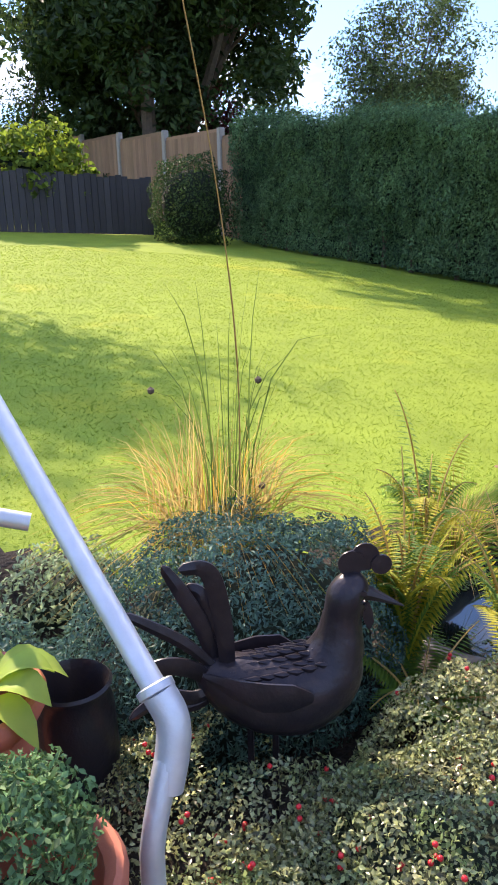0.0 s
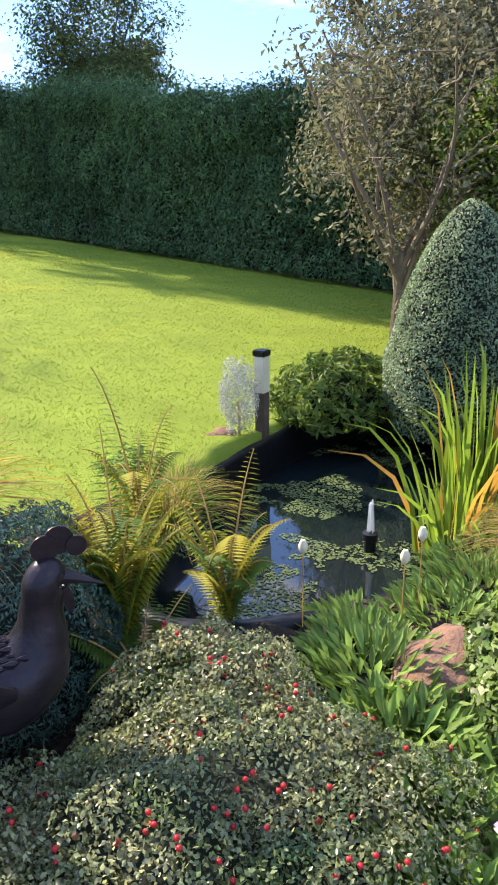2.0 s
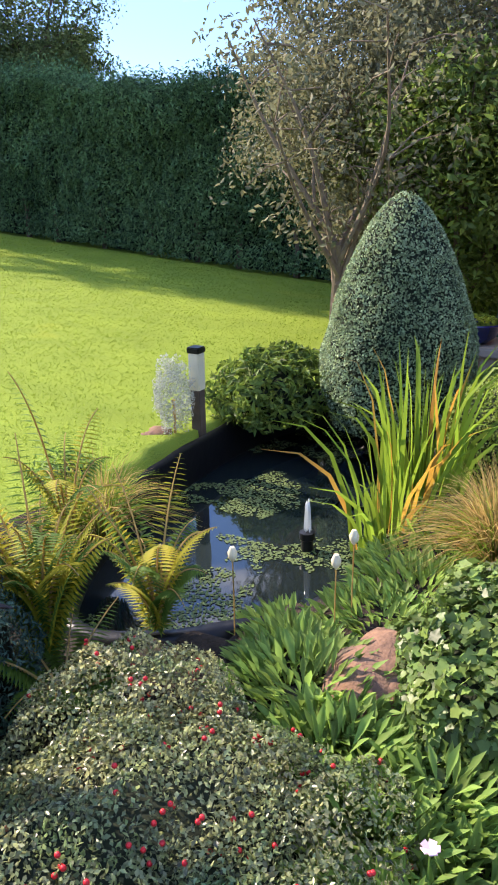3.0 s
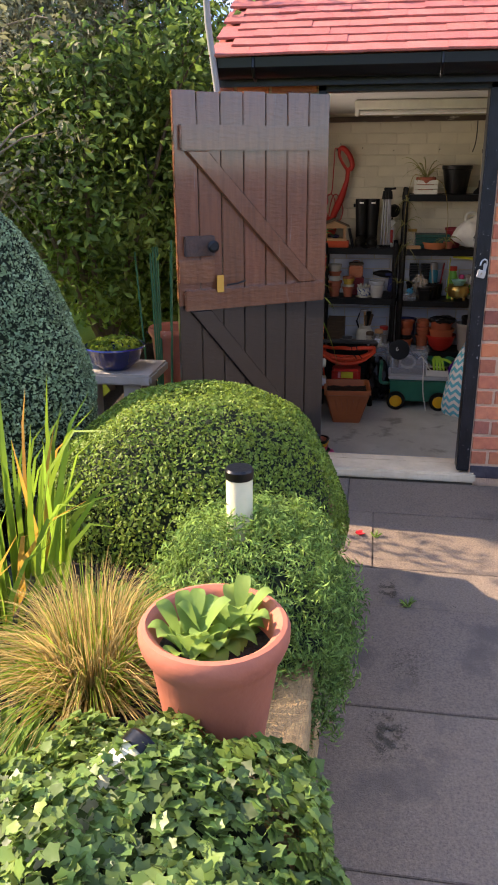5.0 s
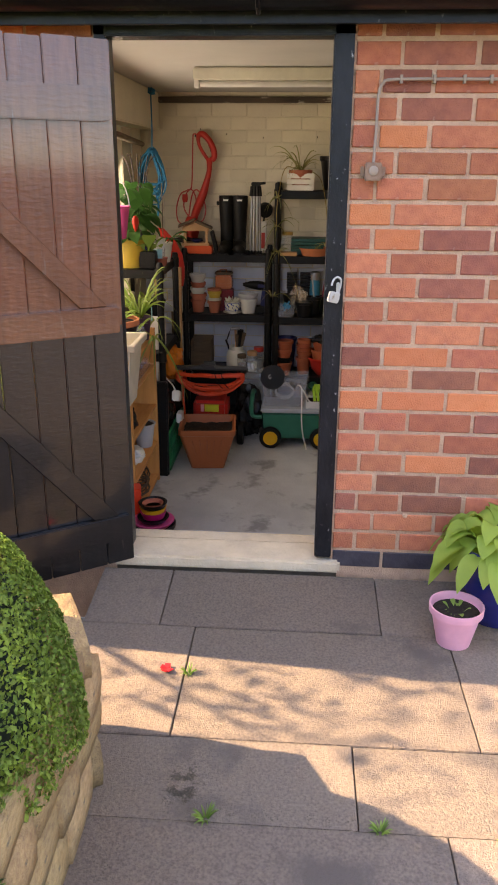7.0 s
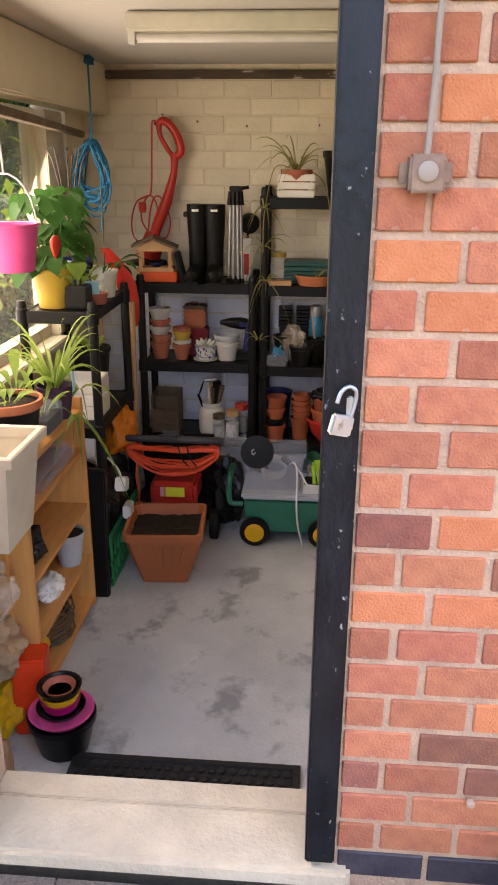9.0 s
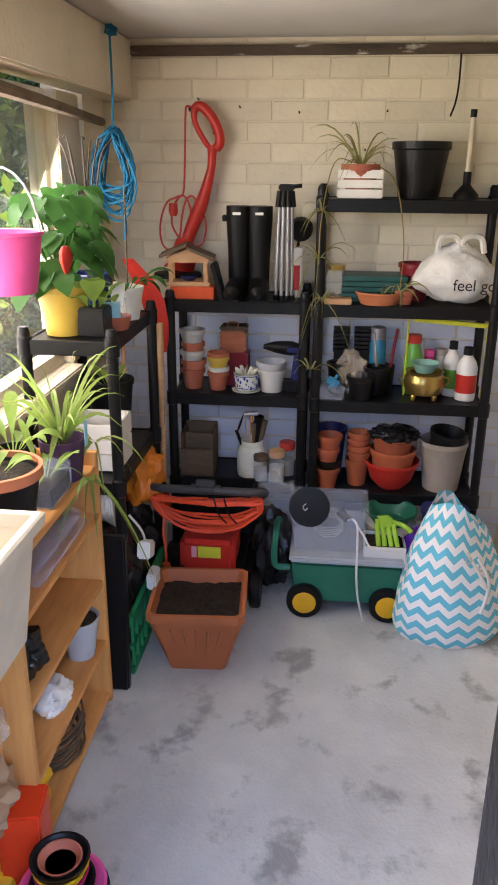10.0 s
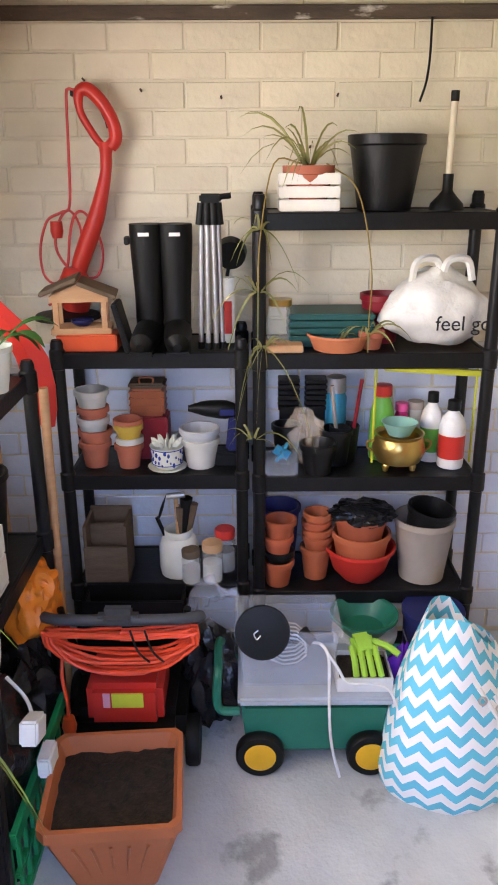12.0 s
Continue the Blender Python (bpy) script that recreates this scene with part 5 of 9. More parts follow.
def handrail():
    t = thing("handrail", (0.34, 0.73, 0.36), "grey galvanised tube handrail with an elbow joint", "handrail")
    tube("post", smooth_path([(0, 0, 0), (0.0, 0.0, 0.34), (0.004, 0.0, 0.42), (0.03, 0.012, 0.49), (0.05, 0.02, 0.53)], 4), 0.0165, M["galv"], t, segs=16)
    el = tube("elbow", smooth_path([(0.034, 0.014, 0.475), (0.05, 0.020, 0.52), (0.058, 0.03, 0.56), (0.05, 0.05, 0.595)], 5), [0.023] * 16, M["galv"], t, segs=18)
    lathe("collar", [(0.022, 0), (0.026, 0.002), (0.026, 0.012), (0.022, 0.014)], M["galv"], el, "", 18, close_top=True, at=pose(0.05, 0.05, 0.59, -42, -8, 0))
    tube("rail", [(0.05, 0.05, 0.59), (0.035, 0.27, 0.735), (0.02, 0.50, 0.89), (0.0, 0.80, 1.085)], 0.0165, M["galv"], t, segs=16)
    tube("side_rail", [(-0.16, 0.66, 0.735), (0.07, 0.555, 0.66)], 0.0165, M["galv"], t, "", 14)
    tube("foot", [(0.0, 0.80, 1.085), (0.0, 0.81, 1.06), (0.0, 0.82, 0.3), (0.0, 0.82, -0.05)], 0.0165, M["galv"], t, segs=12)


def planted_pots():
    a = terracotta_pot("plant_pot", (0.17, 0.74, 0.40), 0.115, 0.42, "terracotta", "tall terracotta pot with a small-leaved green shrub", 0.05, True, 0.75)
    p, q = shell(4200, (-0.01, 0, 0.47), (0.105, 0.105, 0.09), bottom=-0.5, seed=51, depth=0.4, lump=0.2)
    leaves("foliage", p, q, 0.014, M["hedge_leaf"], a, wide=0.5, tilt=0.9, seed=52)
    b = terracotta_pot("plant_pot", (0.20, 1.05, 0.44), 0.11, 0.44, "terracotta", "terracotta pot with broad light green hosta leaves", 0.05, True, 0.75)
    broad_plant(b, 0.41, 22, 0.15, 0.055, "hosta_leaf", 61, 0.75, 0.75)
    u = thing("dark_urn", (0.40, 1.13, 0.44), "tall dark blue-black glazed garden pot", "plant pot")
    lathe("urn", [(0.05, 0), (0.066, 0.08), (0.074, 0.20), (0.071, 0.29), (0.064, 0.32), (0.071, 0.335), (0.066, 0.34), (0.058, 0.32), (0.045, 0.02)], M["dark_glaze"], u, "", 28, close_top=True)
    c = terracotta_pot("plant_pot", (2.064, 0.01, 0.52), 0.122, 0.27, "terracotta", "large terracotta pot with young lettuce-like plants on the wall", 0.07, True, 0.72)
    for i, (x, y) in enumerate(((-0.03, 0.04), (0.05, -0.03), (0.0, 0.0))):
        s = new("seedling")
        s.parent = c
        s.location = (x, y, 0.205)
        broad_plant(s, 0.0, 24, 0.078, 0.036, "perennial", 70 + i, 1.35, 0.95, 0.008)
    d = thing("pink_pot", (4.262, -1.165, 0.0), "small pink plastic flower pot on the paving", "plant pot")
    lathe("pot", [(0.055, 0), (0.080, 0.115), (0.088, 0.117), (0.089, 0.142), (0.084, 0.142), (0.078, 0.118), (0.052, 0.01)], M["pink_plastic"], d, "", 28, close_top=True)
    lathe("compost", [(0.001, 0.118), (0.04, 0.122), (0.078, 0.116)], M["soil"], d, "dark compost", 20)
    e = thing("blue_pot", (4.43, -1.335, 0.012), "dark blue glazed pot with a large light green hosta", "plant pot")
    lathe("pot", [(0.10, 0), (0.14, 0.12), (0.15, 0.22), (0.145, 0.26), (0.155, 0.275), (0.150, 0.285), (0.138, 0.27), (0.11, 0.02)], M["blue_glaze"], e, "", 32, close_top=True)
    lathe("compost", [(0.001, 0.25), (0.07, 0.255), (0.14, 0.25)], M["soil"], e, "", 20)
    broad_plant(e, 0.27, 20, 0.17, 0.075, "hosta_leaf", 63, 1.2, 1.15)
    broad_plant(e, 0.27, 34, 0.17, 0.075, "hosta_leaf", 64, 0.85, 0.95, 0.07)
    broad_plant(e, 0.26, 30, 0.17, 0.075, "hosta_leaf", 66, 0.5, 0.75, 0.11)
    broad_plant(d, 0.115, 9, 0.035, 0.016, "perennial", 65, 0.8, 0.5)


def far_side():
    """Things between the pond and the shed's side."""
    b = thing("stone_bench", (4.62, 1.08, 0.2), "weathered stone slab table beside the shed", "bench")
    box("slab", -0.17, 0.17, -0.26, 0.26, 0.33, 0.385, M["concrete_post"], b, bevel=0.01)
    box("leg", -0.13, 0.13, -0.2, -0.1, -0.1, 0.33, M["concrete_post"], b, bevel=0.01)
    box("leg", -0.13, 0.13, 0.1, 0.2, -0.1, 0.33, M["concrete_post"], b, bevel=0.01)
    bowl = thing("blue_bowl", (4.58, 1.04, 0.586), "dark blue glazed bowl with low green succulents", "plant pot")
    lathe("bowl", [(0.07, 0), (0.12, 0.04), (0.150, 0.11), (0.158, 0.115), (0.154, 0.122), (0.142, 0.115), (0.05, 0.012)], M["blue_glaze"], bowl, "", 28, close_top=True)
    p, q = shell(700, (0, 0, 0.115), (0.135, 0.135, 0.04), bottom=0.0, seed=53)
    leaves("foliage", p, q, 0.028, M["vine_leaf"], bowl, wide=0.7, tilt=0.7, seed=54)
    pot = terracotta_pot("plant_pot", (5.12, 0.86, 0.2), 0.14, 0.50, "terracotta", "terracotta pot beside the shed wall", 0.06, True, 0.75)
    c = thing("plant_canes", (4.95, 0.90, 0.15), "bundle of green garden canes standing beside the door", "garden canes")
    for k in range(7):
        x, y = 0.03 * math.cos(k * 2.4), 0.035 * math.sin(k * 2.4) + 0.012 * (k - 3)
        tube("cane", [(x, y, 0), (x * 1.6, y * 1.7, 0.98 + 0.03 * (k % 3))], 0.005, M["green_cane"], c, segs=6)


bush("box_dome", (3.24, 0.31, 0.33), (0.45, 0.49, 0.47), 42000, 0.0145, "box_leaf", "broad clipped dome of green box behind the low wall", -0.15, 2.3, 0.55, seed=11, depth=0.06, lump=0.035, lump_scale=2.5, zc=0.075, category="topiary")
cone_bush()
bush("blue_juniper", (0.86, 1.27, 0.45), (0.42, 0.27, 0.39), 24000, 0.015, "blue_leaf", "low spreading blue-green juniper behind the metal hen", -0.1, 2.4, 0.35, 0.85, seed=21, depth=0.14, lump=0.1, zc=0.06)
bush("low_shrub", (3.34, 1.66, 0.42), (0.40, 0.30, 0.27), 3200, 0.055, "laurel_leaf", "low dark green conifer shrub at the far pond edge", -0.1, 2.2, 0.35, 0.8, seed=23, depth=0.25, lump=0.15, zc=0.05)
bush("low_shrub", (2.05, 1.85, 0.45), (0.16, 0.13, 0.12), 500, 0.03, "perennial", "small green plant at the lawn edge", -0.1, 2.2, 0.4, 0.8, seed=25, depth=0.25, lump=0.15, zc=0.02)
tube("stem", [(0, 0, -0.1), (0.005, 0.0, 0.05), (0.0, 0.0, 0.12)], 0.006, M["straw"], bush("silver_plant", (2.675, 1.80, 0.52), (0.085, 0.085, 0.16), 3600, 0.014, "silver_leaf", "feathery silver-leaved plant beside the post light", -0.95, 2.0, 0.3, 0.9, seed=24, depth=0.4, lump=0.15, core=False, zc=0.14), segs=6)
bush("low_shrub", (0.66, 1.86, 0.45), (0.22, 0.16, 0.20), 2600, 0.022, "cone_leaf", "small grey-green shrub at the corner of the bed", -0.1, 2.2, 0.4, 0.8, seed=29, depth=0.25, lump=0.15, zc=0.03)
bush("low_shrub", (0.36, 1.62, 0.44), (0.20, 0.16, 0.16), 2200, 0.024, "blue_leaf", "low dark green shrub behind the potted hosta", -0.1, 2.2, 0.4, 0.8, seed=30, depth=0.25, lump=0.15, zc=0.03)
bush("round_bush", (7.02, 11.55, 0.93), (0.70, 0.65, 0.78), 9000, 0.05, "tree_leaf", "rounded evergreen bush at the end of the hedge", -0.9, 2.3, 0.5, seed=26, depth=0.2, lump=0.12, zc=0.72)
bush("vine", (4.9, 13.4, 1.2), (1.1, 0.4, 0.75), 3500, 0.12, "vine_leaf", "bright green climbing vine over the dark fence", -0.9, 2.2, 0.7, seed=27, depth=0.3, lump=0.25, zc=1.0)
bush("vine", (2.2, 13.4, 1.25), (1.5, 0.4, 0.7), 3500, 0.11, "laurel_leaf", "sprawling green climber over the dark fence", -0.9, 2.2, 0.7, seed=28, depth=0.3, lump=0.25, zc=1.0)
hedge()
fences()
pond()
cotoneaster()
ivy()
juniper()
metal_bird()
handrail()
planted_pots()
far_side()
perennials()
solar_light("post_light", (2.80, 1.76, 0.47), 0.375, "square post light with frosted lens at the pond edge", True)
solar_light("solar_light", (2.655, 0.065, 0.715), 0.135, "round cream solar light with black cap in the juniper", False)
tipped = solar_light("solar_light", (1.730, 0.145, 0.662), 0.135, "cream solar light lying tipped over in the ivy", False)
tipped.matrix_basis = pose(1.730, 0.145, 0.662, 0, 72, -35)
rock((1.50, 0.41, 0.50), (0.17, 0.12, 0.075), 1)
rock((1.30, 0.20, 0.40), (0.12, 0.09, 0.07), 2)
rock((1.72, 0.62, 0.40), (0.12, 0.10, 0.07), 3)
rock((2.62, 1.88, 0.44), (0.12, 0.09, 0.07), 4)
tg = tussock("tall_grass", (0.95, 1.52, 0.74), 560, 0.46, 0.52, "straw", "tall clump of golden ornamental grass with long seed stems", 0.0030, 33, 0.80, 0.85, 0.17, mats=[("straw", 0.72), ("reed_gold", 0.12), ("reed", 0.16)])
tussock("rush", (0.98, 1.50, 0.76), 26, 0.62, 0.26, "rush", "thin green rush stems with dark seed heads", 0.0042, 34, 1.0, 0.05, 0.06)
for dx, dy, z in ((-0.11, 0.09, 0.40), (0.10, -0.06, 0.42), (0.09, -0.08, 0.16), (0.04, -0.05, 0.06)):
    lathe("seed_head", [(0.001, -0.009), (0.008, -0.004), (0.009, 0.004), (0.001, 0.010)], M["bark"], tg, "small dark seed head", 8, at=pose(dx, dy, z))
tussock("sedge", (2.22, 0.32, 0.42), 1700, 0.40, 0.36, "straw", "arching tan sedge tussock behind the pot", 0.0035, 35, 0.9, 0.7, 0.08, mats=[("straw", 0.75), ("reed", 0.25)])
tube("seed_stem", smooth_path([(0.05, -0.035, 0.0), (0.055, -0.04, 0.45), (0.035, -0.01, 0.85), (-0.015, 0.04, 1.30)], 6), [0.0022] * 10 + [0.0016] * 9, M["straw"], tg, "long pale seed stem", 5)
tussock("sedge", (1.86, 1.52, 0.42), 700, 0.36, 0.34, "reed", "green and straw grass tussock hanging over the pond", 0.0035, 36, 0.9, 0.8, 0.07, mats=[("reed", 0.5), ("straw", 0.5)])
tussock("iris", (2.72, 0.74, 0.20), 64, 0.84, 0.42, "reed", "tall sword-leaved iris with green and yellow leaves in the pond", 0.026, 37, 0.95, 0.12, 0.17, mats=[("reed", 0.86), ("reed_gold", 0.14)], category="pond plant")
tussock("iris", (2.42, 0.74, 0.22), 38, 0.62, 0.50, "reed", "sword-leaved iris clump with some yellowed leaves", 0.022, 38, 0.9, 0.18, 0.12, mats=[("reed", 0.84), ("reed_gold", 0.16)], category="pond plant")
fern((1.20, 1.10, 0.50), "tall yellow-green fern beside the metal hen", 34, 0.18, 0.70, 3)
fern((1.45, 0.98, 0.46), "bright yellowing fern fronds at the pond edge", 16, 0.20, 0.56, 4)
fern((1.12, 0.98, 0.48), "low green fern in the shade of the bed", 10, 0.26, 0.25, 5, ("fern_green",))
fern((1.62, 1.42, 0.50), "upright golden fern frond behind the pond plants", 10, 0.24, 0.82, 6, ("fern_leaf", "fern_green"))
trunk_tree("big_shrub", (6.15, 2.05, 0.3), "large open shrub with grey-brown twigs and small olive leaves", "shrub", 0.45, 3.6, 1.3, 90000, 0.042, "olive_leaf", 41, 18, True, crown_low=0.3, bark="bark_light", clumps=230, trunk_r=0.07, clump_r=0.26)
trunk_tree("laurel_shrub", (5.5, 1.42, 0.2), "leafy evergreen shrub with yellow-green young leaves", "shrub", 0.3, 2.4, 0.88, 18000, 0.06, "laurel_leaf", 42, 9, True, crown_low=0.2, clumps=70, trunk_r=0.05, clump_r=0.36)
trunk_tree("laurel_shrub", (6.25, 1.22, 0.2), "dense evergreen shrub close outside the shed window", "shrub", 0.3, 2.3, 0.7, 22000, 0.07, "laurel_leaf", 51, 9, True, crown_low=0.2, clumps=90, trunk_r=0.05, clump_r=0.40)
trunk_tree("laurel_shrub", (6.9, 1.7, 0.2), "leafy dark evergreen shrub beyond the shed window", "shrub", 0.4, 3.0, 0.9, 8000, 0.07, "laurel_leaf", 43, 8, True, crown_low=0.2, clumps=60, trunk_r=0.06, clump_r=0.38)
trunk_tree("arching_shrub", (4.85, 2.05, 0.2), "open leafy shrub arching over beside the shed", "shrub", 0.9, 2.45, 0.85, 3000, 0.05, "olive_leaf", 70, 10, True, lean=(-0.15, -0.1), crown_low=0.35, bark="bark_light", clumps=46, trunk_r=0.045, clump_r=0.30)
trunk_tree("far_tree", (11.3, 19.6, 1.2), "very large dark broadleaf tree beyond the fence", "tree", 1.5, 11.8, 3.9, 70000, 0.25, "tree_leaf", 44, 18, True, crown_low=0.0, clumps=230, trunk_r=0.4, clump_r=0.27)
# added tree: its crown, mostly above the view, shades the lawn by the hedge
trunk_tree("far_tree", (9.8, 18.0, 1.0), "tall slender dark broadleaf tree added beyond the fence to shade the lawn", "tree", 5.5, 12.4, 2.3, 34000, 0.25, "tree_leaf", 50, 14, True, crown_low=0.3, clumps=130, trunk_r=0.22, clump_r=0.32)
trunk_tree("far_tree", (6.5, 40.0, 1.3), "large dark broadleaf tree beyond the fence", "tree", 1.5, 14.0, 7.0, 40000, 0.42, "tree_leaf", 45, 16, True, crown_low=0.0, clumps=160, trunk_r=0.4, clump_r=0.27)
trunk_tree("far_tree", (12.3, 19.5, 1.0), "small purple-red leaved tree beyond the hedge", "tree", 1.2, 4.9, 1.2, 4000, 0.15, "red_leaf", 46, 7, False, clumps=40, trunk_r=0.12)
trunk_tree("ash_tree", (0.2, 11.8, 1.2), "slender broadleaf tree that shades the lawn", "tree", 3.6, 6.6, 1.4, 4600, 0.12, "tree_leaf", 49, 9, False, lean=(1.5, 0.0), crown_low=0.5, clumps=30, trunk_r=0.1, clump_r=0.42)
trunk_tree("conifer_tree", (14.6, 14.2, 0.5), "tall loose green conifer beyond the hedge", "tree", 1.0, 6.2, 1.5, 52000, 0.10, "conifer_leaf", 47, 20, True, crown_low=0.1, clumps=210, trunk_r=0.14, clump_r=0.46)
trunk_tree("conifer_tree", (16.6, 14.0, 0.3), "dark conifer beside the taller one beyond the hedge", "tree", 0.8, 5.0, 0.9, 5000, 0.13, "tree_leaf", 48, 10, False, crown_low=0.2, clumps=50, trunk_r=0.1, clump_r=0.36)
for k, (x, y, h, s, m) in enumerate(((7.0, 21.5, 6.0, 2.0, "tree_leaf"), (9.4, 23.0, 5.0, 2.0, "tree_leaf"), (12.0, 23.5, 5.0, 2.2, "tree_leaf"), (12.5, 17.0, 4.0, 1.3, "conifer_leaf"), (15.5, 10.5, 3.3, 1.5, "tree_leaf"), (16.5, 8.0, 3.1, 1.2, "conifer_leaf"), (15.0, 5.0, 3.6, 1.5, "tree_leaf"))):
    trunk_tree("garden_tree", (x, y, 0.3), "bushy green tree showing over the hedge top", "tree", 0.8, h, s, 9000, 0.11, m, 60 + k, 8, False, crown_low=0.2, clumps=44, trunk_r=0.1)
lawn_grass()


def patio_bits():
    """Weeds in the joints, crumbs of moss and soil, a fallen petal."""
    g = np.random.default_rng(91)
    for k, (x, y, r) in enumerate(((3.46, -0.43, 0.035), (3.45, -0.85, 0.03), (3.44, -1.15, 0.03), (4.02, -0.31, 0.03), (3.05, -0.13, 0.05), (3.75, -1.22, 0.03), (3.0, -0.15, 0.04))):
        t = thing("weed_tuft", (x, y, 0.0), "small green weed growing in a paving joint", "weed", "weeds in the paving")
        n = 26
        a = g.uniform(0, 6.28, n)
        root = np.stack([0.006 * np.cos(a), 0.006 * np.sin(a), np.zeros(n)], 1)
        tip = np.stack([r * np.cos(a), r * np.sin(a), g.uniform(0.008, 0.03, n)], 1)
        blades("leaf_tuft", root, tip, np.stack([np.zeros(n), np.zeros(n), np.full(n, 0.012)], 1), 0.006, M["perennial"], t, segs=3, seed=k)
    p, q = [], []
    for x, y, rx, ry, n in ((3.56, -0.36, 0.09, 0.05, 2500), (3.1, -0.42, 0.16, 0.09, 4500), (2.75, -0.35, 0.14, 0.08, 3500), (4.42, -0.98, 0.10, 0.14, 3500), (3.3, -0.22, 0.08, 0.06, 250), (3.48, -0.6, 0.02, 0.35, 200), (4.56, -0.45, 0.02, 0.5, 300)):
        p.append(np.stack([x + g.normal(0, rx * 0.35, n), y + g.normal(0, ry * 0.35, n), np.full(n, 0.002)], 1))
    p = np.concatenate(p)
    p = p[np.array([noise.noise(Vector((a * 38, b * 38, 1))) + 0.5 * noise.noise(Vector((a * 120, b * 120, 1))) > 0.05 for a, b, c in p])]
    ob = leaves("moss_crumbs", p, np.tile((0, 0, 1.0), (len(p), 1)), 0.0040, M["slab_joint"], wide=0.9, tilt=0.25, fold=0.2, seed=92)
    tagged(ob, "dark crumbs of moss and soil on the paving", "moss", kind="stuff")
    t = thing("fallen_petal", (4.03, -0.24, 0.004), "fallen red flower petal on the paving", "petal")
    for k in range(4):
        box("petal", 0.0, 0.022, -0.009, 0.009, 0.0, 0.003, M["berry"], t, at=pose(0, 0, 0.001, 0, -18, 75 * k))


patio_bits()


# ---- inside the shed ----
M["black_plastic"] = material("black_plastic", (0.0045, 0.0045, 0.005), 0.38, colour2=(0.008, 0.008, 0.0085), scale=15, bump=0.12, wear=(0.03, 0.028, 0.025), wear_at=0.68, wear_scale=9, spec=0.22)
M["pine"] = material("pine", (0.66, 0.31, 0.10), 0.6, colour2=(0.52, 0.21, 0.06), scale=5, stretch=(1.0, 7, 7), bump=0.15, vary=0.08)
M["pine_end"] = material("pine_end", (0.68, 0.34, 0.11), 0.6, colour2=(0.54, 0.23, 0.07), scale=5, stretch=(7, 7, 0.7), bump=0.15, vary=0.08)
M["twig"] = material("twig", (0.055, 0.04, 0.035), 0.8, bump=0.3)
M["pale_wood"] = material("pale_wood", (0.56, 0.33, 0.17), 0.7, colour2=(0.47, 0.26, 0.13), scale=7, stretch=(1, 1, 6), bump=0.2)
M["old_wood"] = material("old_wood", (0.14, 0.095, 0.06), 0.8, colour2=(0.085, 0.06, 0.04), scale=7, stretch=(1, 1, 5), bump=0.3)
M["flaky_wood"] = material("flaky_wood", (0.12, 0.085, 0.06), 0.85, colour2=(0.06, 0.045, 0.035), scale=12, bump=0.5, wear=(0.60, 0.56, 0.48), wear_at=0.585, wear_scale=16, stretch=(1, 0.35, 1))
M["red_plastic"] = material("red_plastic", (0.55, 0.035, 0.025), 0.35, colour2=(0.48, 0.03, 0.02), scale=4)
M["orange_plastic"] = material("orange_plastic", (0.72, 0.10, 0.03), 0.45)
M["red_bright"] = material("red_bright", (0.80, 0.055, 0.015), 0.4)
M["orange_bag"] = material("orange_bag", (0.75, 0.20, 0.02), 0.35, bump=0.8, bump_scale=22)
M["green_plastic"] = material("green_plastic", (0.012, 0.16, 0.10), 0.4)
M["bright_green"] = material("bright_green", (0.0, 0.25, 0.09), 0.45)
M["glove_green"] = material("glove_green", (0.28, 0.50, 0.05), 0.7, bump=0.4)
M["yellow_plastic"] = material("yellow_plastic", (0.78, 0.42, 0.02), 0.4)
M["yellow_pot"] = material("yellow_pot", (0.52, 0.35, 0.055), 0.45)
M["pink_bright"] = material("pink_bright", (0.80, 0.10, 0.30), 0.4)
M["magenta"] = material("magenta", (0.50, 0.01, 0.14), 0.4)
M["planter_brown"] = material("planter_brown", (0.40, 0.12, 0.045), 0.5, colour2=(0.34, 0.10, 0.038), scale=6, bump=0.1)
M["white_paint"] = material("white_paint", (0.72, 0.70, 0.64), 0.6, colour2=(0.64, 0.61, 0.54), scale=9, bump=0.2, wear=(0.45, 0.38, 0.30), wear_at=0.7, wear_scale=12)
M["cream_enamel"] = material("cream_enamel", (0.70, 0.70, 0.60), 0.3)
M["grey_pot"] = material("grey_pot", (0.42, 0.43, 0.44), 0.45, bump=0.05)
M["clay_plastic"] = material("clay_plastic", (0.40, 0.10, 0.045), 0.5, colour2=(0.33, 0.08, 0.036), scale=9, bump=0.06, vary=0.16)
M["taupe_pot"] = material("taupe_pot", (0.40, 0.34, 0.28), 0.7, bump=0.1)
M["stone_pot"] = material("stone_pot", (0.55, 0.54, 0.49), 0.7)
M["copper"] = material("copper", (0.45, 0.16, 0.08), 0.3, 0.9, colour2=(0.34, 0.12, 0.07), scale=14, bump=0.15)
M["brass"] = material("brass", (0.50, 0.34, 0.11), 0.28, 0.9, bump=0.1)
M["dark_red"] = material("dark_red", (0.22, 0.01, 0.02), 0.4)
M["rubber"] = material("rubber", (0.0045, 0.0045, 0.0045), 0.5, bump=0.1, spec=0.22)
M["alu"] = material("alu", (0.36, 0.36, 0.37), 0.4, 0.7)
M["blue_rope"] = material("blue_rope", (0.006, 0.18, 0.34), 0.7, bump=0.5, bump_scale=120)
M["orange_cable"] = material("orange_cable", (0.85, 0.085, 0.03), 0.45)
M["red_cable"] = material("red_cable", (0.60, 0.06, 0.05), 0.45)
M["china_blue"] = material("china_blue", (0.035, 0.07, 0.30), 0.25)
M["navy"] = material("navy", (0.015, 0.02, 0.10), 0.4)
M["clear_plastic"] = glass("clear_plastic", (0.60, 0.66, 0.76), 0.2, 0.16)
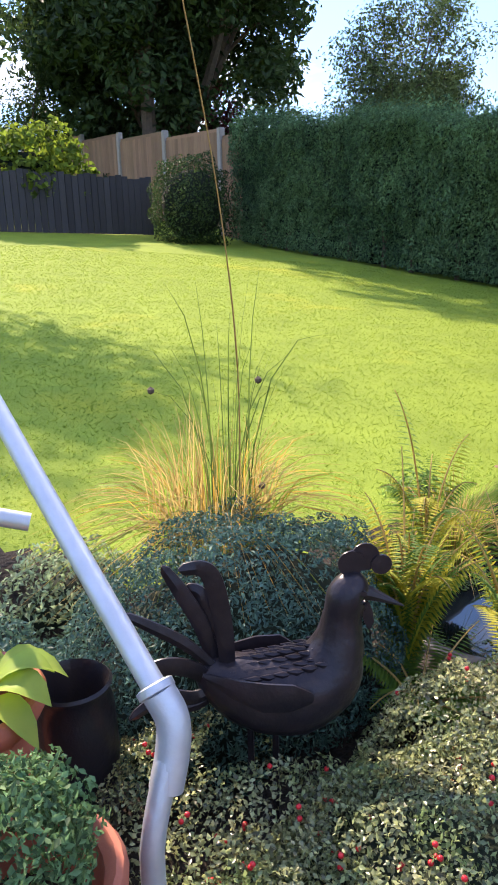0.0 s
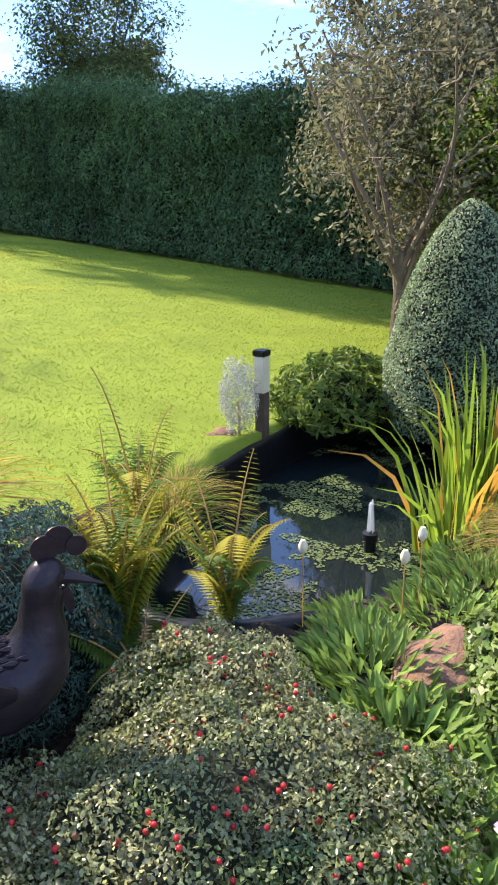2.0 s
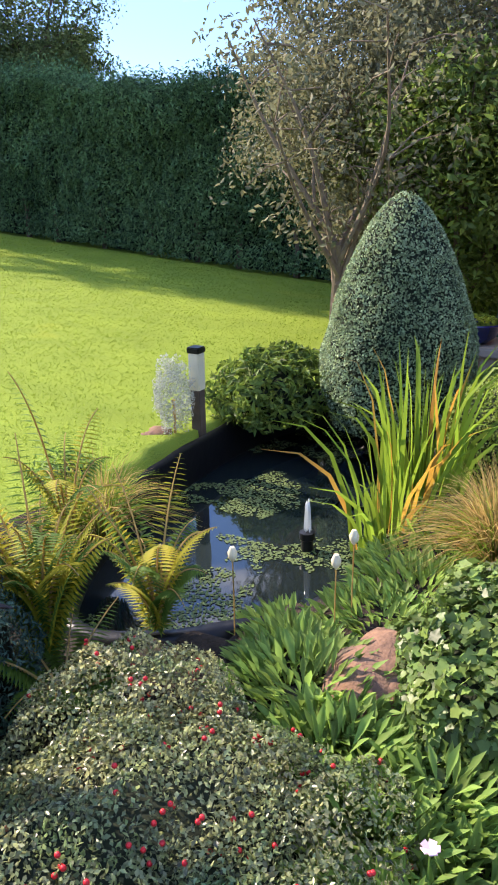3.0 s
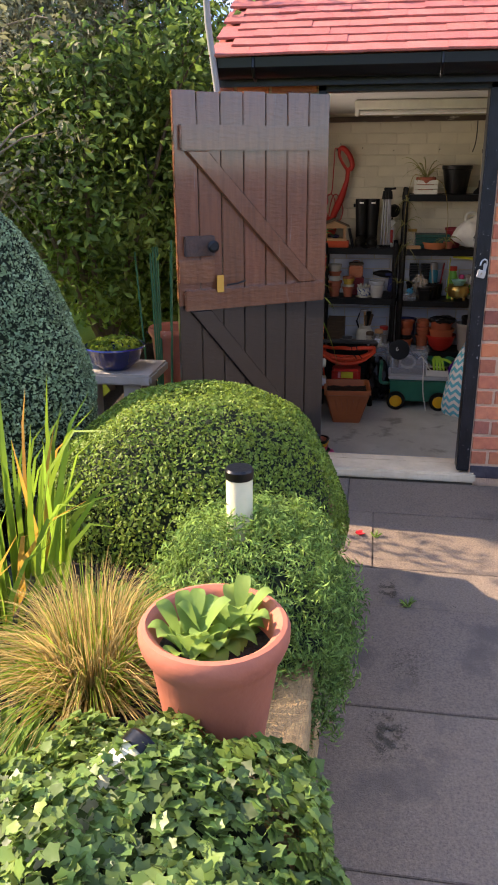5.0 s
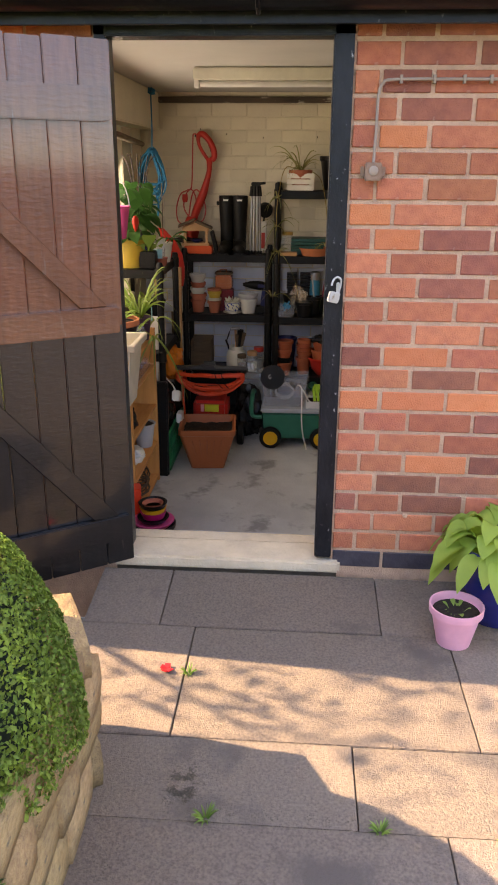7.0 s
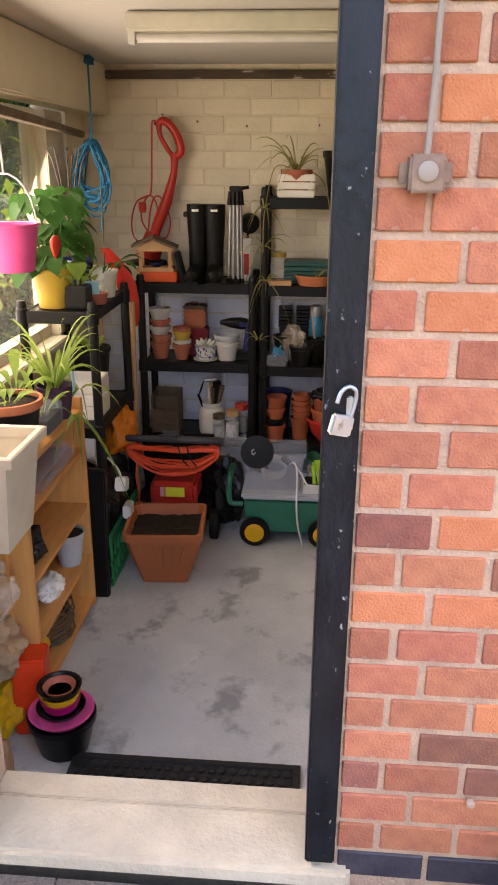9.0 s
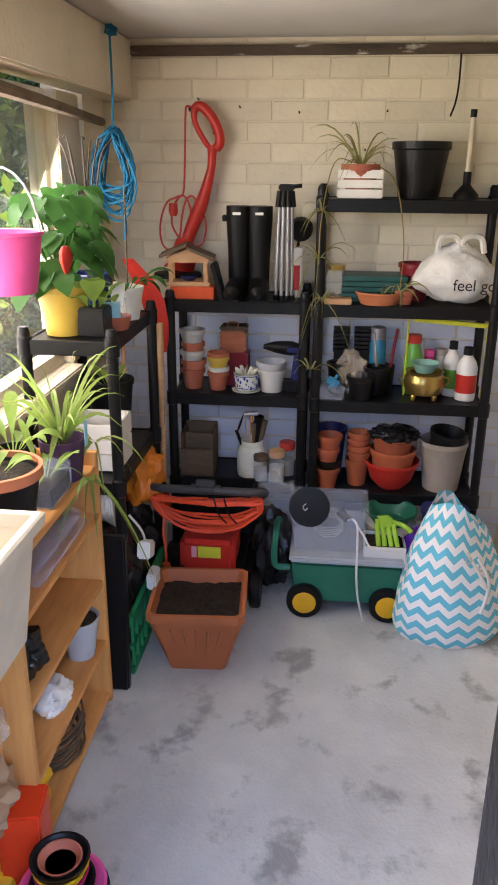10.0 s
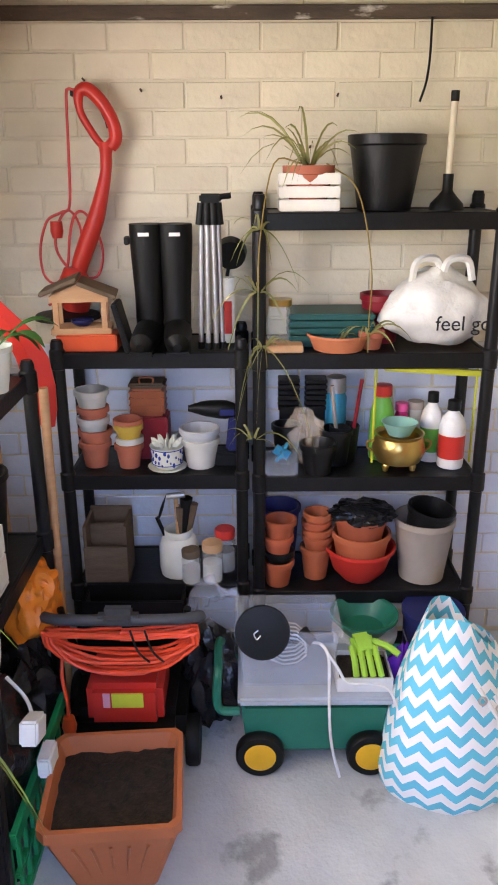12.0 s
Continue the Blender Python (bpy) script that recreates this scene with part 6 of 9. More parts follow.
M["bag_film"] = glass("bag_film", (0.80, 0.68, 0.54), 0.25, 0.34)
M["jar_glass"] = glass("jar_glass", (0.70, 0.75, 0.73), 0.05, 0.22)
M["pane"] = glass("pane", (0.75, 0.80, 0.78), 0.02, 0.16)
M["cardboard"] = material("cardboard", (0.40, 0.25, 0.14), 0.85)
M["cream_tub"] = material("cream_tub", (0.62, 0.54, 0.40), 0.5)
M["lamp_white"] = material("lamp_white", (0.74, 0.73, 0.62), 0.4)
M["bag_white"] = material("bag_white", (0.78, 0.76, 0.70), 0.4, bump=0.8, bump_scale=16)
M["ink"] = material("ink", (0.02, 0.02, 0.025), 0.6)
M["label_blue"] = material("label_blue", (0.30, 0.62, 0.70), 0.6)
M["bottle_green"] = material("bottle_green", (0.13, 0.42, 0.06), 0.3)
M["can_blue"] = material("can_blue", (0.03, 0.28, 0.45), 0.3, 0.3)
M["lime"] = material("lime", (0.62, 0.62, 0.05), 0.5)
M["mat_rubber"] = material("mat_rubber", (0.020, 0.020, 0.021), 0.6, bump=0.3)
M["spider_leaf"] = foliage("spider_leaf", (0.17, 0.29, 0.05), (0.30, 0.36, 0.12), 0.3, 0.4, 0.4, 8)
M["dry_leaf"] = foliage("dry_leaf", (0.38, 0.36, 0.16), (0.26, 0.28, 0.10), 0.35, 0.4, 0.5, 8)
M["deep_leaf"] = foliage("deep_leaf", (0.035, 0.12, 0.025), (0.025, 0.09, 0.02), 0.3, 0.3, 0.35, 8)
M["violet"] = material("violet", (0.12, 0.01, 0.30), 0.5)


def chevron():
    """Turquoise zigzags on white cloth."""
    m = bpy.data.materials.new("chevron")
    m.use_nodes = True
    n, l = m.node_tree.nodes, m.node_tree.links
    b = n["Principled BSDF"]
    b.inputs["Roughness"].default_value = 0.8
    uv = n.new("ShaderNodeUVMap")
    sep = n.new("ShaderNodeSeparateXYZ")
    l.new(uv.outputs["UV"], sep.inputs["Vector"])

    def mth(op, a, c=None):
        q = n.new("ShaderNodeMath")
        q.operation = op
        for i, v in enumerate((a, c)):
            if v is None:
                continue
            if isinstance(v, (int, float)):
                q.inputs[i].default_value = v
            else:
                l.new(v, q.inputs[i])
        return q.outputs[0]

    zig = mth("MULTIPLY", mth("PINGPONG", sep.outputs["X"], 0.035), 0.85)
    fr = mth("FRACT", mth("DIVIDE", mth("ADD", sep.outputs["Y"], zig), 0.058))
    k = mth("GREATER_THAN", fr, 0.5)
    mix = n.new("ShaderNodeMixRGB")
    l.new(k, mix.inputs["Fac"])
    mix.inputs["Color1"].default_value, mix.inputs["Color2"].default_value = (0.80, 0.79, 0.76, 1), (0.10, 0.50, 0.62, 1)
    l.new(mix.outputs["Color"], b.inputs["Base Color"])
    return m


M["chevron"] = chevron()


def shelving(name, at, dx, dy, levels, top, label):
    """Plastic shelving: lipped shelves on tube posts. dx, dy: its size; levels: heights of the shelves' tops."""
    t = thing(name, at, label, "shelving unit", "black shelving units")
    for z in levels:
        bm = bmesh.new()
        rings = []
        for i, zz in ((0.014, z - 0.014), (0.014, z - 0.048), (0.003, z - 0.048), (0.0, z - 0.045), (0.0, z - 0.003), (0.003, z), (0.011, z), (0.014, z - 0.004)):
            rings.append([bm.verts.new((x, y, zz)) for x, y in ((i, i), (dx - i, i), (dx - i, dy - i), (i, dy - i))])
        for p, q in zip(rings, rings[1:]):
            for k in range(4):
                bm.faces.new((p[k], p[(k + 1) % 4], q[(k + 1) % 4], q[k]))
        bm.faces.new(rings[0][::-1]), bm.faces.new(rings[-1])
        part("shelf", bm, M["black_plastic"], t, smooth=True)
    for x in (0.012, dx - 0.012):
        for y in (0.0, dy):
            rings = [(0.019, 0)]
            for z in levels:
                rings += [(0.019, z - 0.052), (0.024, z - 0.048), (0.024, z + 0.006), (0.019, z + 0.012)]
            rings += [(0.019, top), (0.014, top + 0.012)]
            lathe("post", rings, M["black_plastic"], t, "", 14, close_top=True, at=pose(x, y, 0))
    return t


def shed_fixtures():
    w = thing("window_1", (5.9, SY1, 1.22), "shed window with cream frame looking onto shrubs", "window")
    tagged(w, kind="structure")
    box("window_frame", -0.85, 0.89, 0.03, 0.09, -0.47, -0.42, M["cream"], w)
    box("window_frame", -0.85, 0.89, 0.03, 0.09, 0.44, 0.48, M["cream"], w)
    for x in (-0.85, 0.0, 0.85):
        box("mullion", x - 0.0, x + 0.045, 0.03, 0.09, -0.42, 0.44, M["cream"], w, bevel=0.004)
    for x0, x1 in ((-0.805, 0.0), (0.045, 0.85)):
        p = box("pane", x0, x1, 0.055, 0.059, -0.42, 0.44, M["pane"], w)
        p.visible_shadow = False
    box("window_sill", -0.87, 0.90, -0.05, 0.10, -0.50, -0.472, M["cream"], w, bevel=0.006)
    box("window_post", 0.89, 1.13, -0.012, 0.10, -0.47, 0.48, M["cream"], w, "cream painted timber post", 0.005)
    b = box("ceiling_beam", SX0 + 0.22, SX1, 0.33, SY1 - 0.002, 1.705, CEIL, M["cream"], bevel=0.008)
    tagged(b, "cream painted timber beam along the shed ceiling", "beam", kind="structure")
    tr = box("trim", SX1 - 0.03, SX1 - 0.002, SY0, 0.33, 1.868, 1.905, M["flaky_wood"], bevel=0.004)
    tagged(tr, "dark weathered timber strip at the top of the wall", "trim", kind="structure")
    l = thing("strip_light", (6.06, -0.08, CEIL), "unlit fluorescent strip light on the shed ceiling", "strip light")
    box("housing", -0.03, 0.03, -1.24, 0.0, -0.055, 0.0, M["lamp_white"], l, bevel=0.006)
    tube("fluorescent_tube", [(-0.0, -1.2, -0.072), (-0.0, -0.03, -0.072)], 0.013, M["white_plastic"], l, "unlit white tube", 12)
    for y in (-0.015, -1.225):
        box("end_cap", -0.016, 0.016, y - 0.012, y + 0.012, -0.09, -0.05, M["white_plastic"], l, bevel=0.003)
    s = thing("switch_box", (SX0 + 0.16, DOOR_R - 0.01, 1.80), "grey metal box on the inside of the door jamb", "switch")
    box("case", -0.04, 0.04, 0.0, 0.035, -0.06, 0.06, M["galv"], s, bevel=0.005)
    box("toggle", -0.012, 0.012, 0.035, 0.043, -0.012, 0.012, M["white_plastic"], s)
    pole = thing("wooden_pole", (5.2, 0.395, 1.66), "rough old pole laid along the top of the window", "pole")
    tube("pole", [(0, 0, 0.03), (0.6, 0.01, 0.01), (1.3, -0.005, -0.02), (1.98, 0.01, -0.045)], [0.02, 0.022, 0.02, 0.016], M["bark_light"], pole, segs=8)
    c = thing("hanging_cable", (SX1 - 0.03, -0.965, 1.87), "short black cable hanging from the wall top", "cable")
    tube("cable", smooth_path([(0, 0, 0), (-0.004, 0.0, -0.10), (-0.004, 0.006, -0.17), (-0.004, 0.022, -0.225)], 5), 0.004, M["rubber"], c, segs=6)
    for y, z in ((-0.35, 1.66), (-0.70, 1.665), (0.06, 1.71), (-0.11, 1.68), (-0.62, 1.52)):
        n = thing("nail", (SX1 - 0.003, y, z), "old dark nail in the painted wall", "nail", "nails in the wall")
        tube("shank", [(0, 0, 0), (-0.022, 0, 0.003)], 0.0035, M["rust"], n, segs=6)
    m = thing("door_mat", (5.06, -0.35, FLOOR), "black rubber doormat with rows of holes", "doormat")
    bm = bmesh.new()
    rings = []
    for i, z in ((0.0, 0.0), (0.0, 0.014), (0.004, 0.018), (0.022, 0.018), (0.026, 0.010)):
        rings.append([bm.verts.new((sx * (0.18 - i), sy * (0.345 - i), z)) for sx, sy in ((1, 1), (-1, 1), (-1, -1), (1, -1))])
    for p, q in zip(rings, rings[1:]):
        for k in range(4):
            bm.faces.new((p[k], p[(k + 1) % 4], q[(k + 1) % 4], q[k]))
    bm.faces.new(rings[0][::-1]), bm.faces.new(rings[-1])
    part("base", bm, M["mat_rubber"], m, smooth=True)
    st = None
    for i in range(9):
        for j in range(20):
            if st is None:
                st = lathe("stud", [(0.0125, 0.0), (0.0125, 0.007), (0.009, 0.009)], M["mat_rubber"], m, "", 8, close_top=True)
                ob = st
            else:
                ob = new("stud", st.data)
                ob.parent = m
            ob.location = (-0.138 + i * 0.0345, -0.304 + j * 0.032 + (0.016 if i % 2 else 0) * 0.9, 0.0098)


def pot(at, r, h, mat, label="", parent=None, name="plant_pot", taper=0.76, rim_h=0.02, group="", lip=0.005, fill=None, segs=24, tilt=(0, 0)):
    t = thing(name, at, label, "plant pot", group)
    if tilt != (0, 0):
        t.matrix_basis = pose(*at, *tilt, 0)
    lathe("pot", [(r * taper, 0), (r - 0.001, h - rim_h), (r + lip, h - rim_h + 0.002), (r + lip, h - 0.002), (r + lip * 0.5, h), (r - 0.003, h), (r - 0.006, h - 0.01), (r * taper - 0.005, 0.008)], M[mat], t, "", segs, close_top=True)
    if fill:
        lathe("compost", [(0.001, h * 0.86), (r * 0.5, h * 0.87), (r * 0.93, h * 0.84)], M[fill], t, "dark compost", 16)
    return t


def stack(x, y, z, spec, label, group="stacked pots"):
    """Pots one in another: (radius, height, rise, material)."""
    for r, h, rise, mat in spec:
        pot((x + random.uniform(-0.003, 0.003), y + random.uniform(-0.003, 0.003), z), r, h, mat, label, group=group)
        z += rise


def square_pot(name, at, w, h, mat, label, taper=0.64, ribs=True, soil=True, turn=0.0):
    t = thing(name, at, label, "planter", turn=turn)
    bm = bmesh.new()
    prof = [(taper, 0.0), (0.93, h * 0.80), (0.935, h * 0.86), (1.0, h * 0.88), (1.0, h), (0.92, h), (0.86, h * 0.86), (taper * 0.93, 0.02)]
    rows = []
    for k, z in prof:
        a = w / 2 * k
        c = a * 0.12
        rows.append([bm.verts.new((x, y, z)) for x, y in ((a, a - c), (a - c, a), (-a + c, a), (-a, a - c), (-a, -a + c), (-a + c, -a), (a - c, -a), (a, -a + c))])
    for p, q in zip(rows, rows[1:]):
        for i in range(8):
            bm.faces.new((p[i], p[(i + 1) % 8], q[(i + 1) % 8], q[i]))
    bm.faces.new(rows[0][::-1]), bm.faces.new(rows[-1])
    part("tub", bm, M[mat], t, smooth=True)
    if ribs:
        for k in range(5):
            y = (k - 2) * w * 0.13
            for s in (-1, 1):
                tube("rib", [(s * w / 2 * (taper + 0.02), y * taper, 0.03), (s * w / 2 * 0.93, y, h * 0.76)], [0.004, 0.0035], M[mat], t, segs=6)
    if soil:
        bm = bmesh.new()
        g = bmesh.ops.create_grid(bm, x_segments=14, y_segments=14, size=w * 0.435)
        for v in bm.verts:
            v.co.z = h * 0.84 + 0.012 * noise.noise(v.co * 30) + 0.012 * noise.noise(v.co * 9)
        part("compost", bm, M["soil"], t, "dark moist compost", True)
    return t


def feeder():
    t = thing("bird_feeder", (7.17, 0.072, 0.998), "small pale wooden bird table house with a dark roof", "bird feeder", turn=6)
    box("tray", -0.055, 0.055, -0.088, 0.088, 0.0, 0.018, M["pale_wood"], t, bevel=0.002)
    for x in (-0.045, 0.045):
        for y in (-0.07, 0.07):
            box("post", x - 0.008, x + 0.008, y - 0.008, y + 0.008, 0.018, 0.095, M["pale_wood"], t)
        bm = bmesh.new()
        a = [bm.verts.new((x + o, y, z)) for o in (-0.008, 0.008) for y, z in ((-0.085, 0.095), (0.085, 0.095), (0.085, 0.115), (0.0, 0.150), (-0.085, 0.115))]
        for i in range(5):
            bm.faces.new((a[i], a[(i + 1) % 5], a[5 + (i + 1) % 5], a[5 + i]))
        bm.faces.new(a[:5]), bm.faces.new(a[5:][::-1])
        part("gable", bm, M["pale_wood"], t)
    for s in (-1, 1):
        box("roof_board", -0.075, 0.075, 0.0, 0.118, 0.0, 0.012, M["old_wood"], t, "dark weathered roof board", 0.002, at=pose(0, 0, 0.158, -22 if s > 0 else 202, 0, 0))
    lathe("dish", [(0.02, 0.018), (0.034, 0.03), (0.034, 0.036), (0.03, 0.03)], M["navy"], t, "blue dish", 14, close_top=True)
    b = thing("clay_block", (7.16, 0.052, 0.948), "orange-red clay block under the bird feeder", "brick")
    box("block", -0.05, 0.05, -0.09, 0.09, 0.0, 0.05, M["orange_plastic"], b, bevel=0.004)


def boots():
    for k, y in enumerate((-0.128, -0.212)):
        t = thing("wellington_boot", (7.2, y, 0.948), "tall black rubber wellington boot on the shelf", "boot", "pair of boots", turn=-4 + 8 * k)
        bm = bmesh.new()
        prof = [(0.0, 0.03, 0.040), (0.0, 0.09, 0.042), (0.005, 0.16, 0.043), (0.008, 0.24, 0.048), (0.010, 0.31, 0.052), (0.010, 0.36, 0.052)]
        bm_tube(bm, [Vector((x, 0, z)) for x, z, r in prof], [r for x, z, r in prof], 16)
        bm_tube(bm, [Vector((0.03, 0, 0.045)), Vector((-0.03, 0, 0.045)), Vector((-0.10, 0, 0.036)), Vector((-0.15, 0, 0.032)), Vector((-0.172, 0, 0.028))], [0.040, 0.044, 0.040, 0.034, 0.012], 14)
        part("shaft", bm, M["rubber"], t, smooth=True)
        box("sole", -0.172, 0.045, -0.038, 0.038, 0.0, 0.014, M["rubber"], t, bevel=0.006)
        box("badge", -0.0445, -0.0425, -0.016, 0.016, 0.328, 0.338, M["bag_white"], t, "small white label")
        box("strap", -0.01, 0.02, 0.052, 0.066, 0.30, 0.325, M["rubber"], t, bevel=0.003)


def tripod():
    t = thing("tripod", (7.15, -0.32, 0.948), "folded grey camera tripod standing on the shelf", "tripod")
    for k, (y, x) in enumerate(((0.035, 0.0), (0.012, -0.012), (-0.012, -0.012), (-0.03, 0.0))):
        tube("leg", [(x, y, 0.0), (x * 0.7, y * 0.7, 0.40)], 0.008, M["alu"], t, segs=10)
        tube("leg_clamp", [(x * 0.9, y * 0.9, 0.36), (x * 0.7, y * 0.7, 0.42)], 0.012, M["rubber"], t, segs=10)
        tube("foot", [(x, y, 0.0), (x, y, 0.02)], 0.011, M["rubber"], t, segs=8)
    box("head", -0.02, 0.02, -0.03, 0.03, 0.42, 0.445, M["rubber"], t, bevel=0.005)
    tube("pan_handle", [(0, -0.02, 0.435), (0, -0.06, 0.44)], 0.008, M["rubber"], t)
    b = thing("lamp_head", (7.28, -0.375, 1.22), "black round hood hanging beside the tripod", "hood")
    lathe("hood", [(0.045, -0.03), (0.05, 0.0), (0.035, 0.035), (0.005, 0.045)], M["rubber"], b, "", 16, at=pose(0, 0, 0, 0, 70, 0))
    tube("stalk", [(0.0, 0, 0.0), (0.03, 0.02, -0.12), (0.03, 0.03, -0.272)], 0.006, M["rubber"], b)
    c = thing("carton", (7.24, -0.365, 0.948), "slim white and red carton behind the tripod", "box")
    box("carton", -0.02, 0.02, -0.02, 0.02, 0.0, 0.20, M["bag_white"], c, bevel=0.002)
    box("print", -0.022, -0.0205, -0.012, 0.012, 0.03, 0.13, M["red_plastic"], c)
    d = thing("dustpan", (7.14, -0.075, 0.948), "black plastic dustpan leaning on the boots", "dustpan")
    box("pan", -0.05, 0.05, -0.006, 0.012, 0.0, 0.15, M["rubber"], d, bevel=0.004, at=pose(0, 0, 0, -14, 0, 0))


def strimmer():
    t = thing("strimmer", (SX1 - 0.075, 0.06, 1.2), "red electric grass strimmer hanging on the wall", "strimmer")
    # handle: a closed loop, then the slender body down to the head
    loop = smooth_path([(0, -0.078, 0.322), (0, -0.096, 0.345), (0, -0.090, 0.39), (0, -0.064, 0.44), (0, -0.025, 0.478), (0, 0.004, 0.470), (0, 0.004, 0.42), (0, -0.025, 0.365), (0, -0.052, 0.328), (0, -0.070, 0.312)], 5)
    g = len(loop)
    tube("handle", loop, [0.020 if i < 22 else max(0.0115, 0.020 - 0.0012 * (i - 22)) for i in range(g)], M["red_plastic"], t, segs=12)
    tube("shaft", smooth_path([(0, -0.066, 0.335), (0, -0.064, 0.30), (0, -0.060, 0.25), (0, -0.044, 0.19), (0, -0.020, 0.115), (0, 0.008, 0.05), (0, 0.034, -0.01), (0, 0.046, -0.05)], 4), list(np.interp(np.linspace(0, 7, 29), range(8), [0.024, 0.018, 0.017, 0.021, 0.027, 0.029, 0.027, 0.024])), M["red_plastic"], t, segs=12)
    tube("trigger", [(0, -0.062, 0.415), (0, -0.072, 0.395), (0, -0.076, 0.375)], 0.006, M["rubber"], t)
    lathe("head", [(0.035, -0.20), (0.05, -0.15), (0.045, -0.08), (0.03, -0.05)], M["red_plastic"], t, "", 16, close_top=True, at=pose(0, 0.06, 0.02))
    lathe("guard", [(0.02, -0.19), (0.10, -0.205), (0.105, -0.22)], M["rubber"], t, "dark guard", 18, at=pose(0.0, 0.09, 0.03))
    c = smooth_path([(0, 0.012, 0.475), (0, 0.035, 0.48), (0, 0.042, 0.455), (0, 0.048, 0.30), (0, 0.057, 0.157), (0, 0.085, 0.135), (0, 0.13, 0.11), (0, 0.158, 0.03), (0, 0.155, -0.05), (0, 0.12, -0.08), (0, 0.08, -0.03), (0, 0.065, 0.06), (0, 0.045, 0.125), (0, 0.015, 0.135), (0, -0.02, 0.08), (0, -0.035, 0.01), (0, -0.01, -0.06), (0.01, 0.06, -0.05), (0.01, 0.11, 0.02), (0.01, 0.10, 0.10), (0.01, 0.06, 0.14), (0.01, 0.03, 0.06), (0.01, 0.09, -0.10), (0.01, 0.15, -0.15)], 6)
    tube("cable", c, 0.0042, M["red_cable"], t, "red mains cable in loops", 6)
    lathe("plug", [(0.015, 0), (0.02, 0.02), (0.018, 0.05)], M["red_plastic"], t, "", 10, close_top=True, at=pose(-0.01, 0.1, 0.06))
    box("hook", 0.0, 0.07, 0.015, 0.03, 0.462, 0.482, M["rubber"], t)


def unit_one_goods():
    # middle shelf
    x = 7.19
    terr = "small weathered terracotta pots stacked on the shelf"
    stack(x, 0.065, 0.558, [(0.047, 0.085, 0.055, "terracotta"), (0.050, 0.07, 0.05, "terracotta"), (0.048, 0.06, 0.035, "stone_pot"), (0.046, 0.06, 0.045, "terracotta"), (0.050, 0.07, 0.0, "stone_pot")], terr)
    stack(x - 0.01, -0.045, 0.558, [(0.042, 0.08, 0.05, "terracotta"), (0.040, 0.05, 0.035, "stone_pot"), (0.042, 0.06, 0.03, "yellow_pot"), (0.042, 0.045, 0.0, "terracotta")], terr)
    stack(x - 0.01, -0.27, 0.558, [(0.058, 0.095, 0.06, "stone_pot"), (0.060, 0.07, 0.0, "grey_pot")], "pale grey flower pots stacked on the shelf")
    b = thing("tea_caddy", (7.28, -0.10, 0.558), "copper coloured caddy with a lid on a dark red tin", "tin")
    box("tin", -0.05, 0.05, -0.065, 0.065, 0.0, 0.145, M["dark_red"], b, "dark red tin", 0.006)
    c = box("caddy", -0.045, 0.045, -0.055, 0.055, 0.1455, 0.238, M["copper"], b, "ribbed copper caddy", 0.008)
    box("lid", -0.048, 0.048, -0.058, 0.058, 0.239, 0.258, M["old_wood"], b, "dark lid", 0.006)
    for z in (0.16, 0.182, 0.204, 0.225):
        box("band", -0.0475, 0.0475, -0.0575, 0.0575, z, z + 0.006, M["copper"], c, bevel=0.002)
    tube("lid_handle", smooth_path([(-0.04, 0.02, 0.256), (-0.04, 0.02, 0.275), (-0.04, -0.02, 0.275), (-0.04, -0.02, 0.256)], 4), 0.003, M["copper"], b, segs=6)
    d = thing("china_pot", (7.15, -0.168, 0.558), "blue and white china bowl on a saucer with a white flower", "bowl")
    lathe("saucer", [(0.03, 0), (0.06, 0.008), (0.062, 0.012), (0.03, 0.006)], M["cream_enamel"], d, "", 24, close_top=True)
    bowl = lathe("bowl", [(0.034, 0.008), (0.046, 0.02), (0.052, 0.075), (0.055, 0.08), (0.050, 0.078), (0.03, 0.015)], M["cream_enamel"], d, "", 28, close_top=True)
    for k in range(46):
        a = k * 2.4
        z = 0.026 + 0.0085 * (k % 6)
        r = 0.0475 + (z - 0.02) * 0.10
        q = 0.55 + 0.5 * ((k * 7) % 5) / 4
        lathe("blue_motif", [(0.001, 0.0), (0.008 * q, 0.0002), (0.0075 * q, 0.0016), (0.001, 0.002)], M["china_blue"], bowl, "", 7, at=pose(r * math.cos(a), r * math.sin(a), z, 0, 88, math.degrees(a)), squash=0.6)
    for z, r in ((0.022, 0.0478), (0.073, 0.0532)):
        lathe("blue_line", [(r, z), (r + 0.0012, z + 0.001), (r, z + 0.003)], M["china_blue"], bowl, "", 24, close_bottom=False)
    for ring, (n, r, l) in enumerate(((9, 0.022, 50), (6, 0.012, 25))):
        for k in range(n):
            lathe("petal", [(0.001, 0), (0.009, 0.014), (0.007, 0.03), (0.001, 0.038)], M["cream_enamel"], d, "", 7, at=pose(r * math.cos(k * 6.283 / n), r * math.sin(k * 6.283 / n), 0.078, 0, l, math.degrees(k * 6.283 / n)), squash=0.4)
    e = thing("cordless_drill", (7.20, -0.355, 0.558), "black and blue cordless drill on the shelf", "drill")
    tube("motor_body", smooth_path([(0, 0.12, 0.185), (0, 0.08, 0.185), (0, 0.04, 0.183), (0, 0.0, 0.18), (0, -0.03, 0.178)], 4), [0.010, 0.012, 0.016, 0.018, 0.022, 0.024, 0.026, 0.027, 0.028, 0.029, 0.030, 0.030, 0.030, 0.028, 0.026, 0.024, 0.02], M["rubber"], e, segs=12)
    box("grip", -0.018, 0.018, -0.035, 0.008, 0.045, 0.17, M["navy"], e, "dark blue grip", 0.008, at=pose(0, 0, 0, 6, 0, 0))
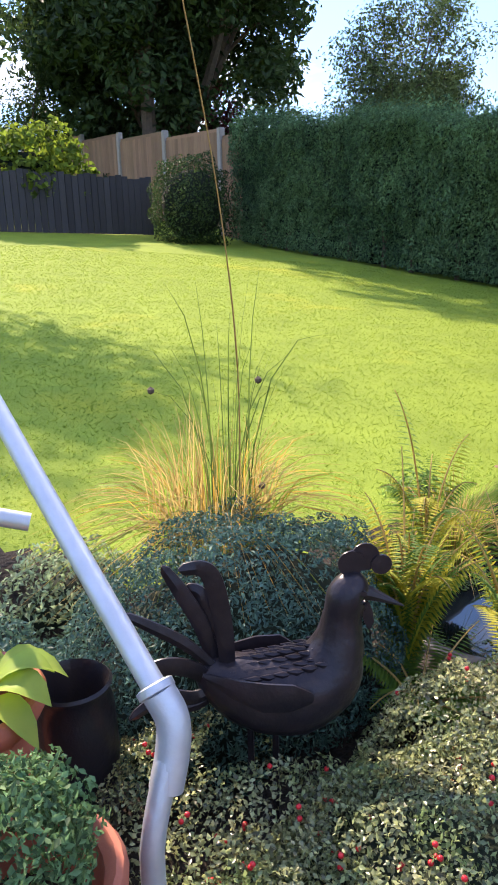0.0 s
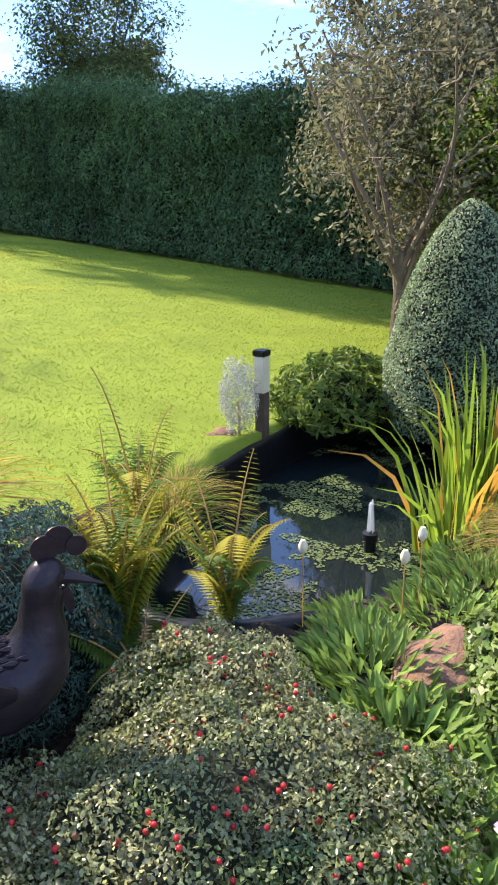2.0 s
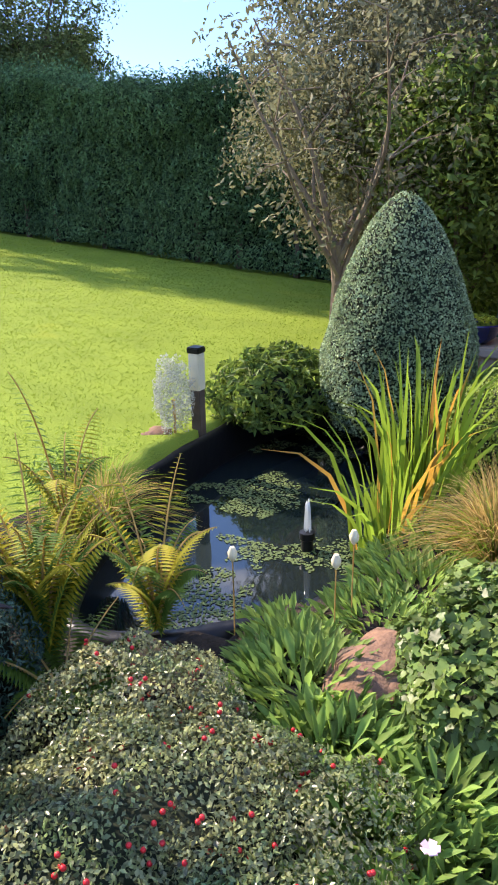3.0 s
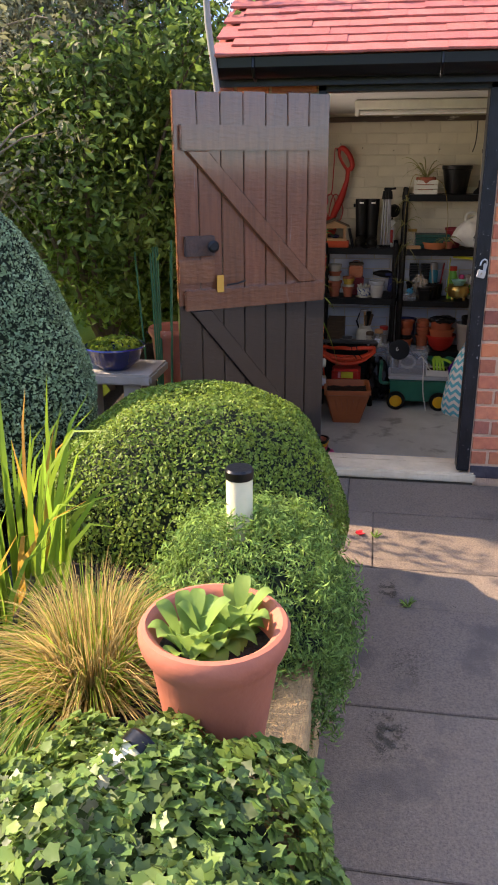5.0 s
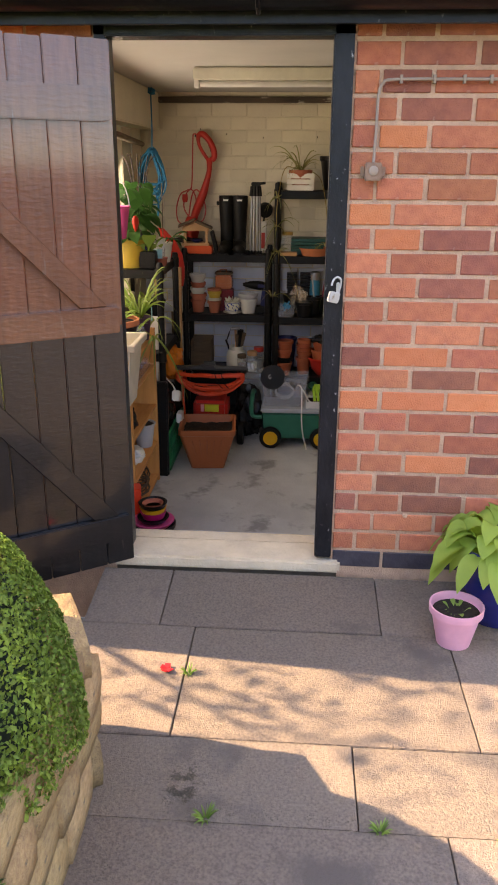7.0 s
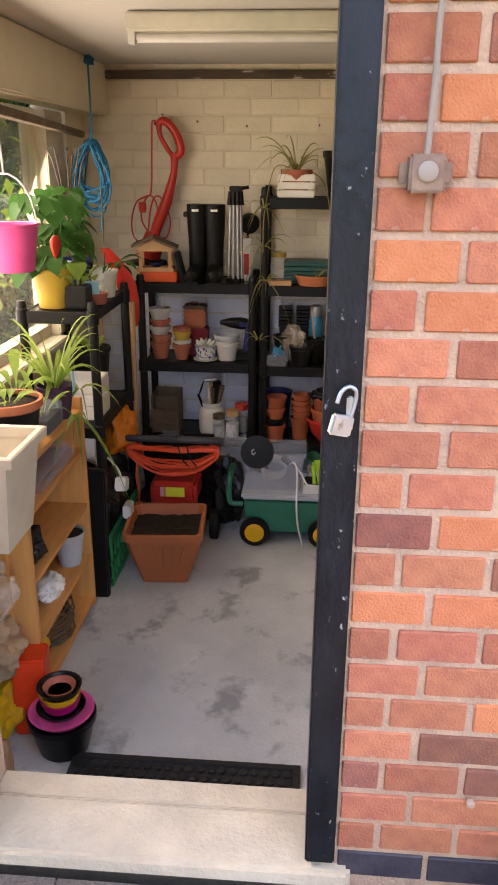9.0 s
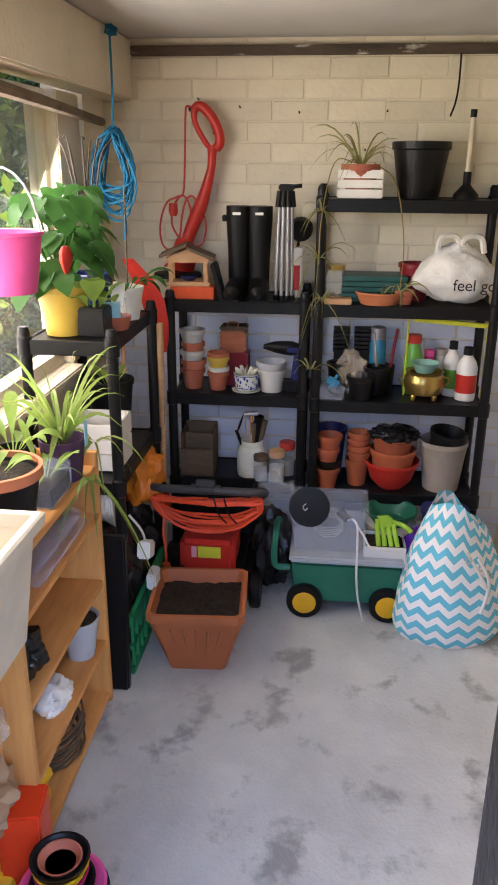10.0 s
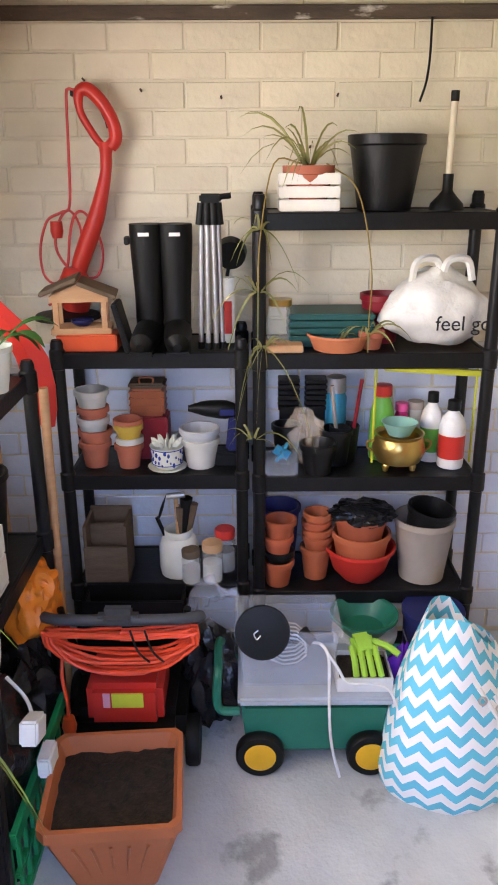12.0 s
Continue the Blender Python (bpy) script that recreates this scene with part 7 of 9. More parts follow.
    box("battery", -0.032, 0.032, -0.05, 0.04, 0.0, 0.045, M["rubber"], e, bevel=0.006)
    box("side_panel", -0.032, -0.028, -0.028, 0.02, 0.168, 0.192, M["navy"], e, "", 0.002)
    # low shelf
    f = thing("wooden_box", (7.17, 0.04, 0.168), "dark old open wooden box on the shelf", "box")
    for b0 in ((-0.08, 0.08, -0.07, 0.07, 0.0, 0.012), (-0.08, -0.07, -0.07, 0.07, 0.012, 0.14), (0.07, 0.08, -0.07, 0.07, 0.012, 0.22), (-0.07, 0.07, -0.07, -0.06, 0.012, 0.21), (-0.07, 0.07, 0.06, 0.07, 0.012, 0.21), (-0.005, 0.005, -0.06, 0.06, 0.012, 0.19)):
        box("board", *b0, M["old_wood"], f, bevel=0.002)
    g = thing("utensil_jar", (7.19, -0.19, 0.168), "cream enamel can holding small hand tools", "jar")
    lathe("can", [(0.062, 0), (0.066, 0.02), (0.066, 0.10), (0.058, 0.125), (0.046, 0.135), (0.048, 0.16), (0.044, 0.16), (0.042, 0.13), (0.058, 0.02)], M["cream_enamel"], g, "", 26, close_top=True)
    tube("hammer_handle", [(0, -0.005, 0.05), (0.0, 0.005, 0.28)], 0.008, M["pale_wood"], g)
    tube("hammer_head", [(0, 0.035, 0.275), (0, -0.025, 0.282)], 0.011, M["steel"], g, segs=10)
    tube("trowel_handle", [(0.01, 0.02, 0.06), (0.0, 0.07, 0.20)], 0.007, M["rubber"], g)
    lathe("trowel_blade", [(0.004, 0), (0.02, 0.02), (0.022, 0.05), (0.002, 0.10)], M["rubber"], g, "", 10, at=pose(0.0, 0.066, 0.19, 18, 0, 0), squash=0.25)
    for k, (y, z, r) in enumerate(((-0.03, 0.27, 0.022), (-0.055, 0.25, 0.015), (-0.01, 0.24, 0.018))):
        tube("tool_handle", [(0.01, y * 0.3, 0.06), (0.0, y, z)], [0.008, r], M["old_wood" if k else "rubber"], g, segs=9)
    for k, (y, x2, h, r, lid) in enumerate(((-0.235, 7.12, 0.115, 0.032, "old_wood"), (-0.305, 7.13, 0.135, 0.036, "pale_wood"), (-0.345, 7.20, 0.15, 0.036, "red_plastic"))):
        j = thing("glass_jar", (x2, y, 0.168), ("glass storage jar of odds and ends with a %s lid" % ("dark wooden", "pale wooden", "red")[k]), "jar", "jars on the shelf")
        lathe("glass", [(r, 0), (r, h * 0.72), (r * 0.86, h * 0.80), (r * 0.86, h * 0.84)], M["jar_glass"], j, "", 18, close_top=True)
        lathe("contents", [(r * 0.9, 0.003), (r * 0.9, h * 0.5), (0.001, h * 0.55)], M[("grey_pot", "stone_pot", "taupe_pot")[k]], j, "", 14)
        lathe("lid", [(r * 0.95, h * 0.82), (r * 0.98, h), (r * 0.9, h + 0.004)], M[lid], j, "", 18, close_top=True)
    h = thing("black_crate", (7.0, -0.06, FLOOR), "black plastic storage box behind the mower", "crate")
    for b0 in ((-0.03, 0.06, -0.16, 0.16, 0.10, 0.115), (-0.03, -0.02, -0.16, 0.16, 0.115, 0.40), (0.05, 0.06, -0.16, 0.16, 0.115, 0.42), (-0.02, 0.05, -0.16, -0.15, 0.115, 0.40), (-0.02, 0.05, 0.15, 0.16, 0.115, 0.40)):
        box("side", *b0, M["black_plastic"], h, bevel=0.003)
    box("foot", -0.02, 0.05, -0.14, 0.14, 0.0, 0.10, M["black_plastic"], h)


def spider_plant(parent, z, n, length, seed, mat="spider_leaf", droop=0.9, width=0.011, up=0.6):
    g = np.random.default_rng(seed)
    a = g.uniform(0, 2 * math.pi, n)
    L = length * g.uniform(0.55, 1.1, n)
    root = np.stack([0.01 * np.cos(a), 0.01 * np.sin(a), np.full(n, z)], 1)
    tip = root + np.stack([L * 0.75 * np.cos(a), L * 0.75 * np.sin(a), L * (up - droop * g.random(n))], 1)
    bend = np.stack([np.zeros(n), np.zeros(n), L * 0.5], 1)
    for i in range(n):
        blades("leaf", root[i:i + 1], tip[i:i + 1], bend[i:i + 1], width, M[mat], parent, segs=6, seed=seed + i)


def unit_two_goods():
    x = 7.2
    c = thing("white_crate", (7.17, -0.60, 1.343), "small white slatted crate with a spider plant pot", "crate")
    for k in range(3):
        for s in (-1, 1):
            box("slat", s * 0.06 - 0.004, s * 0.06 + 0.004, -0.085, 0.085, 0.004 + k * 0.035, 0.034 + k * 0.035, M["white_paint"], c, bevel=0.0015)
            box("slat", -0.055, 0.055, s * 0.081 - 0.004, s * 0.081 + 0.004, 0.004 + k * 0.035, 0.034 + k * 0.035, M["white_paint"], c, bevel=0.0015)
    box("base", -0.055, 0.055, -0.08, 0.08, 0.002, 0.008, M["white_paint"], c)
    sp = thing("spider_plant", (7.17, -0.60, 1.352), "spider plant in a terracotta pot with trailing runners", "houseplant")
    lathe("pot", [(0.05, 0), (0.068, 0.09), (0.074, 0.092), (0.074, 0.115), (0.066, 0.112), (0.05, 0.02)], M["terracotta"], sp, "", 22, close_top=True)
    spider_plant(sp, 0.11, 22, 0.26, 81, "dry_leaf", 0.9, 0.009)
    tube("runner", smooth_path([(0, 0.02, 0.12), (-0.06, 0.10, 0.12), (-0.12, 0.14, -0.08), (-0.12, 0.145, -0.25)], 5), 0.0022, M["straw"], sp, segs=5)
    tube("runner", smooth_path([(0, -0.05, 0.12), (-0.08, -0.13, 0.05), (-0.13, -0.17, -0.15), (-0.13, -0.17, -0.33)], 5), 0.0022, M["straw"], sp, segs=5)
    for (y, z, k, L) in ((0.145, -0.22, 9, 0.20), (0.14, -0.05, 8, 0.14), (0.13, -0.38, 10, 0.22), (-0.17, -0.34, 9, 0.15), (0.16, -0.66, 8, 0.17)):
        e = new("plantlet")
        e.parent = sp
        e.location = (-0.125, y, z)
        spider_plant(e, 0.0, k, L, 90 + int(abs(z) * 100), "dry_leaf", 1.5, 0.008, 0.2)
    b = thing("black_bucket", (7.24, -0.83, 1.343), "black plastic planter on the top shelf", "bucket")
    lathe("tub", [(0.078, 0), (0.105, 0.175), (0.112, 0.18), (0.113, 0.205), (0.107, 0.207), (0.101, 0.18), (0.072, 0.01)], M["black_plastic"], b, "", 30, close_top=True)
    p = thing("plunger", (7.2, -1.005, 1.343), "sink plunger with a pale handle and black rubber cup", "plunger")
    lathe("cup", [(0.050, 0), (0.047, 0.018), (0.026, 0.04), (0.015, 0.054), (0.015, 0.10)], M["rubber"], p, "", 20, close_top=True)
    tube("handle", [(0, 0, 0.09), (0, -0.002, 0.29)], 0.010, M["cream_tub"], p, "pale handle", 10)
    tube("grip", [(0, -0.002, 0.29), (0, -0.002, 0.318)], 0.012, M["rubber"], p)
    # second shelf
    z = 0.943
    t = thing("seed_tray", (7.25, -0.68, z), "stacked dark green seed trays on the shelf", "tray")
    for k in range(4):
        box("tray", -0.09, 0.09, -0.13, 0.13, 0.02 + k * 0.022, 0.038 + k * 0.022, M["navy_green"], t, bevel=0.004)
    box("foot", -0.07, 0.07, -0.11, 0.11, 0.0, 0.02, M["navy_green"], t)
    s = thing("saucer", (7.16, -0.70, z), "orange terracotta saucer with pale weeds", "saucer")
    lathe("dish", [(0.075, 0), (0.092, 0.04), (0.097, 0.042), (0.097, 0.05), (0.09, 0.048), (0.07, 0.01)], M["orange_clay"], s, "", 26, close_top=True)
    spider_plant(s, 0.02, 10, 0.10, 131, "dry_leaf", 0.4, 0.007)
    pot((7.16, -0.80, z), 0.035, 0.055, "terracotta", "small terracotta pot beside the saucer")
    pot((7.27, -0.845, z), 0.065, 0.15, "dark_red", "dark red glossy flower pot on the shelf")
    j = thing("glass_jar", (7.2, -0.525, z), "glass jar on the shelf behind the trailing plant", "jar", "jars on the shelf")
    lathe("glass", [(0.04, 0), (0.042, 0.09), (0.034, 0.11), (0.034, 0.13)], M["jar_glass"], j, "", 18)
    lathe("lid", [(0.036, 0.125), (0.036, 0.145)], M["brass"], j, "", 18, close_top=True)
    k = thing("wooden_tray", (7.14, -0.53, z), "small shallow wooden tray on the shelf", "tray")
    box("tray", -0.04, 0.04, -0.06, 0.06, 0.0, 0.022, M["pale_wood"], k, bevel=0.003)
    bg = thing("plastic_bag", (7.2, -0.995, z), "crumpled white carrier bag with black lettering", "bag")
    bm = bmesh.new()
    bmesh.ops.create_icosphere(bm, subdivisions=4, radius=1)
    for v in bm.verts:
        d = v.co.normalized()
        f = 1 + 0.16 * noise.noise(d * 2.2) + 0.07 * noise.noise(d * 6)
        h = d.z * f
        v.co = Vector((d.x * 0.085 * f, d.y * 0.165 * f * (1 - 0.35 * max(0, h)), 0.11 + h * (0.13 if h > 0 else 0.108)))
        v.co.z = max(0.002, v.co.z)
    part("sack", bm, M["bag_white"], bg, smooth=True)
    for y in (0.03, -0.06):
        tube("bag_handle", smooth_path([(-0.02, y + 0.05, 0.19), (-0.03, y + 0.04, 0.255), (-0.02, y - 0.02, 0.26), (-0.02, y - 0.04, 0.20)], 4), [0.012] * 13, M["bag_white"], bg, segs=6)
    cu = bpy.data.curves.new("lettering", "FONT")
    cu.body, cu.size, cu.extrude = "feel go", 0.062, 0.0006
    cu.materials.append(M["ink"])
    tx = new("lettering", cu)
    tx.parent = bg
    tx.matrix_basis = pose(-0.102, 0.02, 0.065, 90, 0, -90)
    # third shelf
    z = 0.548
    tub = thing("clear_tub", (7.14, -0.52, z), "clear plastic food tub with a blue cloth", "tub")
    box("tub", -0.045, 0.045, -0.06, 0.06, 0.0, 0.06, M["clear_plastic"], tub, bevel=0.008)
    box("cloth", -0.03, 0.02, -0.0, 0.05, 0.03, 0.10, M["can_blue"], tub, "crumpled blue cloth", 0.02, at=pose(0, 0, 0, 30, 0, 0))
    pot((7.14, -0.645, z), 0.055, 0.10, "black_plastic", "black plastic plant pots nested on the shelf")
    pot((7.22, -0.71, z), 0.05, 0.12, "black_plastic", "black plastic plant pots nested on the shelf")
    pot((7.24, -0.55, z), 0.045, 0.13, "black_plastic", "black plastic plant pots nested on the shelf")
    for k, y in enumerate((-0.56, -0.65)):
        q = thing("square_pots", (7.32, y, z), "stack of square black seedling pots", "plant pot", "square seedling pots")
        for m in range(6):
            box("pot_rim", -0.035, 0.035, -0.035, 0.035, 0.16 + m * 0.018, 0.172 + m * 0.018, M["black_plastic"], q, bevel=0.002)
        box("pot_body", -0.03, 0.03, -0.03, 0.03, 0.0, 0.16, M["black_plastic"], q)
    tools = thing("tool_pot", (7.25, -0.74, z), "black pot of paint brushes and small tools", "pot")
    lathe("pot", [(0.04, 0), (0.05, 0.12), (0.046, 0.12), (0.036, 0.01)], M["black_plastic"], tools, "", 18, close_top=True)
    for k in range(7):
        a = k * 2.1
        tube("tool", [(0.02 * math.cos(a), 0.02 * math.sin(a), 0.02), (0.05 * math.cos(a), 0.055 * math.sin(a), 0.24 + 0.02 * (k % 3))], 0.006, M[("steel", "pale_wood", "dark_red", "alu")[k % 4]], tools, segs=7)
    bag = thing("clear_bag", (7.22, -0.61, z + 0.0), "crumpled clear plastic bag on the shelf", "bag")
    crumple(bag, (0.05, 0.06, 0.09), 0.09, "bag_film", 5)

    def bottle(x2, y, r, h, mat, cap, label, neck=0.35, band=None):
        q = thing("bottle", (x2, y, z), label, "bottle", "bottles on the shelf")
        lathe("bottle_body", [(r * 0.95, 0), (r, 0.01), (r, h * 0.62), (r * 0.8, h * 0.74), (r * neck, h * 0.84), (r * neck, h * 0.88)], M[mat], q, "", 18, close_top=True)
        lathe("cap", [(r * neck * 1.25, h * 0.86), (r * neck * 1.2, h), (0.001, h + 0.003)], M[cap], q, "", 14)
        if band:
            lathe("label_band", [(r + 0.0008, h * 0.15), (r + 0.0008, h * 0.5)], M[band], q, "", 18, close_bottom=False)
        return q

    q = thing("spray_can", (7.3, -0.715, z), "blue spray can with a metal top", "can")
    lathe("can", [(0.036, 0), (0.036, 0.20), (0.03, 0.22)], M["can_blue"], q, "", 18, close_top=True)
    lathe("cap", [(0.034, 0.2205), (0.032, 0.27), (0.02, 0.275)], M["alu"], q, "", 18, close_top=True)
    bottle(7.27, -0.865, 0.04, 0.25, "bottle_green", "red_plastic", "green plastic bottle with a pink-red cap", 0.6)
    bottle(7.3, -0.935, 0.03, 0.18, "magenta", "pink_bright", "small magenta bottle with a bright pink cap", 0.6)
    bottle(7.32, -0.985, 0.032, 0.18, "stone_pot", "taupe_pot", "grey plastic bottle on the shelf", 0.7)
    bottle(7.25, -1.025, 0.036, 0.23, "bag_white", "rubber", "white and green weed-killer spray bottle", 0.4, "bottle_green")
    bottle(7.19, -1.078, 0.042, 0.22, "bag_white", "rubber", "white bottle with a red label and black cap", 0.4, "red_plastic")
    bp = thing("brass_pot", (7.17, -0.905, z), "round brass pot with a pale green bowl inside", "pot")
    for k in range(3):
        lathe("foot", [(0.008, 0), (0.012, 0.015), (0.008, 0.024)], M["brass"], bp, "", 8, close_top=True, at=pose(0.05 * math.cos(k * 2.1), 0.05 * math.sin(k * 2.1), 0))
    lathe("vessel", [(0.03, 0.018), (0.07, 0.03), (0.085, 0.065), (0.078, 0.10), (0.072, 0.11), (0.08, 0.122), (0.074, 0.122), (0.066, 0.11), (0.07, 0.06), (0.03, 0.03)], M["brass"], bp, "", 28, close_top=True)
    lathe("inner_bowl", [(0.035, 0.115), (0.056, 0.155), (0.059, 0.157), (0.054, 0.157), (0.03, 0.12)], M["aqua"], bp, "pale green glazed bowl", 24, close_top=True)
    for s in (-1, 1):
        tube("ring_handle", smooth_path([(0, s * 0.078, 0.095), (0, s * 0.10, 0.09), (0, s * 0.098, 0.07), (0, s * 0.084, 0.06)], 4), 0.004, M["brass"], bp, segs=6)
    ys = thing("yellow_strip", (7.16, -0.99, z), "lime yellow garden cane clip lying over the bottles", "strip")
    box("strip", -0.012, 0.012, -0.17, 0.17, 0.315, 0.333, M["lime"], ys, bevel=0.003, at=pose(0, 0, 0, 4, 0, 0))
    for y in (-0.16, 0.16):
        tube("support", [(0.06, y, 0.0), (0.06, y, 0.32)], 0.004, M["lime"], ys, segs=6)
    # fourth shelf
    z = 0.143
    red = "red-brown plastic plant pots stacked on the shelf"
    stack(7.15, -0.525, z, [(0.05, 0.09, 0.075, "clay_plastic"), (0.046, 0.05, 0.035, "black_plastic"), (0.047, 0.07, 0.05, "clay_plastic"), (0.05, 0.08, 0.0, "clay_plastic")], red)
    pot((7.27, -0.53, z), 0.07, 0.235, "navy", "tall dark blue flower pot behind the stacks")
    stack(7.2, -0.655, z, [(0.05, 0.115, 0.085, "clay_plastic"), (0.048, 0.07, 0.028, "clay_plastic"), (0.047, 0.07, 0.028, "clay_plastic"), (0.046, 0.07, 0.028, "clay_plastic"), (0.045, 0.07, 0.0, "clay_plastic")], red)
    rb = thing("red_bowl", (7.19, -0.80, z), "bright red plastic hanging bowl with pots inside", "bowl")
    lathe("bowl", [(0.055, 0), (0.09, 0.04), (0.112, 0.11), (0.120, 0.112), (0.120, 0.125), (0.113, 0.122), (0.085, 0.04), (0.05, 0.01)], M["red_plastic"], rb, "", 30, close_top=True)
    stack(7.19, -0.80, z + 0.035, [(0.095, 0.14, 0.07, "clay_plastic"), (0.085, 0.13, 0.0, "clay_plastic")], "terracotta pots nested in the red bowl")
    bb = thing("black_bag", (7.19, -0.80, z + 0.22), "crumpled black polythene bag in the top pot", "bag")
    crumple(bb, (0.085, 0.10, 0.035), 0.02, "black_film", 9)
    gp = thing("grey_planter", (7.2, -1.015, z), "large taupe plastic planter holding black pots", "plant pot")
    lathe("pot", [(0.075, 0), (0.098, 0.195), (0.102, 0.20), (0.102, 0.22), (0.096, 0.22), (0.07, 0.01)], M["taupe_pot"], gp, "", 28, close_top=True)
    pot((7.19, -1.0, z + 0.06), 0.075, 0.21, "black_plastic", "black plant pot standing in the taupe planter", tilt=(8, -6))


def crumple(parent, radii, zc, mat, seed, name="film"):
    bm = bmesh.new()
    bmesh.ops.create_icosphere(bm, subdivisions=4, radius=1)
    for v in bm.verts:
        d = v.co.normalized()
        k = 1 + 0.10 * abs(noise.noise(d * 9 + Vector((0, 0, seed)))) + 0.35 * noise.noise(d * 1.8 + Vector((seed, 0, 0))) + 0.22 * noise.noise(d * 4.5 + Vector((0, seed, 0)))
        v.co = Vector((d.x * radii[0] * k, d.y * radii[1] * k, max(-zc + 0.001, d.z * radii[2] * k) + zc))
    return part(name, bm, M[mat], parent, smooth=True)


M["navy_green"] = material("navy_green", (0.015, 0.09, 0.08), 0.45)
M["aqua"] = material("aqua", (0.28, 0.55, 0.45), 0.3)
M["black_film"] = material("black_film", (0.012, 0.012, 0.013), 0.22, bump=0.6, bump_scale=40)


def mower():
    t = thing("lawn_mower", (6.83, -0.067, FLOOR), "red electric lawn mower with black handle and coiled orange cable", "lawn mower")
    box("deck", -0.14, 0.17, -0.17, 0.17, 0.07, 0.20, M["rubber"], t, "black deck", 0.03)
    h = box("motor_cover", -0.15, 0.06, -0.11, 0.11, 0.16, 0.30, M["red_plastic"], t, "red motor cover", 0.02)
    box("sticker", -0.1525, -0.1503, -0.055, 0.035, 0.232, 0.280, M["lime"], h, "yellow warning label")
    box("sticker", -0.1525, -0.1503, 0.04, 0.06, 0.232, 0.280, M["pink_plastic"], h, "pink warning label")
    for x in (-0.10, 0.12):
        for y in (-0.19, 0.19):
            w = lathe("wheel", [(0.02, -0.02), (0.07, -0.02), (0.075, -0.012), (0.075, 0.012), (0.07, 0.02), (0.02, 0.02)], M["rubber"], t, "", 20, close_top=True, at=pose(x, y, 0.075, 90, 0, 0))
    for y in (-0.165, 0.165):
        tube("handle_bar", smooth_path([(0.10, y, 0.16), (0.02, y, 0.30), (-0.04, y * 1.05, 0.42), (-0.06, y * 1.1, 0.50)], 4), 0.011, M["rubber"], t, segs=10)
        tube("red_grip", [(-0.04, y * 1.05, 0.40), (-0.055, y * 1.09, 0.47)], 0.015, M["red_plastic"], t)
    tube("top_handle", smooth_path([(-0.06, 0.20, 0.46), (-0.10, 0.22, 0.50), (-0.14, 0.16, 0.515), (-0.15, 0.0, 0.52), (-0.14, -0.16, 0.515), (-0.10, -0.22, 0.50), (-0.06, -0.20, 0.46)], 5), 0.016, M["grey_bar"], t, "dark grey foam grip", 10)
    box("switch_housing", -0.18, -0.12, -0.055, 0.055, 0.505, 0.56, M["grey_bar"], t, "dark grey switch housing", 0.02)
    for k in range(13):
        w, top, sag = 0.205 + 0.010 * math.sin(k * 1.7), 0.478 - 0.004 * (k % 5), 0.395 - 0.0055 * k
        pts = []
        for i in range(33):
            a = 2 * math.pi * i / 32
            y = w * math.copysign(abs(math.sin(a)) ** 0.75, math.sin(a))
            z = top - 0.012 * (1 - (y / w) ** 2) if math.cos(a) > 0 else sag + (top - 0.03 - sag) * abs(y / w) ** 2.6
            pts.append((-0.125 - 0.02 * math.cos(a + k) - 0.002 * (k % 4), y, z + 0.003 * math.sin(i * 1.3 + k * 2)))
        tube("cable_turn", pts, 0.0052, M["orange_cable"], t, "orange mains cable", 6)
    for y in (-0.03, -0.07):
        tube("cable_tie", smooth_path([(-0.155, y, 0.49), (-0.165, y - 0.02, 0.43), (-0.16, y - 0.05, 0.39)], 4), 0.003, M["rubber"], t, "black tie", 6)
    tube("cable_end", smooth_path([(-0.10, 0.17, 0.42), (-0.13, 0.175, 0.33), (-0.14, 0.165, 0.24), (-0.13, 0.17, 0.16)], 5), 0.0052, M["orange_cable"], t, "", 6)
    lathe("plug", [(0.018, 0), (0.022, 0.02), (0.016, 0.05)], M["orange_plastic"], t, "orange plug", 10, close_top=True, at=pose(-0.14, 0.165, 0.14))


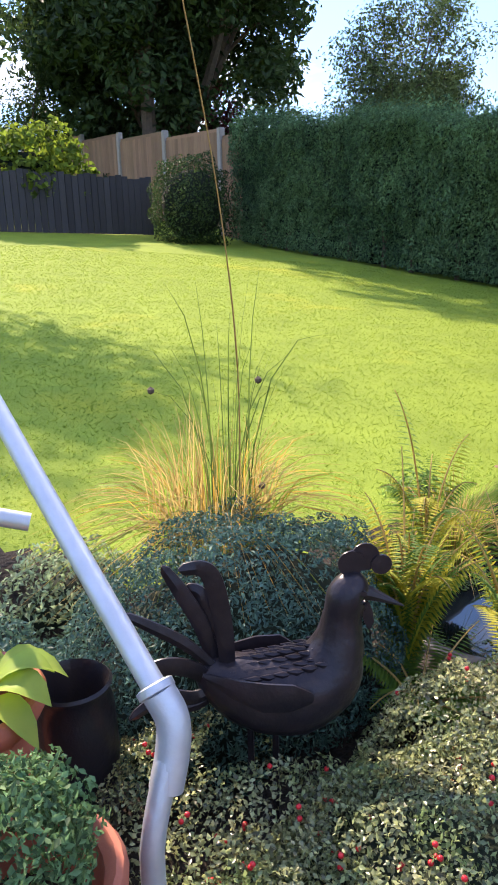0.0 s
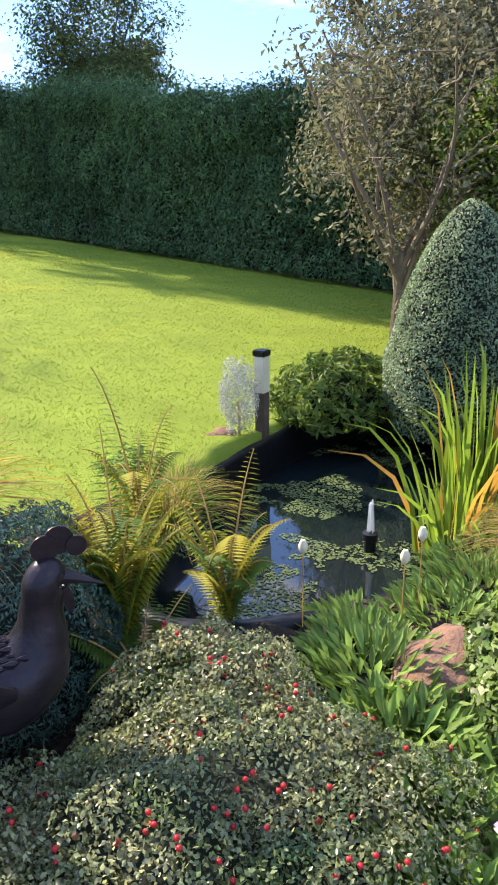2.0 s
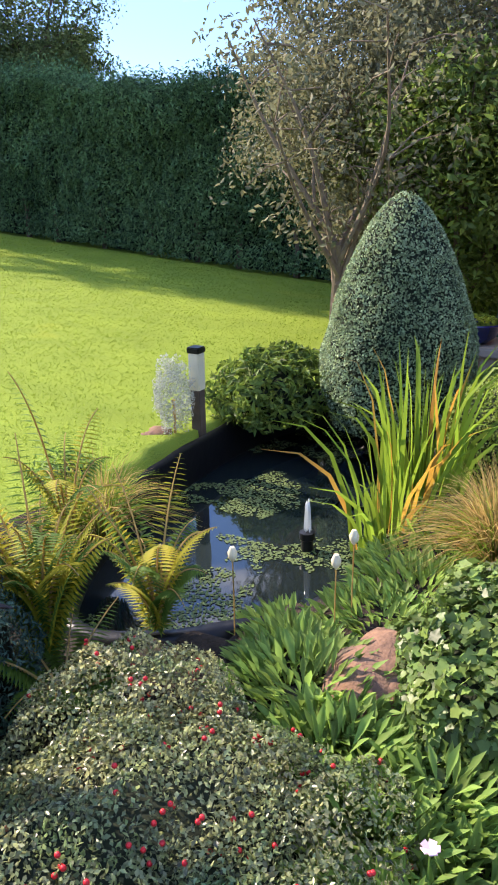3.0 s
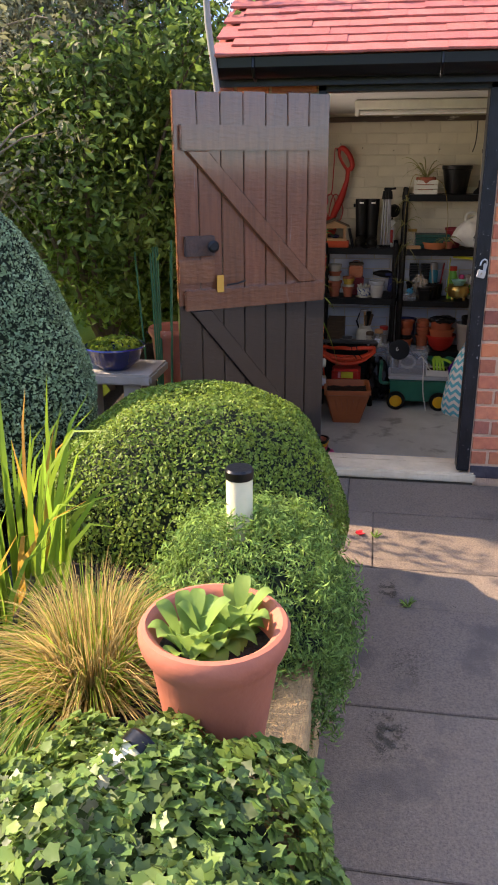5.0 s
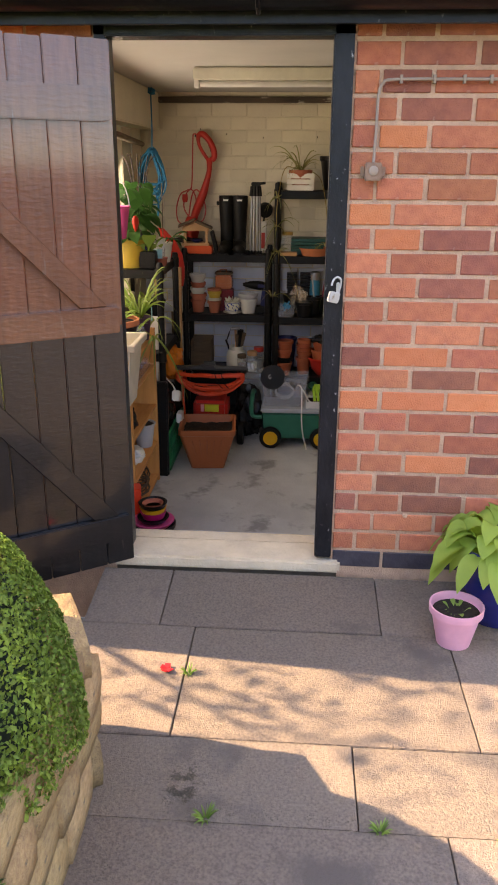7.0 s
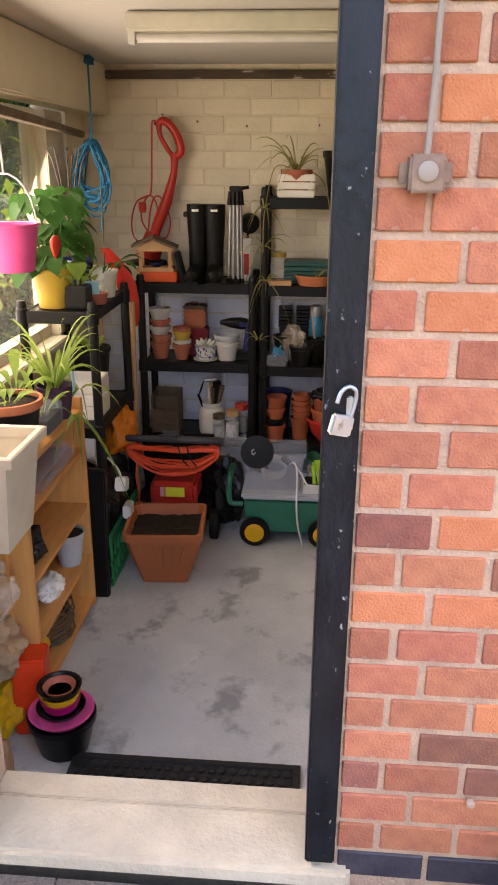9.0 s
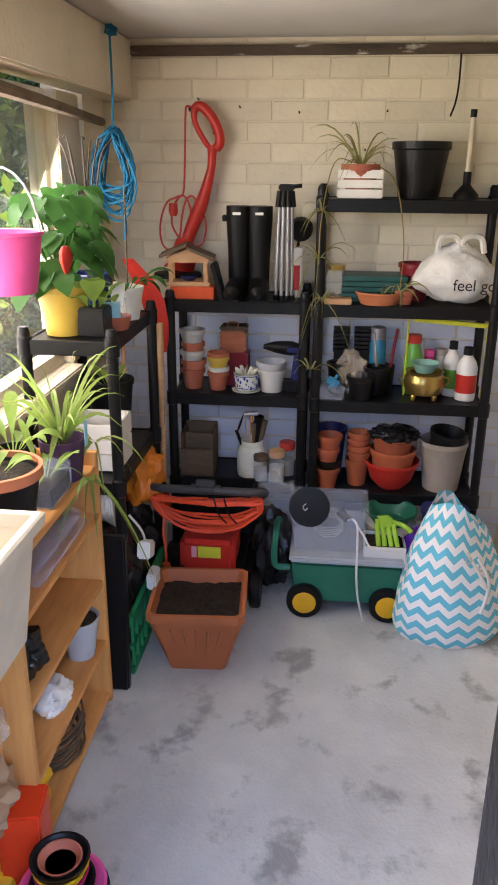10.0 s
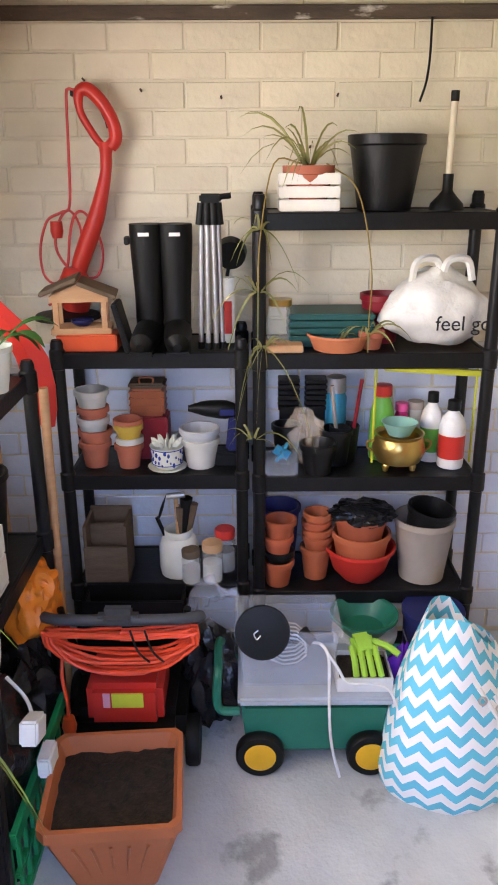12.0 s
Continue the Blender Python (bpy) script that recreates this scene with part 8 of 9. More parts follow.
def cart():
    t = thing("garden_cart", (6.81, -0.615, FLOOR), "green plastic garden tool cart with yellow-hubbed wheels", "garden cart")
    bm = bmesh.new()
    bm_box(bm, -0.13, 0.13, -0.215, 0.215, 0.06, 0.235, 0.012)
    for v in bm.verts:
        if v.co.z < 0.12:
            v.co.x *= 0.92
            v.co.y *= 0.93
    part("body", bm, M["green_plastic"], t, smooth=True)
    box("lid", -0.14, 0.14, -0.225, 0.225, 0.2355, 0.262, M["grey_lid"], t, "grey lid", 0.008)
    tube("side_handle", smooth_path([(-0.11, 0.22, 0.20), (-0.11, 0.275, 0.205), (-0.11, 0.285, 0.26), (-0.10, 0.28, 0.33), (0.05, 0.28, 0.33), (0.10, 0.25, 0.25), (0.10, 0.22, 0.22)], 4), 0.013, M["green_plastic"], t, segs=8)
    tube("side_handle", smooth_path([(-0.11, -0.22, 0.20), (-0.11, -0.27, 0.21), (-0.10, -0.275, 0.28), (0.08, -0.275, 0.28), (0.10, -0.22, 0.22)], 4), 0.013, M["green_plastic"], t, segs=8)
    for x in (-0.135, 0.135):
        for y in (0.161, -0.161):
            w = lathe("wheel", [(0.050, -0.020), (0.066, -0.020), (0.071, -0.013), (0.071, 0.013), (0.066, 0.020), (0.050, 0.020)], M["rubber"], t, "black tyre", 28, close_top=True, at=pose(x, y, 0.071, 0, 90, 0))
            lathe("hub", [(0.001, -0.0245), (0.040, -0.0245), (0.046, -0.021), (0.046, 0.021), (0.040, 0.0245), (0.001, 0.0245)], M["yellow_plastic"], w, "yellow hub", 24)
    b = thing("storage_tub", (6.82, -0.535, FLOOR + 0.263), "clear plastic tub of odds and ends on the cart", "tub")
    b.scale = (1, 1, 0.86)
    bm = bmesh.new()
    vs = []
    for k, z in ((0.88, 0.0), (1.0, 0.20), (1.06, 0.202), (1.06, 0.215), (0.97, 0.215), (0.97, 0.2), (0.85, 0.008)):
        vs.append([bm.verts.new((sx * 0.10 * k, sy * 0.145 * k, z)) for sx, sy in ((1, 1), (-1, 1), (-1, -1), (1, -1))])
    for p, q in zip(vs, vs[1:]):
        for i in range(4):
            bm.faces.new((p[i], p[(i + 1) % 4], q[(i + 1) % 4], q[i]))
    bm.faces.new(vs[0][::-1]), bm.faces.new(vs[-1])
    part("tub", bm, M["clear_plastic"], b)
    for k in range(5):
        tube("wire_loop", [(-0.03 + 0.02 * k, 0.06 * math.cos(i * 0.7), 0.09 + 0.055 * math.sin(i * 0.7)) for i in range(10)], 0.003, M["white_plastic"], b, segs=5)
    d = thing("black_disc", (6.708, -0.461, FLOOR + 0.40), "round black plastic lid leaning on the tub", "lid")
    lathe("disc", [(0.001, 0.0), (0.07, 0.0), (0.078, 0.006), (0.076, 0.014), (0.001, 0.02)], M["rubber"], d, "", 28, at=pose(0, 0, 0.06, 0, -72, 0))
    tube("ring", smooth_path([(-0.03, 0.012, 0.085), (-0.034, 0.024, 0.075), (-0.036, 0.016, 0.06), (-0.033, 0.006, 0.07)], 4), 0.0018, M["steel"], d, "small metal ring", 5)
    w = thing("white_hose", (6.70, -0.68, FLOOR + 0.263), "white plastic hose curling over the cart", "hose")
    tube("hose", smooth_path([(0.07, 0.07, 0.12), (0.02, 0.05, 0.145), (-0.02, 0.035, 0.13), (-0.035, 0.032, 0.03), (-0.055, 0.03, -0.06), (-0.055, 0.02, -0.15), (-0.05, -0.005, -0.258)], 6), 0.0045, M["white_plastic"], w, "", 8)
    tube("hose_tail", smooth_path([(-0.005, 0.04, 0.14), (-0.02, 0.01, 0.10), (-0.03, -0.02, 0.055), (-0.035, -0.08, 0.052), (-0.045, -0.13, 0.045), (-0.06, -0.155, 0.0), (-0.06, -0.16, -0.03)], 6), 0.0042, M["white_plastic"], w, "", 8)
    tube("nozzle", [(0.07, 0.07, 0.12), (0.10, 0.10, 0.14)], [0.014, 0.018], M["rubber"], w, "black nozzle", 10)
    tr = thing("white_tray", (6.77, -0.755, FLOOR + 0.263), "white plastic tray with dark compost and green garden gloves", "tray")
    bm = bmesh.new()
    for b0 in ((-0.07, 0.07, -0.08, 0.08, 0, 0.006), (-0.07, -0.064, -0.08, 0.08, 0.006, 0.045), (0.064, 0.07, -0.08, 0.08, 0.006, 0.045), (-0.064, 0.064, -0.08, -0.074, 0.006, 0.045), (-0.064, 0.064, 0.074, 0.08, 0.006, 0.045)):
        bm_box(bm, *b0)
    part("tray", bm, M["white_plastic"], tr)
    box("compost", -0.063, 0.063, -0.073, 0.073, 0.0065, 0.036, M["soil"], tr, bevel=0.006)
    g = thing("garden_glove", (6.76, -0.755, FLOOR + 0.300), "lime green fabric garden gloves lying in the tray", "gloves")
    box("palm", -0.035, 0.035, -0.03, 0.04, 0.008, 0.035, M["glove_green"], g, bevel=0.012, at=pose(0.02, 0.0, 0.06, 0, -35, 15))
    for k in range(4):
        tube("finger", smooth_path([(0.0, 0.035 - 0.022 * k, 0.075), (-0.035, 0.03 - 0.022 * k, 0.055), (-0.055, 0.025 - 0.024 * k, 0.012)], 4), 0.0095, M["glove_green"], g, segs=8)
    tube("thumb", smooth_path([(0.02, -0.03, 0.08), (0.0, -0.07, 0.075), (-0.02, -0.10, 0.06)], 4), 0.010, M["glove_green"], g, segs=8)
    for k, (x, y, z0, r, h, m, lab) in enumerate(((7.02, -0.80, 0.0, 0.10, 0.25, "bag_white", "white paint tub under the shelf"), (7.02, -1.02, 0.0, 0.095, 0.32, "navy", "blue and white paint tub under the shelf"))):
        q = thing("paint_tub", (x, y, FLOOR), lab, "tub", "paint tubs")
        lathe("tub", [(r * 0.9, 0), (r, h), (r + 0.006, h + 0.002), (r + 0.006, h + 0.02), (0.001, h + 0.022)], M[m], q, "", 24)
        tube("wire_handle", [(-r * math.cos(a), r * math.sin(a) * 1.04, h * 0.9 - 0.10 * math.cos(a)) for a in np.linspace(-1.4, 1.4, 9)], 0.0025, M["steel"], q, segs=5)
    q = thing("green_basin", (7.01, -0.795, FLOOR + 0.273), "dark green plastic basin on the paint tub", "basin")
    lathe("basin", [(0.07, 0), (0.105, 0.05), (0.110, 0.05), (0.110, 0.06), (0.100, 0.058), (0.065, 0.008)], M["green_plastic"], q, "", 26, close_top=True)
    q = thing("purple_cloth", (6.78, -0.88, FLOOR + 0.0), "bright purple bag behind the gloves", "bag")
    crumple(q, (0.04, 0.05, 0.17), 0.17, "violet", 3)
    q = thing("watering_tool_bag", (6.9, -0.30, FLOOR), "dark bags and clear sheet between mower and cart", "bag")
    crumple(q, (0.09, 0.085, 0.17), 0.17, "black_film", 12)
    q = thing("clear_sheet", (6.97, -0.33, FLOOR), "folded clear polythene sheet under the shelf", "sheet")
    crumple(q, (0.05, 0.10, 0.22), 0.24, "clear_plastic", 15)


M["grey_bar"] = material("grey_bar", (0.055, 0.058, 0.062), 0.5, bump=0.1)
M["grey_lid"] = material("grey_lid", (0.42, 0.46, 0.49), 0.45)


def chevron_bag():
    t = thing("beach_bag", (6.645, -1.0, FLOOR), "turquoise and white chevron cloth drawstring bag on the floor", "bag", turn=8)
    v, f, uv = [], [], []
    N, K = 40, 18
    for j in range(K + 1):
        s = j / K
        z = 0.50 * s
        r = 0.20 * (1 - 0.10 * (1 - min(1, s / 0.12)) ** 2) * (1 - 0.52 * s ** 2.4)
        for i in range(N):
            a = 2 * math.pi * i / N
            fold = 1 + 0.10 * noise.noise(Vector((math.cos(a) * 1.6, math.sin(a) * 1.6, s * 2.4))) + 0.05 * s * math.sin(a * 7 + 2 * s)
            v.append((r * fold * math.cos(a) * 0.72 + 0.10 * s * s, r * fold * math.sin(a) - 0.035 * s * s, z * (1 + 0.03 * math.sin(a * 3)) - 0.10 * s * s * max(0, -math.sin(a))))
    for j in range(K):
        for i in range(N):
            f.append((j * N + i, j * N + (i + 1) % N, (j + 1) * N + (i + 1) % N, (j + 1) * N + i))
    ob = mesh_object("sack", v, f, M["chevron"], t, True)
    lay = ob.data.uv_layers.new(name="UVMap")
    for p in ob.data.polygons:
        j, i = p.index // N, p.index % N
        for c, (dj, di) in zip(p.loop_indices, ((0, 0), (0, 1), (1, 1), (1, 0))):
            lay.data[c].uv = ((i + di) / N * 1.12, (j + dj) / K * 0.55)
    tube("drawstring", smooth_path([(-0.10, -0.06, 0.36), (-0.14, -0.09, 0.30), (-0.12, -0.10, 0.22), (-0.13, -0.08, 0.15)], 5), 0.006, M["white_plastic"], t, "white cord", 7)
    tube("drawstring", smooth_path([(-0.09, -0.02, 0.38), (-0.13, -0.05, 0.33), (-0.135, -0.09, 0.26)], 5), 0.006, M["white_plastic"], t, "white cord", 7)
    for z, y in ((0.36, -0.02), (0.33, -0.07), (0.30, -0.10)):
        lathe("eyelet", [(0.008, 0), (0.013, 0.001), (0.013, 0.003), (0.008, 0.003)], M["steel"], t, "", 12, close_bottom=False, at=pose(-0.115, y, z, 0, -75, 0))


def pine_shelf():
    t = thing("pine_shelf", (5.46, 0.16, FLOOR), "open pine shelf unit crowded with pots and bags", "shelf unit")
    W, D = 0.645, 0.285
    box("end_panel", W - 0.022, W, 0.0, D, 0.0, 0.885, M["pine_end"], t, bevel=0.002)
    box("end_panel", 0.0, 0.022, 0.0, D, 0.0, 0.885, M["pine_end"], t, bevel=0.002)
    for z in (0.04, 0.24, 0.46, 0.69, 0.845):
        box("shelf", 0.023, W - 0.023, 0.002, D, z - 0.018, z, M["pine"], t, bevel=0.002)
    zt = FLOOR + 0.846
    # top
    a = thing("black_pot", (5.62, 0.25, zt), "large black pot with an orange rim and small plants", "plant pot")
    lathe("pot", [(0.075, 0), (0.10, 0.16), (0.095, 0.16), (0.07, 0.01)], M["black_plastic"], a, "", 24, close_top=True)
    lathe("rim", [(0.101, 0.145), (0.108, 0.15), (0.108, 0.175), (0.098, 0.175)], M["orange_clay"], a, "orange rim", 24, close_bottom=False)
    lathe("compost", [(0.001, 0.155), (0.05, 0.158), (0.097, 0.152)], M["soil"], a, "", 18)
    broad_plant(a, 0.155, 7, 0.08, 0.035, "perennial", 141, 0.8, 0.4)
    b = thing("clear_tray", (5.84, 0.225, zt), "clear plastic tray of seedlings with an orange base", "tray")
    box("tray", -0.08, 0.08, -0.05, 0.06, 0.0, 0.085, M["clear_plastic"], b, bevel=0.006)
    box("compost", -0.072, 0.072, -0.043, 0.053, 0.004, 0.05, M["soil"], b)
    broad_plant(b, 0.05, 9, 0.13, 0.02, "spider_leaf", 143, 0.9, 0.5)
    c = thing("spider_plant", (5.98, 0.22, zt), "large green and cream striped spider plant in a purple pot", "houseplant")
    lathe("pot", [(0.05, 0), (0.065, 0.12), (0.061, 0.12), (0.045, 0.01)], M["aubergine"], c, "dark purple pot", 22, close_top=True)
    spider_plant(c, 0.11, 34, 0.29, 151, "spider_leaf", 0.9, 0.015, 1.0)
    for (x, y, z, k) in ((-0.05, -0.09, -0.10, 8), (0.04, -0.08, -0.02, 7)):
        e = new("plantlet")
        e.parent = c
        e.location = (x, y, z + 0.12)
        spider_plant(e, 0.0, k, 0.22, 160 + k, "spider_leaf", 1.9, 0.013, 0.1)
    box("plant_tag", -0.012, 0.012, -0.071, -0.069, 0.10, 0.17, M["label_blue"], c, "pale blue plant label", 0.002)
    e = thing("black_pot", (5.90, 0.33, zt), "black pot with trailing green leaves", "plant pot")
    lathe("pot", [(0.05, 0), (0.062, 0.11), (0.058, 0.11), (0.045, 0.01)], M["black_plastic"], e, "", 20, close_top=True)
    broad_plant(e, 0.10, 12, 0.14, 0.035, "perennial", 145, 0.9, 0.6)
    # below
    z3 = FLOOR + 0.241
    g = thing("grey_pot", (6.00, 0.22, z3), "silver-grey pot with dark dried compost on the pine shelf", "plant pot")
    lathe("pot", [(0.042, 0), (0.060, 0.125), (0.064, 0.127), (0.064, 0.135), (0.057, 0.133), (0.04, 0.01)], M["grey_pot"], g, "", 24, close_top=True)
    lathe("compost", [(0.001, 0.128), (0.03, 0.14), (0.056, 0.124)], M["soil"], g, "", 16)
    g = thing("string_bundle", (5.75, 0.22, z3), "scrap of white cloth on the pine shelf", "cloth")
    crumple(g, (0.07, 0.05, 0.04), 0.035, "bag_white", 21)
    g = thing("wire_coil", (5.80, 0.26, FLOOR + 0.041), "coil of dark garden wire on the lowest shelf", "wire coil")
    for k in range(12):
        tube("wire_turn", [(0.12 * math.cos(i * 0.5) + 0.012 * math.sin(k * 2.1), 0.09 * math.sin(i * 0.5) + 0.01 * math.cos(k * 1.7), 0.01 + k * 0.010 + 0.006 * math.sin(i + k)) for i in range(14)], 0.0035, M["old_wood"], g, segs=5)
    g = thing("clear_trays", (5.80, 0.27, FLOOR + 0.691), "nested clear plastic trays and black bag on the shelf", "tray")
    box("tray", -0.17, 0.20, -0.10, 0.10, 0.0, 0.03, M["clear_plastic"], g, bevel=0.008)
    box("tray", -0.16, 0.19, -0.09, 0.10, 0.032, 0.06, M["clear_plastic"], g, bevel=0.008)
    g = thing("black_bag", (5.60, 0.23, FLOOR + 0.461), "bunched black bag on the pine shelf", "bag")
    crumple(g, (0.07, 0.06, 0.06), 0.055, "black_film", 22)
    g = thing("yellow_bag", (5.56, 0.25, FLOOR + 0.041), "yellow plastic packet on the lowest shelf", "bag")
    crumple(g, (0.07, 0.07, 0.10), 0.085, "yellow_plastic", 23)


M["orange_clay"] = material("orange_clay", (0.50, 0.16, 0.07), 0.7)
M["aubergine"] = material("aubergine", (0.06, 0.025, 0.055), 0.5)


def near_left():
    """Things just inside the doorway."""
    b = thing("cream_tub", (5.31, 0.21, FLOOR), "tall cream plastic tub beside the pine shelf", "tub")
    bm = bmesh.new()
    vs = []
    for k, z in ((0.74, 0.70), (0.98, 0.965), (0.94, 0.965), (0.71, 0.71)):
        vs.append([bm.verts.new((sx * 0.13 * k, sy * 0.12 * k, z)) for sx, sy in ((1, 1), (-1, 1), (-1, -1), (1, -1))])
    for p, q in zip(vs, vs[1:]):
        for i in range(4):
            bm.faces.new((p[i], p[(i + 1) % 4], q[(i + 1) % 4], q[i]))
    bm.faces.new(vs[0][::-1]), bm.faces.new(vs[-1])
    part("tub", bm, M["cream_tub"], b)
    lathe("rim", [(0.176, 0.962), (0.196, 0.966), (0.198, 0.992), (0.190, 0.996), (0.168, 0.994), (0.168, 0.962)], M["cream_tub"], b, "turned-out cream rim", 4, close_bottom=False, at=pose(0, 0, 0, 0, 0, 45))
    st = thing("timber_stand", (5.33, 0.29, FLOOR), "pine stand with paper packets beside the doorway", "stand")
    for x in (-0.11, 0.10):
        box("leg", x - 0.0, x + 0.022, -0.06, 0.10, 0.0, 0.60, M["pine_end"], st, bevel=0.002)
    for z in (0.20, 0.40, 0.60):
        box("board", -0.11, 0.122, -0.06, 0.12, z - 0.0, z + 0.018, M["pine"], st, bevel=0.002)
    box("block", -0.10, 0.11, -0.05, 0.10, 0.618, 0.699, M["cardboard"], st, "brown cardboard carton", 0.003)
    for k, (z, m) in enumerate(((0.418, "bag_film"), (0.218, "cardboard"), (0.0, "yellow_plastic"))):
        q = thing("packet", (5.34, 0.265, FLOOR + z), ("clear crinkled polythene bag on the stand", "brown paper packet on the stand", "yellow packet under the stand")[k], "packet")
        crumple(q, (0.10, 0.085, 0.085), 0.075, m, 31 + k)
    p = thing("paper_sack", (5.00, 0.20, FLOOR), "crumpled brown paper sack inside the doorway", "sack")
    crumple(p, (0.10, 0.09, 0.13), 0.12, "cardboard", 41)
    r = thing("red_box", (5.37, 0.165, FLOOR), "bright orange-red square plastic pot on the floor", "pot")
    box("pot", -0.065, 0.065, -0.05, 0.05, 0.0, 0.25, M["red_bright"], r, bevel=0.006, at=pose(0, 0, 0, 0, 8, 12))
    t = thing("bucket_stack", (5.28, 0.04, FLOOR), "stack of black, pink, magenta and yellow plant pots", "plant pot")
    t.scale = (1, 1, 0.82)
    lathe("black_pot", [(0.075, 0), (0.10, 0.13), (0.105, 0.13), (0.105, 0.15), (0.098, 0.15), (0.07, 0.01)], M["black_plastic"], t, "black pot", 26, close_top=True)
    lathe("pink_pot", [(0.08, 0.14), (0.098, 0.165), (0.10, 0.17), (0.093, 0.17), (0.07, 0.142)], M["pink_bright"], t, "pink pot", 26, close_top=True)
    lathe("dark_pot", [(0.06, 0.165), (0.075, 0.19), (0.07, 0.19), (0.05, 0.168)], M["black_plastic"], t, "black pot", 24, close_top=True)
    lathe("magenta_pot", [(0.05, 0.185), (0.062, 0.225), (0.058, 0.225), (0.045, 0.188)], M["magenta"], t, "magenta pot", 24, close_top=True)
    lathe("yellow_pot", [(0.054, 0.222), (0.064, 0.252), (0.060, 0.252), (0.045, 0.225)], M["yellow_plastic"], t, "yellow pot", 24, close_top=True)
    lathe("top_pot", [(0.056, 0.25), (0.068, 0.278), (0.062, 0.278), (0.05, 0.255)], M["black_plastic"], t, "black pot", 24, close_top=True)
    lathe("inner_pot", [(0.04, 0.252), (0.050, 0.274), (0.046, 0.274), (0.035, 0.255)], M["terracotta"], t, "terracotta pot", 20, close_top=True)
    k = thing("pink_bucket", (6.04, 0.355, 1.135), "bright pink bucket hanging from the window top", "bucket")
    lathe("bucket", [(0.075, 0), (0.098, 0.15), (0.104, 0.152), (0.104, 0.16), (0.096, 0.158), (0.07, 0.01)], M["pink_bright"], k, "", 28, close_top=True)
    tube("bucket_handle", [(0.0, -0.10 * math.cos(a), 0.15 + 0.17 * math.sin(a)) for a in np.linspace(0, math.pi, 12)], 0.003, M["steel"], k, "thin wire handle", 6)
    tube("hanger", [(0, 0, 0.32), (0, 0.01, 0.575)], 0.003, M["steel"], k, "", 6)


def unit_zero_goods():
    z = 0.943
    y = thing("yellow_plant_pot", (6.43, 0.345, z), "yellow pot with a bushy red and green plant", "houseplant")
    lathe("pot", [(0.06, 0), (0.082, 0.135), (0.088, 0.137), (0.088, 0.155), (0.08, 0.153), (0.055, 0.01)], M["yellow_pot"], y, "yellow pot", 24, close_top=True)
    g = np.random.default_rng(5)
    for k in range(6):
        a = k * 1.05
        tube("stem", [(0, 0, 0.13), (0.05 * math.cos(a), 0.05 * math.sin(a), 0.25), (0.10 * math.cos(a), 0.09 * math.sin(a), 0.38)], 0.004, M["deep_leaf"], y, segs=5)
    for k in range(75):
        a, r, h = g.uniform(0, 6.28), 0.085 * g.random() ** 0.5, g.uniform(0.17, 0.46)
        e = new("leaf_spray")
        e.parent = y
        e.matrix_basis = pose(r * math.cos(a), r * math.sin(a), h, g.uniform(-15, 15), g.uniform(-15, 15), math.degrees(a))
        broad_plant(e, 0.0, 1, 0.10, 0.078, "deep_leaf", 200 + k, 0.15, 0.6, azs=[0.0])
    sf = lathe("red_flower", [(0.003, 0.0), (0.020, 0.018), (0.036, 0.05), (0.034, 0.072), (0.018, 0.088), (0.001, 0.09)], M["red_plastic"], y, "hanging red flower", 12, at=pose(-0.12, -0.06, 0.20), squash=0.5)
    b = thing("blue_pot", (6.74, 0.345, z), "dark blue glazed pot with bare twigs", "plant pot")
    lathe("pot", [(0.06, 0), (0.08, 0.15), (0.076, 0.155), (0.07, 0.15), (0.055, 0.01)], M["blue_glaze"], b, "", 24, close_top=True)
    for k in range(6):
        a = k * 1.3
        tube("twig", smooth_path([(0.01 * k - 0.03, 0, 0.12), (0.02 * math.cos(a), 0.02 * math.sin(a), 0.30), (0.05 * math.cos(a) - 0.02, 0.06 * math.sin(a), 0.48 + 0.05 * (k % 3)), (0.08 * math.cos(a), 0.10 * math.sin(a), 0.60)], 4), [0.005] * 5 + [0.004] * 4 + [0.003] * 4, M["twig"], b, segs=5)
    c = thing("geranium_pot", (6.43, 0.245, z), "small black square pot with young geranium leaves", "plant pot")
    box("pot", -0.045, 0.045, -0.045, 0.045, 0.0, 0.09, M["black_plastic"], c, bevel=0.005)
    broad_plant(c, 0.085, 9, 0.09, 0.07, "perennial", 171, 0.9, 0.5)
    d = thing("clay_saucer", (6.52, 0.205, z), "terracotta dish holding a plastic pot with a price label", "plant pot")
    lathe("dish", [(0.045, 0), (0.055, 0.045), (0.05, 0.045), (0.04, 0.01)], M["terracotta"], d, "", 20, close_top=True)
    box("pot", -0.035, 0.035, -0.035, 0.035, 0.012, 0.10, M["clear_plastic"], d, bevel=0.004)
    box("price_label", -0.0365, -0.0355, -0.03, 0.03, 0.04, 0.095, M["label_blue"], d, "pale blue price label")
    box("tag", -0.004, 0.0, -0.018, 0.022, 0.09, 0.17, M["bag_white"], d, "white plant tag", 0.001, at=pose(0, 0, 0, 12, -15, 0))
    e = thing("white_pot", (6.70, 0.21, z), "white pot with dark strappy leaves", "plant pot")
    lathe("pot", [(0.042, 0), (0.058, 0.10), (0.062, 0.102), (0.062, 0.115), (0.055, 0.113), (0.04, 0.01)], M["cream_enamel"], e, "", 22, close_top=True)
    broad_plant(e, 0.10, 8, 0.17, 0.035, "deep_leaf", 173, 0.6, 0.6)
    tube("cane", [(0.02, 0.0, 0.08), (0.03, 0.0, 0.45)], 0.003, M["old_wood"], e, segs=5)
    # second tier
    z = 0.47
    w = thing("white_box", (6.50, 0.275, z), "white painted wooden crate on the middle shelf", "crate")
